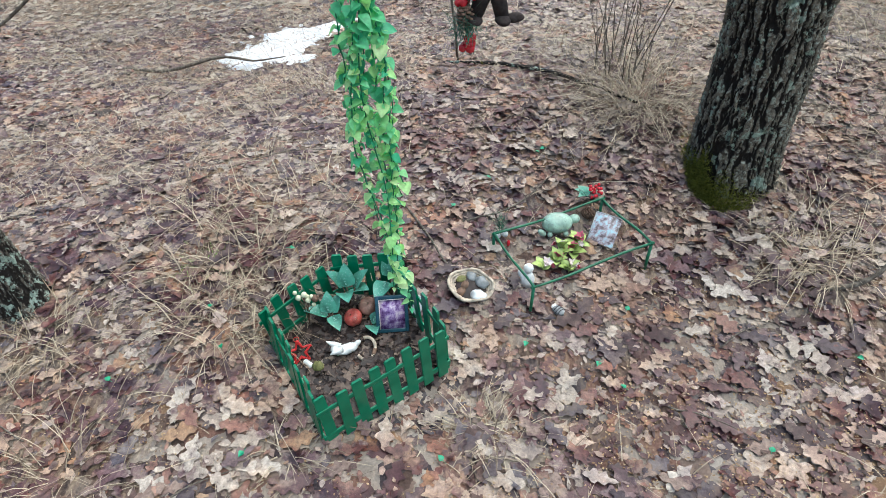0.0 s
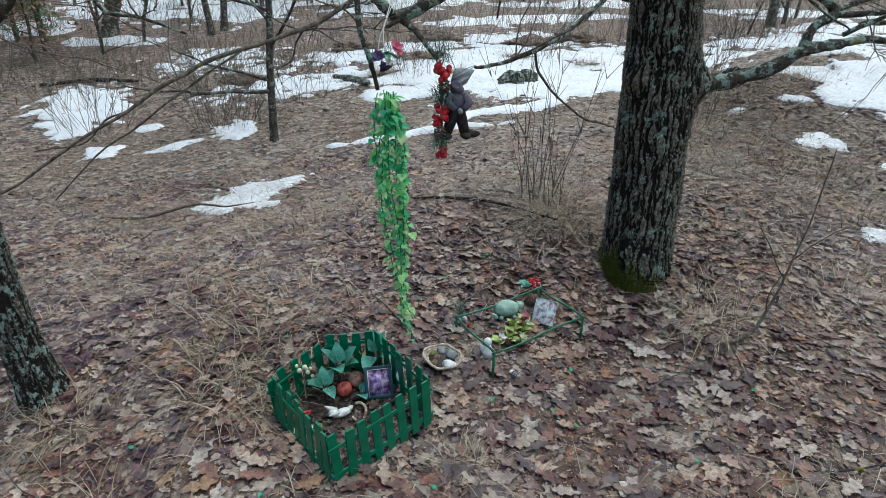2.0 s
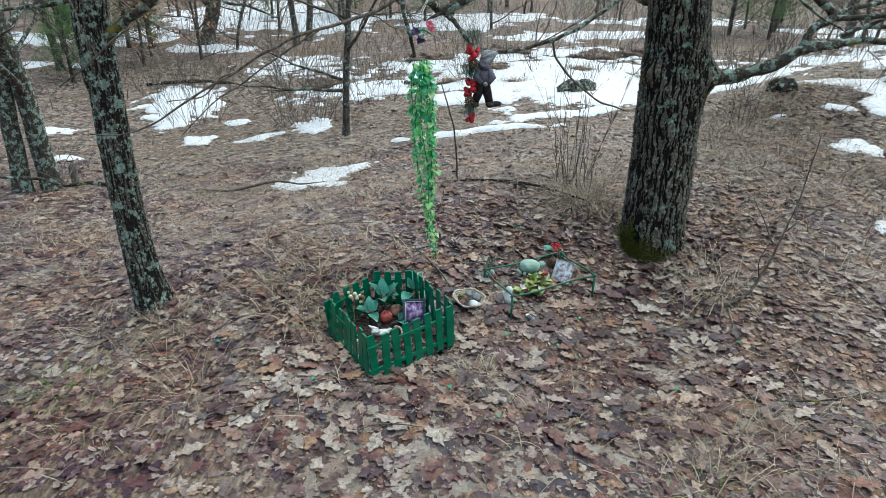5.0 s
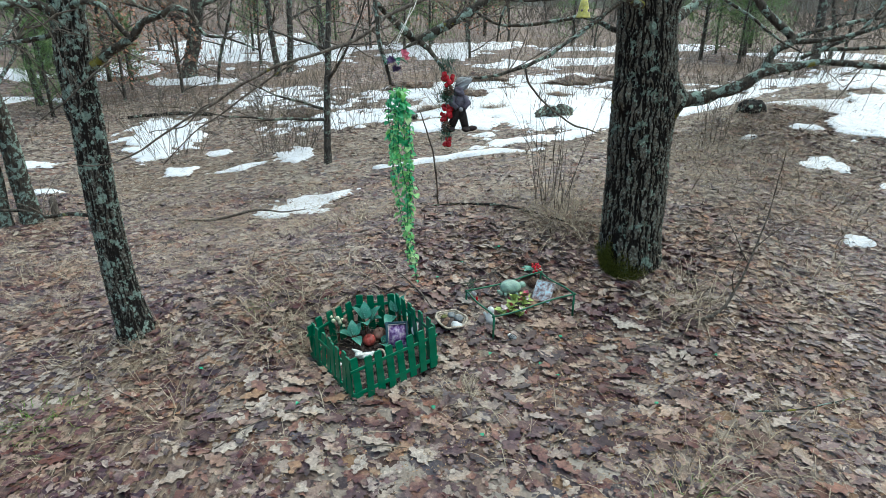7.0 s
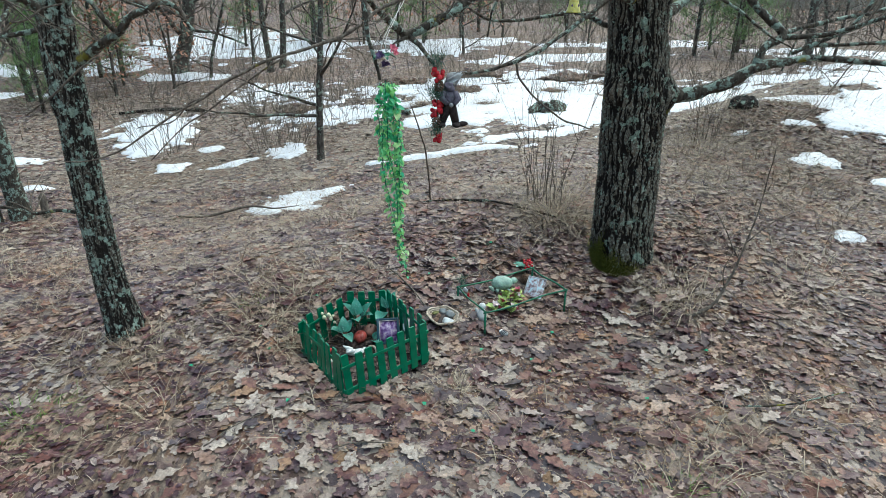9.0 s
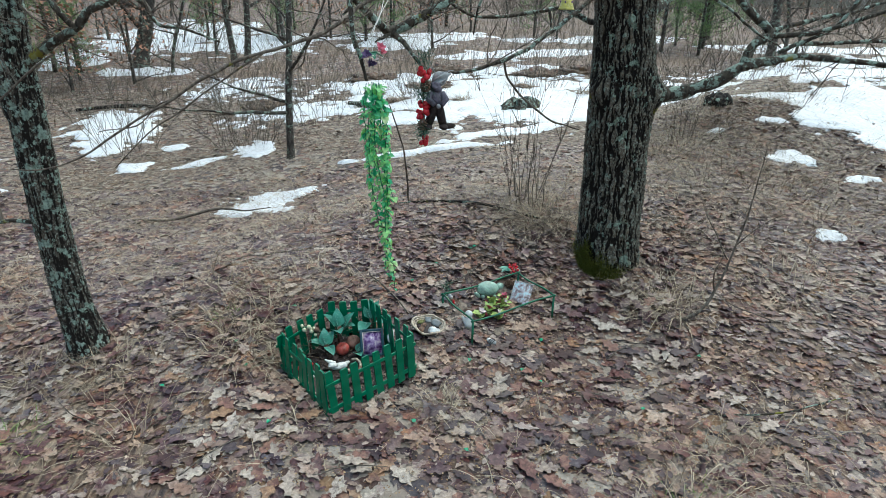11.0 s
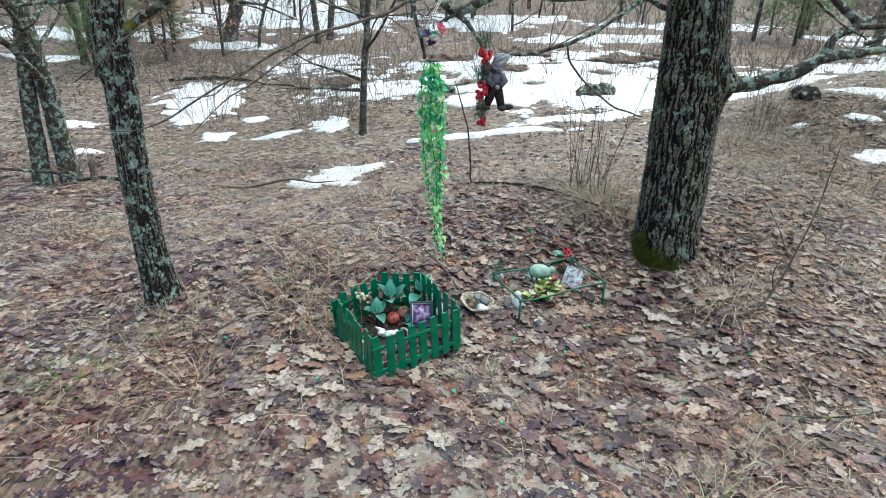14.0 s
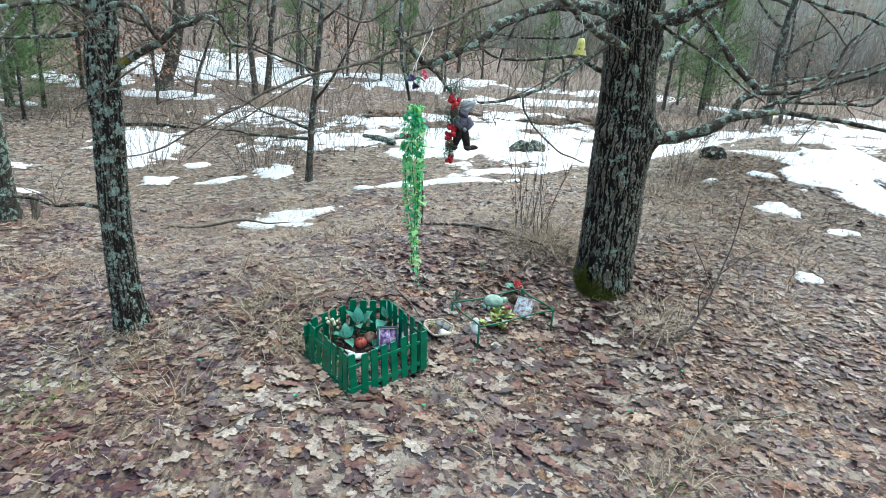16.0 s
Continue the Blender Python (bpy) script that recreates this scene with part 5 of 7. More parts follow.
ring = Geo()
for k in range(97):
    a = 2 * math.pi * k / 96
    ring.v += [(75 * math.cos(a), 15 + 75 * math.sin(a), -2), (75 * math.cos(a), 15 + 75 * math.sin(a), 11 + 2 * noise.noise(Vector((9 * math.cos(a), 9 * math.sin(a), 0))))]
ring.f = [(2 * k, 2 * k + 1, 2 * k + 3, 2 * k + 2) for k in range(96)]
tagged(part("backdrop", ring, backdrop_material()), "pale, faintly glowing backdrop ring of far bare forest closing the view", "forest", kind="structure")


# ---- small things ----
RED = plain("red_gloss", (0.62, 0.02, 0.035), 0.25, vary=0.3, scale=60)
RED_WIRE = plain("red_tinsel", (0.55, 0.02, 0.02), 0.45, vary=0.5, scale=120)
APPLE = plain("faded_red_skin", (0.45, 0.075, 0.06), 0.4, vary=0.35, scale=45, speck=(0.36, 0.2, 0.13))
APPLE_BROWN = plain("browned_skin", (0.30, 0.16, 0.12), 0.5, vary=0.35, scale=45, speck=(0.2, 0.12, 0.08))
WHITE = plain("white_ceramic", (0.74, 0.75, 0.73), 0.3, vary=0.18, scale=30)
CREAM = plain("cream_berry", (0.72, 0.70, 0.48), 0.35, vary=0.2, scale=60)
# lightened green and mint specks paint in the sheen on the leaf tops
TEAL_LEAF = plain("teal_fabric_leaf", (0.075, 0.265, 0.19), 0.36, vary=0.5, scale=22, speck=(0.25, 0.43, 0.37))
FRAME_TEAL = plain("dark_teal_frame", (0.008, 0.05, 0.075), 0.35, vary=0.3, scale=40)
PALE_GREEN = plain("pale_green_glaze", (0.35, 0.50, 0.40), 0.35, vary=0.28, scale=24, speck=(0.22, 0.28, 0.22))
WOOD = plain("weathered_wood", (0.17, 0.10, 0.065), 0.8, vary=0.45, scale=40, bumps=0.6)
WICKER = plain("bleached_wicker", (0.52, 0.43, 0.33), 0.7, vary=0.35, scale=50, bumps=0.5)
STONE = plain("grey_pebble", (0.26, 0.27, 0.27), 0.6, vary=0.35, scale=30)
PINK = plain("pink_petal", (0.66, 0.15, 0.22), 0.55, vary=0.25, scale=60)
BLUSH = plain("blush_petal", (0.78, 0.66, 0.64), 0.55, vary=0.2, scale=60)
LIME = plain("lime_leaf", (0.36, 0.46, 0.14), 0.5, vary=0.4, scale=40)
PURPLE = plain("purple_petal", (0.12, 0.07, 0.18), 0.6, vary=0.4, scale=60)
FIR = blade_material("fir_sprig", [(0.0, (0.02, 0.07, 0.045)), (1.0, (0.07, 0.16, 0.10))])
PLUSH_GREY = plain("grey_plush", (0.28, 0.29, 0.31), 0.95, vary=0.3, scale=80, bumps=0.8)
PLUSH_DARK = plain("dark_plush", (0.028, 0.018, 0.016), 0.95, vary=0.3, scale=80, bumps=0.8)
PLUSH_VIOLET = plain("violet_grey_cloth", (0.13, 0.115, 0.15), 0.95, vary=0.3, scale=80, bumps=0.8)
VEIL = plain("grey_gauze", (0.46, 0.48, 0.49), 0.6, vary=0.25, scale=50)
YELLOW = plain("yellow_glaze", (0.62, 0.56, 0.12), 0.3, vary=0.3, scale=50, speck=(0.75, 0.72, 0.5))
RIBBON = plain("white_ribbon", (0.55, 0.54, 0.5), 0.6, vary=0.1)
CLAY = plain("olive_moss_ball", (0.17, 0.17, 0.06), 0.9, vary=0.4, scale=70, bumps=0.8)
BLACK = plain("black_cloth", (0.03, 0.03, 0.035), 0.8, vary=0.3, scale=60)


def picture_material(name, stops):
    m, n, l, b = material(name, 0.25)
    t = noise_tex(n, l, coords(n, l), 38, 4, 0.6)
    l.new(ramp(n, l, t, stops), b.inputs["Base Color"])
    return m


PICTURE = picture_material("violet_print", [(0.36, (0.07, 0.03, 0.12)), (0.46, (0.22, 0.12, 0.32)), (0.53, (0.42, 0.29, 0.52)), (0.62, (0.68, 0.56, 0.66))])
# the ramp's light blue end paints the sleeve's glare into the print
SLEEVE = picture_material("faded_print_glare", [(0.34, (0.09, 0.075, 0.07)), (0.44, (0.22, 0.17, 0.18)), (0.52, (0.42, 0.38, 0.42)), (0.60, (0.42, 0.60, 0.66))])


def blade_leaf(length, width, curl=0.25, ribs=7, sheets=2):
    """A pointed heart-shaped leaf along +x, rib sunk, edges lifted, with a thin thickness."""
    g, vs = Geo(), []
    for s in (0.0, -0.0012)[:sheets]:
        for k in range(ribs):
            u = k / (ribs - 1)
            w = width * (math.sin(math.pi * min(1, u * 0.97 + 0.03) ** 0.62)) ** 0.8 if 0 < k < ribs - 1 else 0.002
            z = curl * length * (0.25 - (u - 0.5) ** 2) + s
            vs += [(u * length, -w / 2, z + 0.2 * w), (u * length, 0, z), (u * length, w / 2, z + 0.2 * w)]
    fs = []
    for k in range(ribs - 1):
        a, b = 3 * k, 3 * k + 3
        fs += [(a, a + 1, b + 1, b), (a + 1, a + 2, b + 2, b + 1)]
        o = 3 * ribs
        if sheets == 1:
            continue
        fs += [(b + o, b + 1 + o, a + 1 + o, a + o), (b + 1 + o, b + 2 + o, a + 2 + o, a + 1 + o)]
    return g.add(vs, fs)


def needles(count, radius, length, spread, seed, centre=(0, 0, 0), axis_len=0.05):
    q = np.random.default_rng(seed)
    x, y = centre[0] + q.normal(0, radius, count), centre[1] + q.normal(0, radius, count)
    z = centre[2] + q.uniform(-axis_len / 2, axis_len / 2, count)
    return ribbons(q, x, y, z, q.uniform(0.6, 1.1, count) * length, np.full(count, 0.0022), q.uniform(0.3, spread, count), q.uniform(0, 6.28, count), 0.1, 2)


def bloom(radius, petals, cup=0.5):
    g = Geo()
    for k in range(petals):
        m = pose(0, 0, 0, 0, 0, 360 * k / petals + 7 * k) @ pose(0, 0, 0, 0, -35 - 30 * cup * (k % 2), 0)
        leaf = blade_leaf(radius, radius * 0.9, 0.4, 6)
        g.add([m @ Vector(v) for v in leaf.v], leaf.f)
    g.ball(radius * 0.22, Matrix.Translation((0, 0, radius * 0.18)), 8, 6)
    return g


# inside the picket fence
x, y = -0.492, 1.372
star = thing("star_ornament", pose(x, y, ground_at(x, y) + 0.008, 62, 0, 25), "red tinsel wire star leaning inside the fence", "ornament")
pts = [Vector(((0.043 if k % 2 == 0 else 0.019) * math.sin(math.pi * k / 5), (0.043 if k % 2 == 0 else 0.019) * math.cos(math.pi * k / 5) + 0.036, 0)) for k in range(10)]
for k in range(10):
    a, b = pts[k], pts[(k + 1) % 10]
    part("tinsel_side", Geo().tube([a + (b - a) * u for u in np.linspace(-0.06, 1.06, 7)], 0.0046, 8, 0.5), RED_WIRE, star)
part("tip_loop", Geo().tube([(0.009 * math.cos(a), 0.085 + 0.009 * math.sin(a), 0) for a in np.linspace(0, 6.28, 14)], 0.0012, 5), RED_WIRE, star)

x, y = -0.345, 1.405
gz = ground_at(x, y)
figure = Geo()
fm = pose(x, y, gz + 0.032, 0, 0, 22)
figure.ball(0.022, fm @ pose(0.006, 0.0, 0.0, 0, 8, 10) @ Matrix.Diagonal((2.0, 0.95, 0.72, 1)), 24, 14, lambda c: c * (1 + 0.16 * noise.noise(c * 90)))
figure.ball(0.015, fm @ pose(-0.034, 0.004, 0.010), 16, 11)
figure.ball(0.013, fm @ pose(0.046, 0.012, -0.002, 0, 0, 30) @ Matrix.Diagonal((1.5, 0.8, 0.7, 1)), 14, 9)
for dy, turn, rise in ((0.017, 150, 30), (-0.017, 205, 12)):
    figure.tube([fm @ Vector((-0.014, 0.4 * dy, 0.012)), fm @ Vector((-0.034, dy, 0.022)), fm @ Vector((-0.056, 1.7 * dy, 0.024 + 0.0004 * rise))], [0.013, 0.011, 0.002], 10)
tagged(part("ceramic_figurine", figure, WHITE), "white glazed figurine lying on dark leaves", "figurine")


ring_ob = thing("wicker_ring", pose(-0.275, 1.418, ground_at(-0.275, 1.418) + 0.022, 18, 12, 0), "pale bent wicker ring beside the figurine", "ring")
part("hoop", Geo().tube([(0.034 * math.cos(a), 0.042 * math.sin(a), 0.006 * math.sin(2 * a)) for a in np.linspace(-2.3, 1.9, 22)], 0.006, 8, 0.3), WICKER, ring_ob)
part("binding", Geo().tube([(0.0335 * math.cos(a), 0.0415 * math.sin(a), 0.006 * math.sin(2 * a)) for a in np.linspace(-0.4, 0.1, 6)], 0.0078, 8), WOOD, ring_ob)


def fruit(x, y, radius, mat, label, turn):
    z = ground_at(x, y)
    ob = thing("apple", pose(x, y, z + radius * 0.93 + 0.006, 18, 12, turn), label, "apple", "two apples")

    def shape(c):
        r, h = math.hypot(c.x, c.y), c.z / radius
        dip = 0.20 * math.exp(-(r / (radius * 0.35)) ** 2) * (1 if c.z > 0 else 0.6)
        a = math.atan2(c.y, c.x)
        crease = 1 - 0.10 * math.exp(-(((a + math.pi) % (2 * math.pi) - math.pi) / 0.16) ** 2)
        return Vector((c.x * (1 + 0.06 * h) * crease, c.y * (1 + 0.06 * h) * crease, c.z * (1 - dip) * 0.94))
    part("flesh", Geo().ball(radius, None, 40, 22, shape), mat, ob)
    part("stalk", Geo().tube([(0, 0, radius * 0.7), (0.002, 0.001, radius * 0.95), (0.006, 0.002, radius * 1.15)], [0.0022, 0.0017, 0.0022], 6), WOOD, ob)
    return ob


fruit(-0.331, 1.551, 0.034, APPLE, "shrivelled red apple resting on leaves", -75)
fruit(-0.28, 1.60, 0.036, APPLE_BROWN, "browned old apple beside a red one", -40)

# wreath of rough twigs round the apples
wreath = thing("twig_wreath", (-0.315, 1.625, ground_at(-0.315, 1.625)), "brown ring of rough twisted twigs", "wreath")
wr = random.Random(8)
for k in range(5):
    ph = wr.uniform(0, 6.28)
    line = [(0.115 * math.cos(a) * (1 + 0.06 * math.sin(3 * a + ph)), 0.06 * math.sin(a) + 0.004 * k, 0.028 + 0.03 * math.sin(a) + 0.008 * math.sin(4 * a + ph)) for a in np.linspace(ph, ph + 5.2, 26)]
    part("twig", Geo().tube(line, [0.006 - 0.0001 * j for j in range(26)], 6, 0.6), WOOD, wreath)

# framed print
fw, fh, fb = 0.118, 0.135, 0.013
a, b = Vector((-0.24, 1.486, 0)), Vector((-0.121, 1.498, 0))
mid = (a + b) / 2
frame_turn = math.degrees(math.atan2(b.y - a.y, b.x - a.x))
print_frame = thing("photo_frame", pose(mid.x, mid.y, ground_at(mid.x, mid.y) + 0.012, -34, 0, frame_turn), "dark teal frame with a faded violet print, leaning back", "picture frame")
for px, pz, sx, sz in ((-fw / 2 + fb / 2, fh / 2, fb, fh), (fw / 2 - fb / 2, fh / 2, fb, fh), (0, fb / 2, fw - 2 * fb, fb), (0, fh - fb / 2, fw - 2 * fb, fb)):
    part("frame_rail", Geo().box((sx, 0.016, sz), Matrix.Translation((px, 0, pz)), 0.002), FRAME_TEAL, print_frame)
part("print", Geo().box((fw - 2 * fb + 0.002, 0.004, fh - 2 * fb + 0.002), Matrix.Translation((0, 0.002, fh / 2))), PICTURE, print_frame, "faded violet print")
part("inner_lip", Geo().box((fw - 2 * fb, 0.003, 0.003), Matrix.Translation((0, -0.006, fh - fb - 0.0015))).box((0.003, 0.003, fh - 2 * fb - 0.003), Matrix.Translation((-fw / 2 + fb + 0.0015, -0.006, fh / 2 - 0.002))), BLUSH, print_frame)
part("back_strut", Geo().box((0.03, 0.004, 0.1), pose(0, 0.036, 0.042, 44, 0, 0), 0.001), FRAME_TEAL, print_frame)

x, y = -0.092, 1.545
shell = thing("oval_tag", pose(x, y, ground_at(x, y) + 0.075, -30, 10, 10), "clear oval plastic tag leaning on the frame", "tag")
part("tag_plate", Geo().ball(0.03, Matrix.Diagonal((0.62, 0.16, 1.25, 1)), 20, 12), VEIL, shell)
part("tag_stem", Geo().tube([(0, 0, -0.035), (0.002, 0.006, -0.072)], 0.002, 6), RIBBON, shell)

x, y = -0.43, 1.338
ball_ob = thing("moss_ball", (x, y, ground_at(x, y) + 0.016), "small olive moss-covered ball on the leaves", "ball")
part("ball", Geo().ball(0.02, None, 18, 12, lambda c: c * (1 + 0.12 * noise.noise(c * 160))), CLAY, ball_ob)
x, y = -0.466, 1.354
tube_ob = thing("candle_stub", pose(x, y, ground_at(x, y) + 0.012, 85, 0, 50), "white wax stub lying on the leaves", "candle")
part("wax", Geo().lathe([(0.0, -0.02), (0.009, -0.02), (0.01, -0.018), (0.01, 0.016), (0.008, 0.02), (0.0, 0.019)], 16), WHITE, tube_ob)
part("wick", Geo().tube([(0, 0, 0.018), (0.001, 0.001, 0.026)], 0.0008, 5), BLACK, tube_ob)


def leafy_spray(name, place, spec, label):
    """Large artificial leaves on a bent stem. spec: x, y, z, turn, pitch, length, width."""
    ob = thing(name, place, label, "artificial leaves", "artificial leaf sprays")
    for lx0, ly0, lz0, turn, pitch, ln, wd in spec:
        p = part("leaf", blade_leaf(1.3 * ln, 1.35 * wd, 0.3), TEAL_LEAF, ob)
        p.matrix_local = pose(lx0, ly0, lz0, 0, -pitch, turn)
        part("stem", Geo().tube([(0, 0, -0.02), (lx0 * 0.4, ly0 * 0.4, lz0 * 0.6), (lx0, ly0, lz0 + 0.002)], 0.0018, 5), WOOD, ob)
    return ob


def on(x, y, h=0.0):
    return (x, y, ground_at(x, y) + h)


leafy_spray("leaf_spray", on(-0.415, 1.545, 0.02), [(0, 0, 0.05, 100, 60, 0.065, 0.045), (-0.005, -0.005, 0.045, 190, 25, 0.07, 0.045), (0.012, 0.0, 0.05, 60, 45, 0.06, 0.04), (0.01, -0.008, 0.045, -60, -10, 0.055, 0.04)], "teal fabric leaves beside the apples")
leafy_spray("leaf_spray", on(-0.355, 1.625, 0.02), [(-0.015, 0, 0.09, 170, 50, 0.07, 0.045), (0, 0, 0.09, 100, 70, 0.075, 0.05), (0.03, 0, 0.085, 30, 50, 0.07, 0.045), (-0.01, -0.015, 0.075, -70, 20, 0.07, 0.05), (0.03, -0.01, 0.08, -30, 30, 0.06, 0.045)], "teal fabric leaves rising behind the apples")
leafy_spray("leaf_spray", on(-0.195, 1.655, 0.02), [(0, 0, 0.1, 110, 60, 0.08, 0.05), (0.015, 0, 0.1, 50, 60, 0.075, 0.045), (-0.015, -0.01, 0.085, -110, -10, 0.075, 0.05), (0.02, -0.005, 0.08, -40, 15, 0.065, 0.04)], "teal fabric leaves at the back fence")
leafy_spray("leaf_spray", on(-0.262, 1.525), [(0, 0, 0.02, -70, 20, 0.06, 0.04), (0.0, 0.005, 0.025, 30, 35, 0.05, 0.035)], "green fabric leaf between apple and frame")
spray = thing("berry_pick", on(-0.487, 1.525, 0.06), "cream berry pick leaning on the fence", "ornament")
for dx, dy, dz, r in ((0, 0, 0.13, 0.011), (-0.022, 0, 0.115, 0.011), (0.012, -0.005, 0.108, 0.010), (0.024, 0, 0.122, 0.008), (-0.032, 0.004, 0.135, 0.008), (0.03, -0.008, 0.09, 0.008), (0.006, 0.004, 0.118, 0.009)):
    part("berry", Geo().ball(r, Matrix.Translation((dx, dy, dz)), 12, 8), CREAM, spray)
    part("stem", Geo().tube([(0, 0, -0.02), (dx * 0.3, dy * 0.3, dz * 0.6), (dx, dy, dz - r * 0.8)], 0.0012, 5), WOOD, spray)
part("dried_bloom", Geo().ball(0.014, pose(0.036, 0.0, 0.112), 12, 8, lambda c: c * (1 + 0.3 * noise.noise(c * 200))), WOOD, spray, "dried brown bloom")

# inside the rod edging
x, y = 0.47, 1.985
gz = ground_at(x, y)
pig = Geo()
pm2 = pose(x, y, gz + 0.066, 0, 6, 12)
pig.ball(0.046, pm2 @ Matrix.Diagonal((1.42, 1.0, 0.92, 1)), 30, 18)
pig.ball(0.022, pm2 @ pose(0.075, 0.006, 0.012) @ Matrix.Diagonal((1.1, 0.9, 0.9, 1)), 14, 10)
pig.ball(0.02, pm2 @ pose(-0.072, -0.03, -0.025, 0, 40, 20) @ Matrix.Diagonal((1.4, 0.7, 0.6, 1)), 12, 9)
for dx, dy in ((0.035, -0.03), (0.035, 0.03), (-0.035, -0.03), (-0.035, 0.03)):
    pig.ball(0.012, pm2 @ pose(dx, dy, -0.036) @ Matrix.Diagonal((1, 1, 1.0, 1)), 10, 8)
tagged(part("ceramic_turtle", pig, PALE_GREEN), "pale green glazed animal figurine on the leaves", "figurine")

sleeve = thing("print_in_sleeve", pose(0.643, 1.925, ground_at(0.643, 1.925) + 0.02, -48, 4, -25), "faded print with painted-in glare in a clear sleeve, leaning back", "picture")
part("print", Geo().box((0.105, 0.003, 0.125), Matrix.Translation((0, 0, 0.065)), 0.001), SLEEVE, sleeve)
part("sleeve_edge", Geo().box((0.112, 0.0015, 0.004), Matrix.Translation((0, -0.002, 0.130))).box((0.004, 0.0015, 0.128), Matrix.Translation((-0.0545, -0.002, 0.064))), VEIL, sleeve)
part("prop", Geo().box((0.02, 0.02, 0.06), pose(0, 0.018, 0.055, 8, 0, 0), 0.003), WOOD, sleeve)


def flower_sprig(x, y, h, turn, mat, label, leaves=5, size=0.03):
    ob = thing("artificial_flower", pose(*on(x, y), 0, 0, turn), label, "flower", "artificial flowers")
    part("stem", Geo().tube([(0, 0, -0.02), (0.004, 0, h * 0.6), (0.01, 0, h)], 0.0018, 6), LIME, ob)
    b1 = part("bloom", bloom(size, 7), mat, ob)
    b1.matrix_local = pose(0.01, 0, h, 25, 10, 0)
    b2 = part("bloom", bloom(size * 0.6, 5), BLUSH if mat is PINK else PINK, ob)
    b2.matrix_local = pose(0.028, -0.015, h * 0.85, 50, 20, 60)
    for k in range(leaves):
        p = part("leaf", blade_leaf(0.058, 0.042, 0.3), LIME, ob)
        p.matrix_local = pose(0, 0, h * (0.35 + 0.1 * k), 0, -15 - 8 * k, 75 * k + 30)
    return ob


for x, y, h, turn, mat, n_l in ((0.395, 1.79, 0.05, 10, BLUSH, 3), (0.45, 1.82, 0.055, 80, PINK, 6), (0.475, 1.86, 0.075, 160, BLUSH, 7), (0.53, 1.88, 0.06, 230, PINK, 6), (0.55, 1.92, 0.07, 300, PINK, 5), (0.5, 1.80, 0.045, 20, BLUSH, 5)):
    flower_sprig(x, y, h, turn, mat, "pink and white cloth flower with lime leaves" if mat is PINK else "white cloth flower with lime leaves", n_l)

x, y = 0.328, 1.735
gz = ground_at(x, y)
angel = Geo()
am = pose(x, y, gz, 0, 0, 30)
angel.lathe([(0.0, 0.0), (0.03, 0.0), (0.028, 0.03), (0.017, 0.055), (0.008, 0.062), (0.0, 0.063)], 18, am)
angel.ball(0.02, am @ pose(0, 0, 0.078), 14, 10)
for s in (-1, 1):
    angel.ball(0.022, am @ pose(0.022 * s, 0.014, 0.045, 0, 25 * s, 20 * s) @ Matrix.Diagonal((0.5, 0.3, 1.2, 1)), 10, 8)
tagged(part("white_figurine", angel, WHITE), "small grey-white figurine standing at the edging", "figurine")

x, y = 0.235, 1.945
pick = thing("fir_pick", on(x, y), "dark green fir pick with white berries by the edging", "ornament")
vs, fs = needles(160, 0.012, 0.05, 1.3, 41, (0, 0, 0.05), 0.1)
tagged(part("needles", bulk_mesh("needles", vs, fs, FIR), FIR, pick), kind="stuff")
for dx, dy, dz in ((0.012, -0.012, 0.035), (-0.012, -0.014, 0.025), (0.02, 0.002, 0.02)):
    part("berry", Geo().ball(0.0125, Matrix.Translation((dx, dy, dz)), 12, 8), WHITE, pick)
part("red_bud", Geo().ball(0.01, pose(0.03, -0.045, 0.012) @ Matrix.Diagonal((0.7, 0.7, 1.6, 1)), 10, 8), RED, pick, "red bud")

x, y = 0.645, 2.125
sprig = thing("red_sprig", on(x, y), "red berry sprig with a teal bow at the edging corner", "ornament")
sr = random.Random(3)
for k in range(16):
    a, q = sr.uniform(0, 6.28), sr.uniform(0.005, 0.032)
    dx, dy, dz = q * math.cos(a), q * math.sin(a), 0.055 + sr.uniform(0, 0.055)
    part("berry", Geo().ball(0.0075, Matrix.Translation((dx, dy, dz)), 8, 6), RED, sprig)
part("stem", Geo().tube([(0, 0, -0.02), (0.003, 0.002, 0.05), (0.0, 0.0, 0.1)], 0.002, 6), WOOD, sprig)
for s, t in ((-1, 160), (1, 215), (1, 130)):
    p = part("bow_loop", blade_leaf(0.065, 0.05, 0.5), TEAL_LEAF, sprig)
    p.matrix_local = pose(-0.03, 0.0, 0.05, 0, -25, t)
cone = thing("pine_cone", pose(*on(0.617, 2.075, 0.02), 70, 0, 30), "brown pine cone lying in the bed", "cone")
g = Geo()
for k in range(60):
    u = k / 60
    a, r = k * 2.4, 0.021 * math.sin(math.pi * (0.15 + 0.8 * u))
    g.ball(0.008, pose(r * math.cos(a), r * math.sin(a), -0.03 + 0.06 * u, 0, 0, math.degrees(a)) @ pose(0, 0, 0, 0, -35, 0) @ Matrix.Diagonal((1.1, 0.9, 0.35, 1)), 6, 4)
part("cone_body", g, WOOD, cone)
disc = thing("wood_disc", pose(*on(0.668, 2.14, 0.05), 60, 0, -10), "sawn wooden ring leaning at the corner post", "ornament")
part("ring", Geo().lathe([(0.009, -0.006), (0.019, -0.006), (0.021, 0), (0.019, 0.006), (0.009, 0.006), (0.009, -0.006)], 20), WICKER, disc)
part("stake", Geo().tube([(0, -0.02, 0), (0, -0.055, -0.035)], 0.004, 6), WOOD, disc)
wasp = thing("striped_pebble", pose(*on(0.437, 1.61, 0.012), 0, 0, 40), "grey striped pebble with a white tip", "pebble")
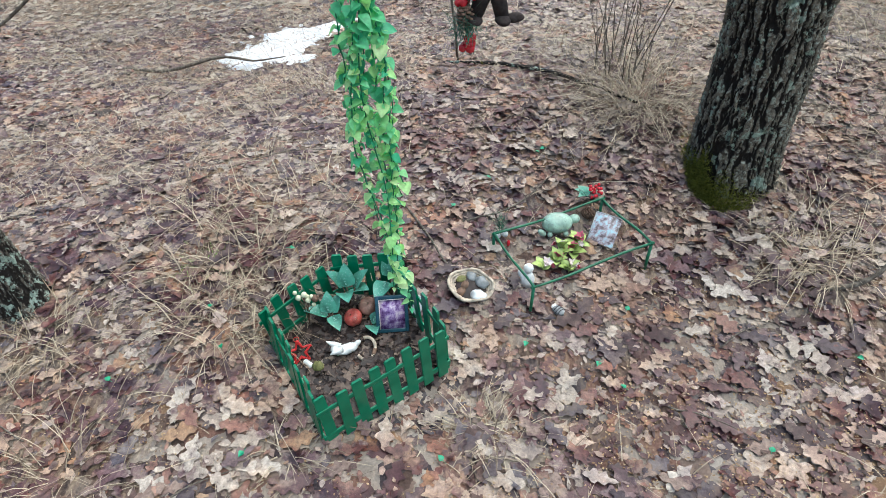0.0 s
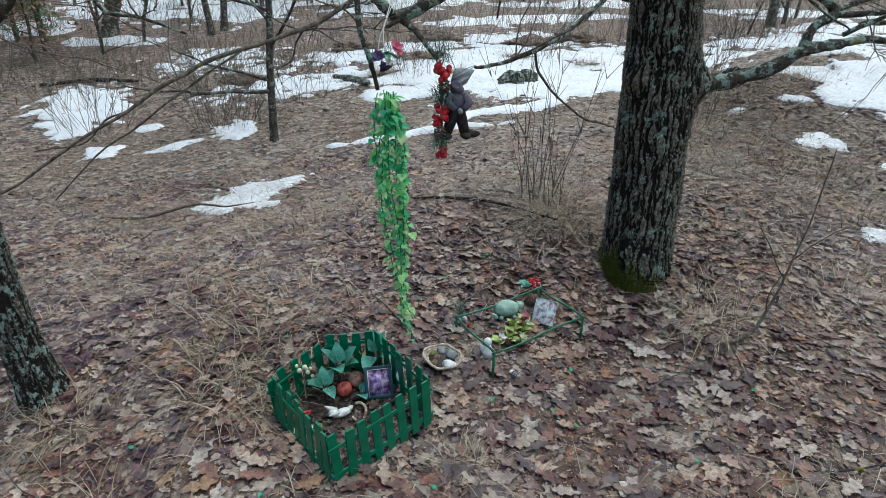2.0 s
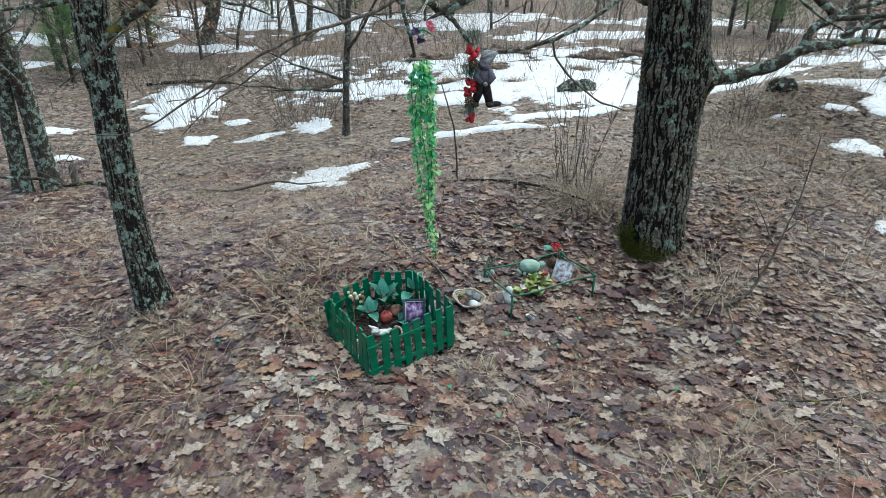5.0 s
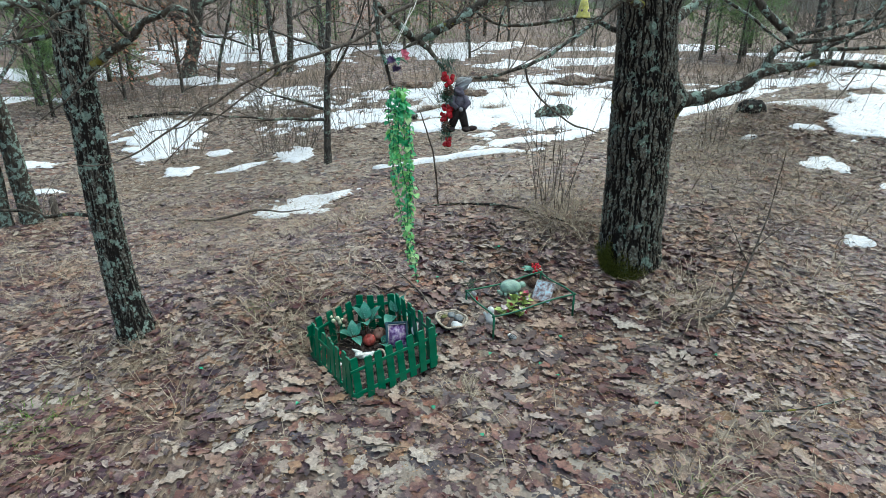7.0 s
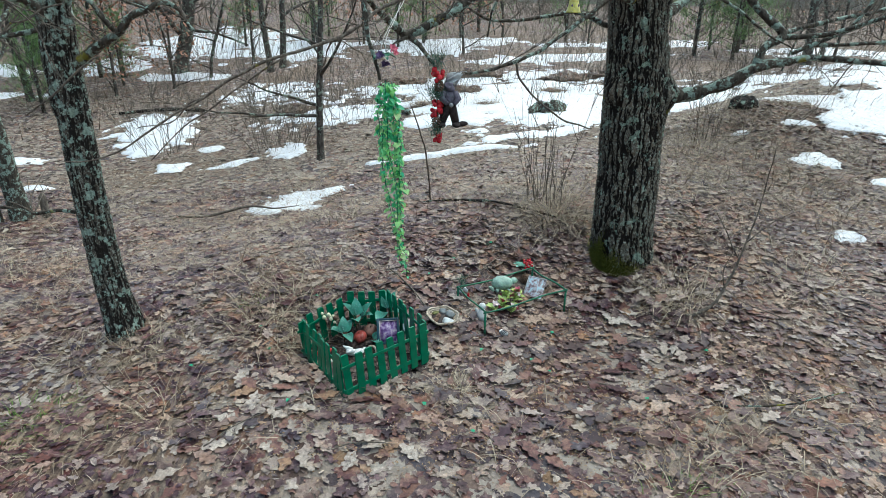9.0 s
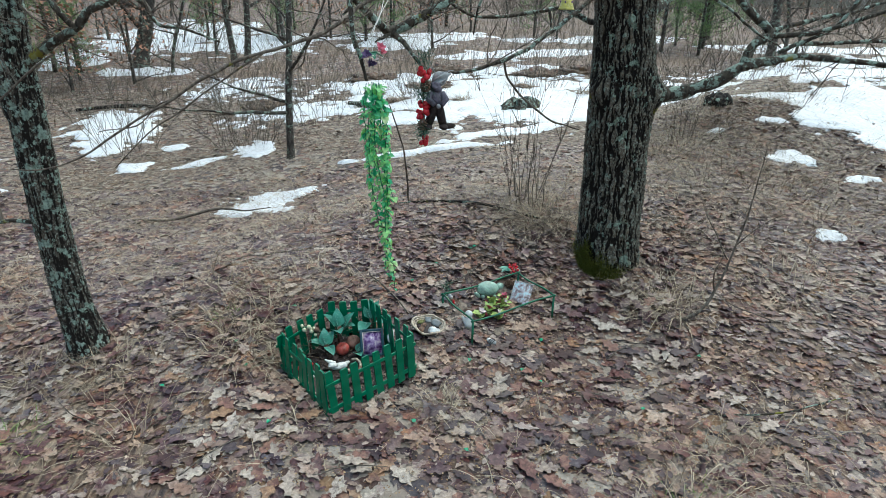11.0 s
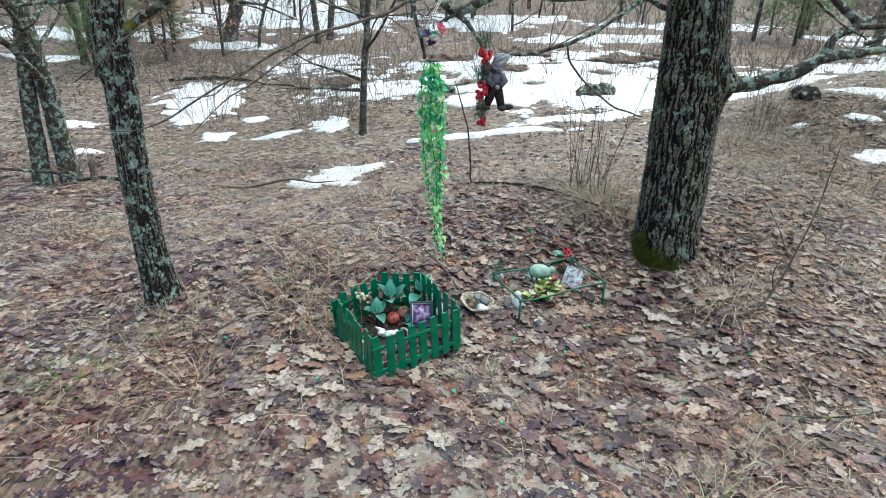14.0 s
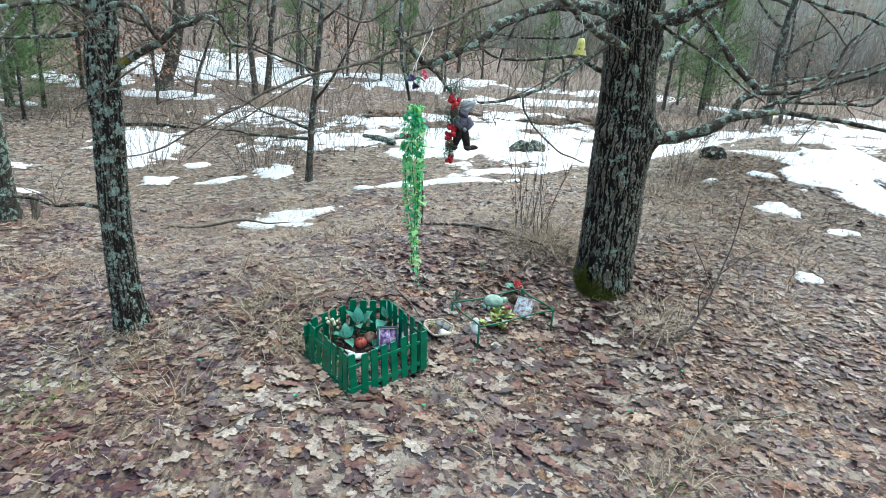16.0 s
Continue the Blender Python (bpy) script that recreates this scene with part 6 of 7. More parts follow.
part("stone", Geo().ball(0.022, Matrix.Diagonal((0.85, 1.3, 0.65, 1)), 16, 10), STONE, wasp)
part("white_tip", Geo().ball(0.012, pose(0, 0.024, 0.006) @ Matrix.Diagonal((1.1, 0.6, 0.6, 1)), 10, 8), WHITE, wasp)
for k in range(3):
    part("stripe", Geo().tube([(0.0192 * math.cos(a), -0.014 + 0.011 * k, 0.0148 * math.sin(a)) for a in np.linspace(0.2, 2.94, 9)], 0.0016, 5), BLACK, wasp)

# basket
bx, by = 0.105, 1.665
basket = thing("wicker_basket", pose(bx, by, ground_at(bx, by) + 0.012, 14, 4, -20), "tipped bleached wicker bowl holding pebbles and moss", "basket")
for k in range(5):
    r, z = 0.05 + 0.007 * k, 0.006 + 0.0085 * k
    part("coil", Geo().tube([(r * math.cos(a) * (1.05 + 0.05 * math.sin(2 * a + 1)), r * math.sin(a) * (0.88 + 0.05 * math.cos(3 * a)), z + 0.0015 * math.sin(17 * a + k * 2) + (0.007 * math.sin(2 * a + 0.5) + 0.005 * math.sin(5 * a)) * k / 4) for a in np.linspace(0, 2 * math.pi, 49)], [0.0056 + 0.0012 * math.sin(24 * a) for a in np.linspace(0, 2 * math.pi, 49)], 7), WICKER, basket)
part("bottom", Geo().lathe([(0.0, 0.002), (0.056, 0.004), (0.058, 0.01), (0.0, 0.009)], 24, Matrix.Diagonal((1.05, 0.88, 1, 1))), WICKER, basket)
# moss fill in the dark leaf tone, added to darken the bowl's inside
part("moss_lining", Geo().ball(0.062, pose(0, 0, 0.014) @ Matrix.Diagonal((1.1, 0.92, 0.22, 1)), 26, 12, lambda c: c * (1 + 0.15 * noise.noise(c * 70))), ROTTEN_SHADED, basket, "dark mossy lining")
bm0 = basket.matrix_world
for dx, dy, r, mat, lab in ((0.04, -0.03, 0.027, WHITE, "white pebble in the wicker bowl"), (-0.025, -0.0, 0.017, WOOD, "brown cone clump in the wicker bowl"), (-0.01, 0.045, 0.02, STONE, "dark grey pebble in the wicker bowl"), (0.035, 0.03, 0.026, STONE, "grey pebble in the wicker bowl"), (-0.045, 0.02, 0.017, CLAY, "mossy pebble in the wicker bowl"), (-0.03, -0.035, 0.018, WOOD, "brown cone scale clump in the wicker bowl")):
    c = bm0 @ Vector((dx, dy, 0.010 + r * 0.75))
    st = thing("pebble", pose(c.x, c.y, c.z, 0, 0, dx * 4000), lab, "pebble", "pebbles in the bowl")
    part("stone", Geo().ball(r, Matrix.Diagonal((1.15, 0.95, 0.75, 1)), 14, 10, lambda q: q * (1 + 0.45 * noise.noise(q * 38 + Vector((dx * 99, dy * 99, 0))))), mat, st)


# ---- hanging ivy ----
IVX, IVY_, TOP = -0.145, 1.055, 1.36
IVY_TONE = blade_material("plastic_ivy", [(0.0, (0.09, 0.50, 0.27)), (0.35, (0.26, 0.74, 0.36)), (0.7, (0.50, 0.88, 0.34)), (1.0, (0.75, 0.93, 0.5))], 0.3)
nt = IVY_TONE.node_tree
glow_through, blend = nt.nodes.new("ShaderNodeBsdfTranslucent"), nt.nodes.new("ShaderNodeMixShader")
blend.inputs[0].default_value = 0.5
nt.links.new(nt.nodes["Principled BSDF"].inputs["Base Color"].links[0].from_socket, glow_through.inputs[0])
nt.links.new(nt.nodes["Principled BSDF"].outputs[0], blend.inputs[1])
nt.links.new(glow_through.outputs[0], blend.inputs[2])
nt.links.new(blend.outputs[0], nt.nodes["Material Output"].inputs[0])
ivy = thing("hanging_ivy", (IVX, IVY_, TOP), "green plastic ivy garland hanging from a branch", "artificial plant")
ir = random.Random(17)
leaf_meshes = [blade_leaf(0.024, 0.021, 0.25, 6, 1), blade_leaf(0.020, 0.017, 0.4, 6, 1), blade_leaf(0.028, 0.024, 0.2, 6, 1), blade_leaf(0.016, 0.013, 0.3, 6, 1)]
for s in range(9):
    a = s * 2.4
    r0, drop = 0.006 + 0.02 * ir.random(), (0.79, 0.50, 0.66, 0.46, 0.60, 0.42, 0.55, 0.70, 0.74)[s]
    line = []
    for k in range(30):
        u = k / 29
        r = r0 + 0.036 * math.sin(math.pi * min(1, u * 1.3)) * (0.5 + 0.5 * ir.random() * 0.4)
        line.append(Vector((r * math.cos(a) + 0.008 * math.sin(9 * u + s) + 0.045 * u * u, r * math.sin(a) + 0.008 * math.cos(8 * u + s), -0.08 - drop * u)))
    strand = part("strand", Geo().tube(line, 0.0014, 5), GREEN_PLASTIC, ivy)
    g = Geo()
    k = 0.6
    while k < 29:
        j = int(k)
        p = line[j].lerp(line[min(29, j + 1)], k - j)
        for side in (0, 180):
            lm = ir.choice(leaf_meshes)
            m = Matrix.Translation(p) @ pose(0, 0, 0, 0, 0, ir.uniform(0, 360)) @ pose(0, 0, 0, ir.uniform(-40, 40), ir.uniform(5, 70), 0) @ Matrix.Scale(ir.uniform(0.75, 1.2), 4)
            g.add([m @ Vector(q) for q in lm.v], lm.f)
        k += ir.uniform(0.8, 1.3) * (0.68 if k < 15 else 1.15) * 0.58 / drop
    tagged(part("leaves", g, IVY_TONE, strand), kind="stuff")
for dx, dy, dz, mat, sz in ((0.022, -0.02, 0.035, PINK, 0.022), (-0.02, -0.022, 0.01, PURPLE, 0.024), (-0.005, 0.0, -0.02, PURPLE, 0.022), (0.004, -0.03, 0.0, BLUSH, 0.015), (0.03, -0.005, 0.02, PINK, 0.016)):
    b1 = part("bloom", bloom(sz, 7), mat, ivy)
    b1.matrix_local = pose(dx, dy, dz, 55, 0, dx * 900)
for k in range(5):
    p = part("top_leaf", blade_leaf(0.05, 0.03, 0.3), GREEN_PLASTIC, ivy)
    p.matrix_local = pose(-0.01, 0, 0.02, 0, 20, 72 * k)
loop = [(-0.145, 1.055, 1.33), (-0.165, 1.05, 1.40), (-0.13, 1.12, 1.48), (-0.09, 1.25, 1.545), (-0.075, 1.40, 1.585), (-0.08, 1.5, 1.585), (-0.10, 1.50, 1.55), (-0.12, 1.3, 1.49), (-0.15, 1.12, 1.42), (-0.14, 1.06, 1.34)]
q = smooth_line([(*p, 0.0022) for p in loop], 6)
part("ribbon", Geo().tube([Vector(r[:3]) - Vector((IVX, IVY_, TOP)) for r in q], 0.0014, 6), RIBBON, ivy, "white ribbon loop")

# ---- berry garland and hanging doll ----
GX, GY, GZ = 0.052, 1.50, 1.295
garland = thing("berry_garland", (GX, GY, GZ), "red berry and pine cone garland hanging on a branch", "garland")
part("cord", Geo().tube([(0, 0, 0.0), (0.004, -0.01, -0.1), (0.008, -0.015, -0.2), (0.007, -0.02, -0.31)], 0.003, 6), WOOD, garland)
gr = random.Random(6)
for z0, z1, count, spread in ((-0.01, -0.06, 16, 0.024), (-0.15, -0.215, 26, 0.022), (-0.285, -0.325, 10, 0.012)):
    for k in range(count):
        a, r = gr.uniform(0, 6.28), spread * gr.uniform(0.5, 1.15)
        part("berry", Geo().ball(gr.uniform(0.0085, 0.0125), Matrix.Translation((0.006 + r * math.cos(a), -0.015 + r * math.sin(a), gr.uniform(z1, z0))), 9, 7), RED, garland)
for k, (cz, cnt) in enumerate(((0.02, 130), (-0.115, 200), (-0.265, 150))):
    vs, fs = needles(int(cnt * 1.8), 0.016, 0.055, 2.6, 60 + k, (0.004, -0.014, cz), 0.05)
    tagged(part("needles", bulk_mesh("needles", vs, fs, FIR), FIR, garland), kind="stuff")
for cx, cz in ((0.002, -0.24), (0.012, -0.08)):
    g = Geo()
    for k in range(44):
        u = k / 44
        a, r = k * 2.4, 0.017 * math.sin(math.pi * (0.15 + 0.8 * u))
        g.ball(0.0075, pose(cx + r * math.cos(a), -0.02 + r * math.sin(a), cz - 0.025 + 0.05 * u, 0, 0, math.degrees(a)) @ Matrix.Diagonal((1.1, 0.9, 0.4, 1)), 6, 4)
    part("cone", g, WOOD, garland)

DX, DY = 0.096, 1.50


def doll():
    """A soft hanging doll: one mesh in four cloths."""
    me, idx, g = None, [], Geo()

    def put(k):
        idx.extend([k] * (len(g.f) - len(idx)))
    def lump(amount, freq):
        return lambda c: c * (1 + amount * noise.noise(c * freq))
    # stiff folded gauze wing spread behind the hood
    outline = [(-0.006, 1.222), (0.006, 1.262), (0.03, 1.268), (0.074, 1.262), (0.062, 1.24), (0.05, 1.215), (0.024, 1.198)]
    k = len(outline)
    g.add([(DX + u, DY + 0.012 + off + 0.012 * math.sin(60 * u), z) for off in (0.0, 0.004) for u, z in outline], [tuple(range(k)), tuple(range(2 * k - 1, k - 1, -1))] + [(m, m + k, (m + 1) % k + k, (m + 1) % k) for m in range(k)])
    for u0, z0, u1, z1 in ((0.0, 1.23, 0.07, 1.27), (0.015, 1.215, 0.058, 1.24)):
        g.tube([(DX + u0, DY + 0.01, z0), (DX + 0.5 * (u0 + u1), DY + 0.004, 0.5 * (z0 + z1)), (DX + u1, DY + 0.008, z1)], [0.006, 0.005, 0.001], 6)
    put(0)
    g.ball(0.023, pose(DX + 0.014, DY - 0.006, 1.206) @ Matrix.Diagonal((1.15, 0.9, 0.9, 1)), 20, 14, lump(0.4, 55))
    put(2)
    g.lathe([(0.0, 1.198), (0.018, 1.196), (0.030, 1.182), (0.037, 1.160), (0.036, 1.142), (0.026, 1.130), (0.0, 1.126)], 24, Matrix.Translation((DX + 0.016, DY, 0)) @ Matrix.Diagonal((1, 0.8, 1, 1)))
    g.tube([(DX + 0.040, DY - 0.012, 1.185), (DX + 0.054, DY - 0.03, 1.160), (DX + 0.036, DY - 0.042, 1.138)], [0.012, 0.014, 0.010], 10)
    g.tube([(DX - 0.010, DY - 0.012, 1.185), (DX - 0.020, DY - 0.03, 1.160), (DX + 0.006, DY - 0.042, 1.138)], [0.012, 0.014, 0.010], 10)
    put(2)
    g.ball(0.010, pose(DX + 0.022, DY - 0.044, 1.134), 10, 8, lump(0.2, 80))
    put(1)
    for s in (-1, 1):
        g.tube([(DX + 0.016 + 0.006 * s, DY, 1.140), (DX + 0.016 + 0.018 * s, DY - 0.008, 1.095), (DX + 0.014 + 0.032 * s, DY - 0.010, 1.050)], [0.020, 0.020, 0.017], 12)
        g.ball(0.018, pose(DX + 0.014 + 0.034 * s, DY - 0.02, 1.043) @ Matrix.Diagonal((1.1, 1.4, 0.7, 1)), 16, 10, lump(0.15, 60))
    g.ball(0.016, pose(DX + 0.076, DY - 0.012, 1.046, 0, -10, 0) @ Matrix.Diagonal((1.5, 0.9, 0.75, 1)), 14, 9, lump(0.2, 60))
    put(3)
    g.tube([(DX + 0.01, DY, 1.262), (DX - 0.012, DY + 0.01, 1.31), (DX - 0.06, DY + 0.03, 1.325), (DX - 0.085, DY + 0.04, 1.33)], 0.0014, 5)
    g.tube([(DX + 0.03, DY, 1.262), (DX + 0.07, DY + 0.03, 1.27), (DX + 0.1, DY + 0.11, 1.262)], 0.0012, 5)
    put(1)
    me = g.mesh("doll", VEIL)
    for m in (PLUSH_GREY, PLUSH_VIOLET, PLUSH_DARK):
        me.materials.append(m)
    me.polygons.foreach_set("material_index", idx)
    return tagged(new("hanging_doll", me), "grey cloth doll with dark boots hanging from a branch", "doll")


doll()

# ---- bell ----
bell = thing("hanging_bell", (0.62, 1.436, 1.545), "yellow glazed bell hanging from a branch", "bell")
part("shell", Geo().lathe([(0.0, 0.052), (0.012, 0.05), (0.018, 0.03), (0.022, 0.008), (0.029, -0.018), (0.033, -0.024), (0.030, -0.024), (0.026, -0.016), (0.018, 0.008), (0.0, 0.04)], 24), YELLOW, bell)
part("clapper", Geo().tube([(0, 0, 0.03), (0, 0, -0.03)], 0.0012, 5).ball(0.006, Matrix.Translation((0, 0, -0.034)), 10, 8), WHITE, bell)
part("cord", Geo().tube([(0, 0, 0.05), (0.004, 0.01, 0.09), (0.0, 0.06, 0.15)], 0.0013, 5), RIBBON, bell)
for k in range(5):
    part("painted_flower", Geo().ball(0.0055, pose(0.0235 * math.cos(1.26 * k + 0.4), 0.0235 * math.sin(1.26 * k + 0.4), 0.004) @ Matrix.Diagonal((0.6, 0.6, 1, 1)), 8, 6), PURPLE, bell)

# ---- shed plastic leaves on the ground ----
GREEN_BIT = plain("bright_plastic_leaf", (0.02, 0.30, 0.14), 0.35, vary=0.3, scale=60)
bit_mesh = blade_leaf(0.021, 0.019, 0.3, 6).mesh("leaf_blade", GREEN_BIT)
bits = random.Random(12)
for x, y in [(-0.6, 1.0), (0.0, 0.99), (0.3, 1.457), (0.55, 1.375), (1.02, 1.03), (1.43, 1.36), (-0.766, 1.383), (-0.6, 1.82), (0.463, 2.43), (0.19, 2.247), (-0.845, 1.537), (0.04, 2.07), (0.7, 1.62), (-1.1, 1.25), (0.2, 0.8), (0.42, 2.41), (0.62, 1.27)]:
    ob = thing("plastic_leaf", pose(*on(x, y, 0.02), bits.uniform(-15, 15), bits.uniform(-15, 15), bits.uniform(0, 360)), "bright green plastic leaf lying on dead leaves", "artificial leaf", "shed plastic leaves")
    part("blade", bit_mesh, GREEN_BIT, ob)
    part("stalk", Geo().tube([(-0.012, 0, 0.001), (0.002, 0, 0.001)], 0.0008, 4), GREEN_BIT, ob)

# ---- moss at the oak's foot ----
mr = np.random.default_rng(4)
n = 15000
ang = mr.normal(-2.5, 0.42, n)
lump = np.array([noise.noise(Vector((3.2 * a, 0.0, 1.0))) for a in ang])
hz = np.abs(mr.normal(0, 0.06, n)) * (1 + 0.8 * lump) * np.clip(1.0 - 0.55 * (ang + 2.5), 0.25, 1.5)
rad = 0.226 + 0.03 * np.cos(3 * ang) - 0.16 * hz + 0.02 * lump + mr.uniform(-0.008, 0.022, n) * np.exp(-hz * 6)
mx, my = 1.29 + rad * np.cos(ang), 2.32 + rad * np.sin(ang)
vs, fs = ribbons(mr, mx, my, lie(mx, my) + hz, mr.uniform(0.005, 0.015, n), mr.uniform(0.003, 0.006, n), mr.uniform(0.2, 1.4, n), ang + mr.normal(0, 0.6, n), 0.3, 2)
tagged(new("moss", bulk_mesh("moss", vs, fs, MOSS)), "thick green moss on the foot of the oak", "moss", kind="stuff")


# ---- sticks, stumps, log ----
def stick(pts, label, mat=None, side=()):
    x, y = pts[0][0], pts[0][1]
    ob = thing("fallen_branch", on(x, y), label, "branch", "fallen branches")
    rows = [(px, py, ground_at(px, py) + h, r) for px, py, h, r in pts]
    limb("stem", local(ob, rows), mat or TWIG, ob, 6, 8)
    for row in side:
        limb("side_twig", local(ob, [(px, py, ground_at(px, py) + h, r) for px, py, h, r in row]), mat or TWIG, ob, 5, 6)
    return ob


stick([(-2.3, 4.2, 0.02, 0.010), (-1.9, 4.05, 0.05, 0.014), (-1.55, 4.1, 0.09, 0.013), (-1.3, 4.03, 0.06, 0.008), (-1.08, 4.06, 0.05, 0.004)], "long dark fallen branch beside a snow patch")
stick([(0.0, 3.5, 0.005, 0.009), (0.3, 3.3, 0.012, 0.013), (0.6, 3.05, 0.02, 0.012), (0.95, 2.75, 0.012, 0.009)], "dark fallen branch on the bank", BARK)
stick([(-0.2, 2.12, 0.015, 0.005), (-0.08, 1.93, 0.02, 0.006), (0.02, 1.77, 0.015, 0.004)], "thin dark fallen twig behind the fence")
stick([(0.08, 2.0, 0.015, 0.004), (0.3, 2.1, 0.02, 0.0045), (0.5, 2.3, 0.015, 0.003)], "thin fallen twig behind the basket")
stick([(1.3, 0.9, 0.015, 0.004), (1.55, 0.86, 0.025, 0.005), (1.85, 0.9, 0.015, 0.003)], "thin mossy fallen twig on leaves", LIMB)
stick([(1.45, 1.66, 0.0, 0.014), (1.55, 1.64, 0.05, 0.012), (1.64, 1.66, 0.15, 0.009), (1.73, 1.7, 0.38, 0.006), (1.765, 1.7, 0.62, 0.004), (1.78, 1.7, 0.9, 0.0025)], "thin bent bare shoot rising from the ground", TWIG,
      ([(1.64, 1.66, 0.15, 0.006), (1.58, 1.6, 0.3, 0.003), (1.6, 1.58, 0.42, 0.002)], [(1.73, 1.7, 0.38, 0.004), (1.82, 1.66, 0.5, 0.003), (1.9, 1.62, 0.56, 0.002)], [(1.7, 1.7, 0.3, 0.004), (1.62, 1.75, 0.46, 0.003), (1.58, 1.8, 0.55, 0.002)]))
stick([(0.09, 3.5, 0.0, 0.009), (0.07, 3.3, 0.22, 0.008), (0.03, 3.15, 0.5, 0.007), (-0.06, 3.02, 0.8, 0.004)], "slanting thin bare stem behind the ivy")
for k, (x0, y0, a, ln) in enumerate([(-0.9, 0.75, 0.6, 0.35), (-1.3, 1.05, 2.5, 0.3), (0.75, 1.2, -0.5, 0.3), (1.0, 1.45, 0.4, 0.25), (-0.4, 0.7, 0.1, 0.28), (1.9, 1.5, 2.0, 0.4), (2.2, 2.2, 0.9, 0.5), (-0.95, 2.3, 0.3, 0.5), (0.55, 2.6, 0.8, 0.4), (1.7, 2.7, -0.4, 0.6)]):
    stick([(x0, y0, 0.016, 0.0035), (x0 + ln * 0.5 * math.cos(a + 0.15), y0 + ln * 0.5 * math.sin(a + 0.15), 0.022, 0.003), (x0 + ln * math.cos(a), y0 + ln * math.sin(a), 0.016, 0.0015)], "thin dry twig lying on dead leaves")


def stump(x, y, sx, sz, seed, label, mat):
    ob = thing("tree_stump", on(x, y), label, "stump", "stumps")

    def rugged(c):
        k = 1 + 0.55 * noise.fractal(c * 5 + Vector((seed, 0, 0)), 0.7, 2.1, 5)
        return Vector((c.x * k, c.y * k, c.z * (0.8 + 0.5 * noise.noise(c * 6 + Vector((0, seed, 0))))))
    part("wood", Geo().ball(sx, Matrix.Diagonal((1, 0.8, sz / sx, 1)), 60, 36, rugged), mat, ob)
    for k in range(5):
        a = 1.26 * k + seed
        part("root", Geo().tube([(0.5 * sx * math.cos(a), 0.4 * sx * math.sin(a), sz * 0.3), (1.0 * sx * math.cos(a), 0.8 * sx * math.sin(a), 0.03), (1.35 * sx * math.cos(a + 0.2), 1.1 * sx * math.sin(a + 0.2), -0.04)], [0.07, 0.05, 0.02], 8, 0.6), mat, ob)
    return ob


stump(1.95, 8.0, 0.26, 0.24, 1.0, "lichen-covered broken stump standing in snow", LIMB)
stump(3.48, 5.2, 0.115, 0.17, 4.0, "dark rotten stump on the grassy bank", BARK)
stub = thing("broken_stub", on(-3.4, 4.2), "short broken grey stub standing in leaves", "stump", "stumps")
part("wood", Geo().tube([(0, 0, -0.06), (0.004, 0, 0.08), (0.0, 0.005, 0.2), (0.006, 0.0, 0.235)], [0.042, 0.034, 0.031, 0.012], 14, 0.35), TWIG, stub)
stick([(-0.62, 9.3, 0.04, 0.055), (-0.35, 8.95, 0.06, 0.065), (-0.12, 8.5, 0.05, 0.05)], "thick mossy log lying on snow", LIMB)
stick([(-5.4, 10.3, 0.03, 0.03), (-4.6, 10.5, 0.06, 0.04), (-3.9, 10.4, 0.03, 0.025)], "dark fallen log behind a snow patch", BARK)
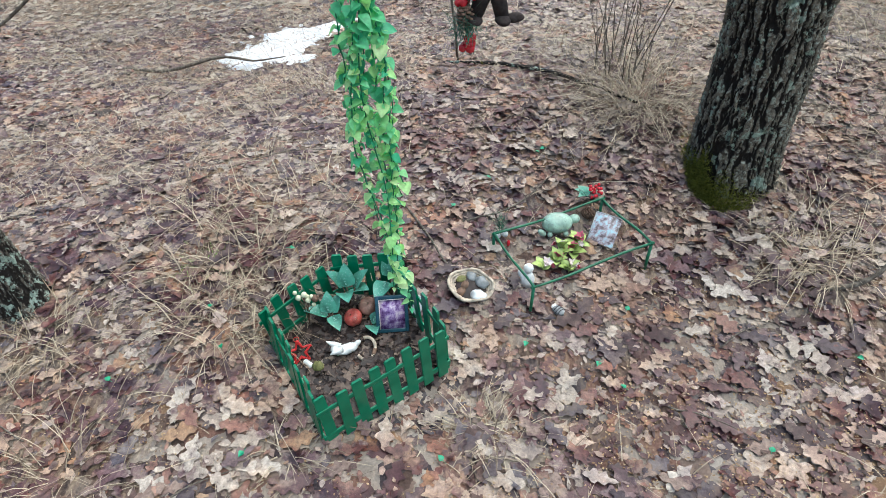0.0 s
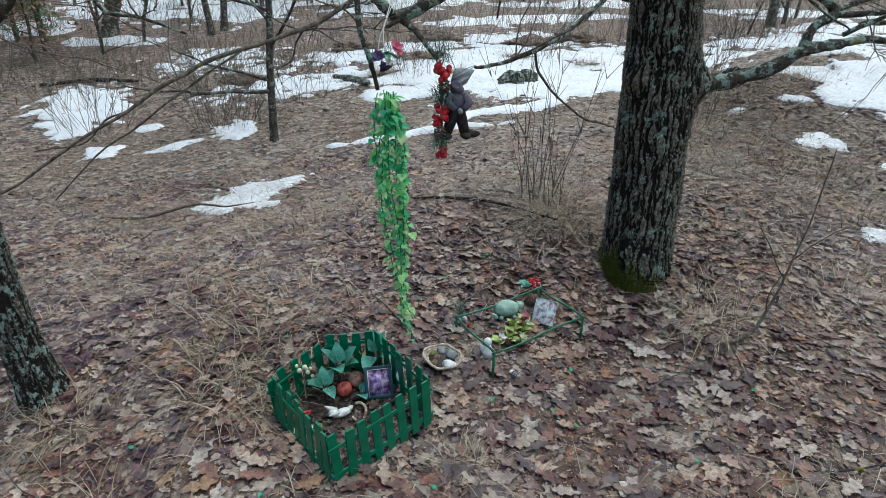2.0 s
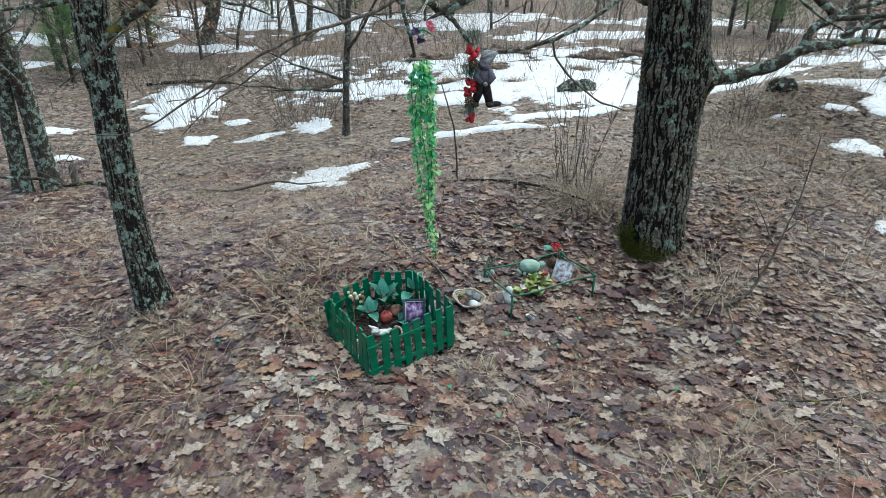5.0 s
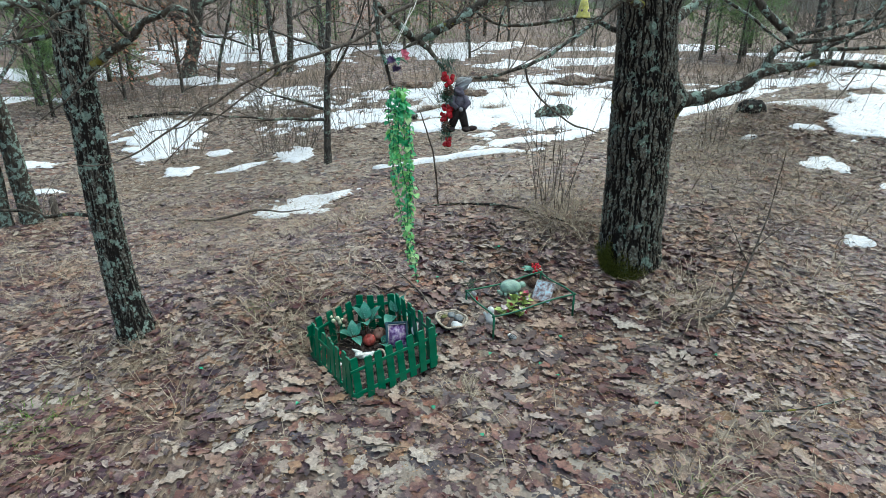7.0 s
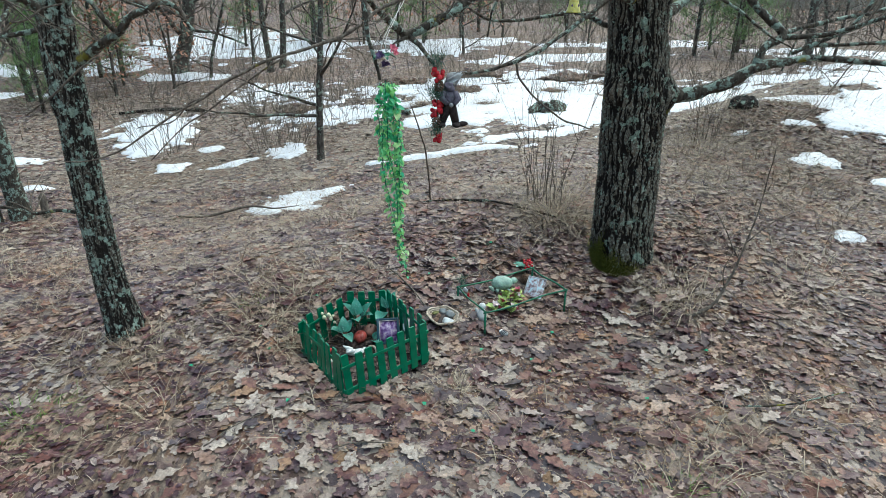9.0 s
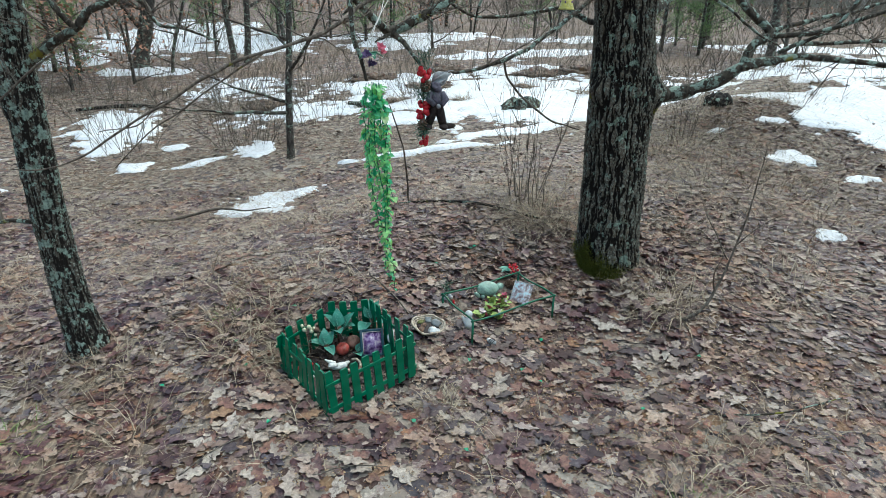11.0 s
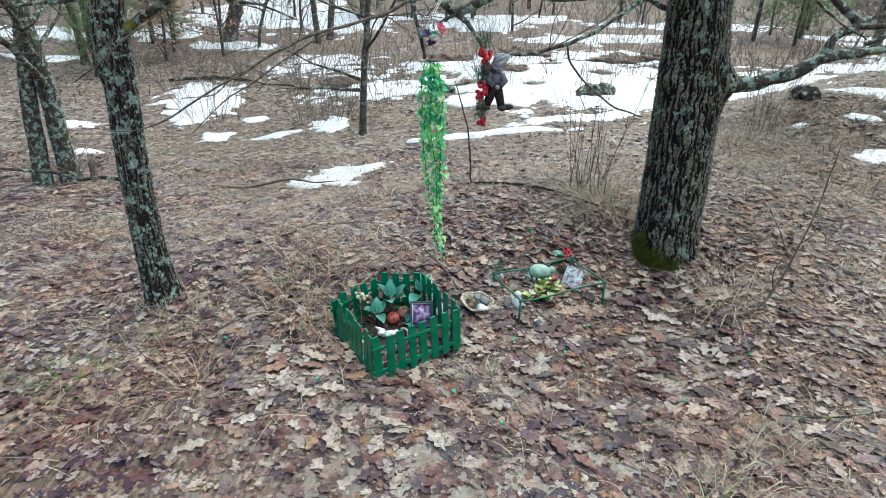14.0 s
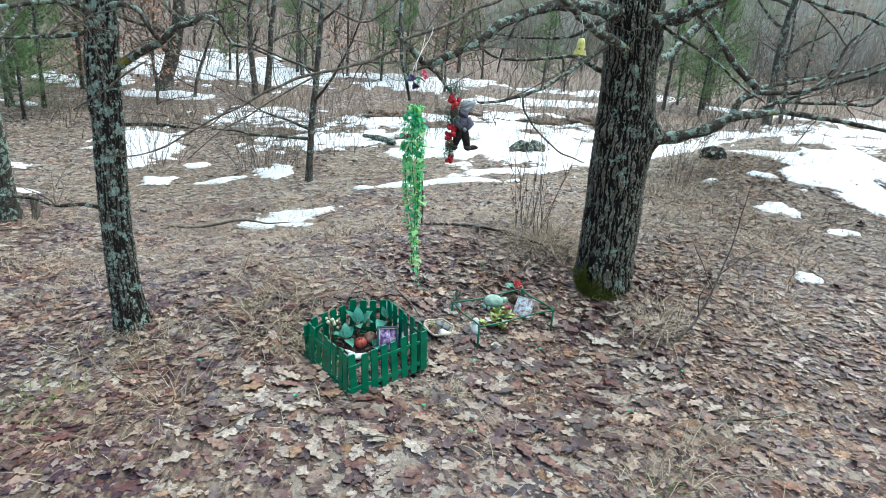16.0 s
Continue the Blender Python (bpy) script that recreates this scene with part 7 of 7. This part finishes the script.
for k, (x, y, r) in enumerate([(0.9, 10.8, 0.35), (2.5, 10.3, 0.22), (3.2, 12.0, 0.4), (1.4, 13.0, 0.4), (4.6, 10.0, 0.28), (0.2, 9.3, 0.2), (6.2, 7.5, 0.3), (6.6, 9.0, 0.4), (4.2, 12.2, 0.4), (-2.0, 9.9, 0.3), (-0.2, 12.4, 0.4), (3.4, 9.2, 0.16), (1.2, 9.0, 0.14)]):
    h = ground_at(x, y)
    tus = thing("grass_hummock", (x, y, h), "brown hummock of dead grass rising out of snow", "hummock", "hummocks")
    part("mound", Geo().ball(r, Matrix.Diagonal((1.3, 0.9, 0.34, 1)), 40, 24, lambda c: c * (1 + 0.5 * noise.fractal(c * 6 + Vector((k, 0, 0)), 0.8, 2.0, 4))), SOIL, tus)
    q = np.random.default_rng(300 + k)
    n = 420
    ta, tr = q.uniform(0, 6.28, n), r * np.sqrt(q.uniform(0, 1, n)) * 1.25
    tz = 0.30 * r * np.clip(1 - (tr / (1.2 * r)) ** 2, 0, 1)
    vs, fs = ribbons(q, 1.2 * tr * np.cos(ta), 0.85 * tr * np.sin(ta), tz, q.uniform(0.08, 0.28, n), q.uniform(0.003, 0.007, n), q.uniform(0.5, 1.6, n), ta + q.normal(0, 0.8, n), 0.5, 3)
    tagged(part("dead_grass", bulk_mesh("dead_grass", vs, fs, STRAW), STRAW, tus), kind="stuff")


# ---- the nearest fallen leaves, one by one ----
leaf_shapes = []
for k in range(8):
    m = litter("leaf", rng, np.zeros(1), np.zeros(1), np.ones(1) * rng.uniform(0.085, 0.13), 0.02, np.zeros(1), 0.35)
    co = np.zeros(len(m.vertices) * 3)
    m.vertices.foreach_get("co", co)
    co = co.reshape(-1, 3)
    co[:, 2] -= co[:, 2].min()
    m.vertices.foreach_set("co", co.ravel())
    m.materials[0] = ONE_LEAF
    leaf_shapes.append(m)
count = 0
while count < 300:
    x, y = rng.uniform(-1.0, 1.5), rng.uniform(0.6, 2.0)
    if bool(in_plot(x, y)) or not bool(clear_of(np.array(x), np.array(y), 0.05)):
        continue
    leaf = part("leaf", leaf_shapes[count % 8], ONE_LEAF, ground)
    e = 0.03
    sx, sy = (ground_at(x + e, y) - ground_at(x - e, y)) / (2 * e), (ground_at(x, y + e) - ground_at(x, y - e)) / (2 * e)
    leaf.matrix_local = Matrix.Translation((x, y, ground_at(x, y) + rng.uniform(0.010, 0.022))) @ Vector((-sx, -sy, 1)).to_track_quat("Z", "Y").to_matrix().to_4x4() @ pose(0, 0, 0, rng.normal(0, 5), rng.normal(0, 5), rng.uniform(0, 360))
    count += 1
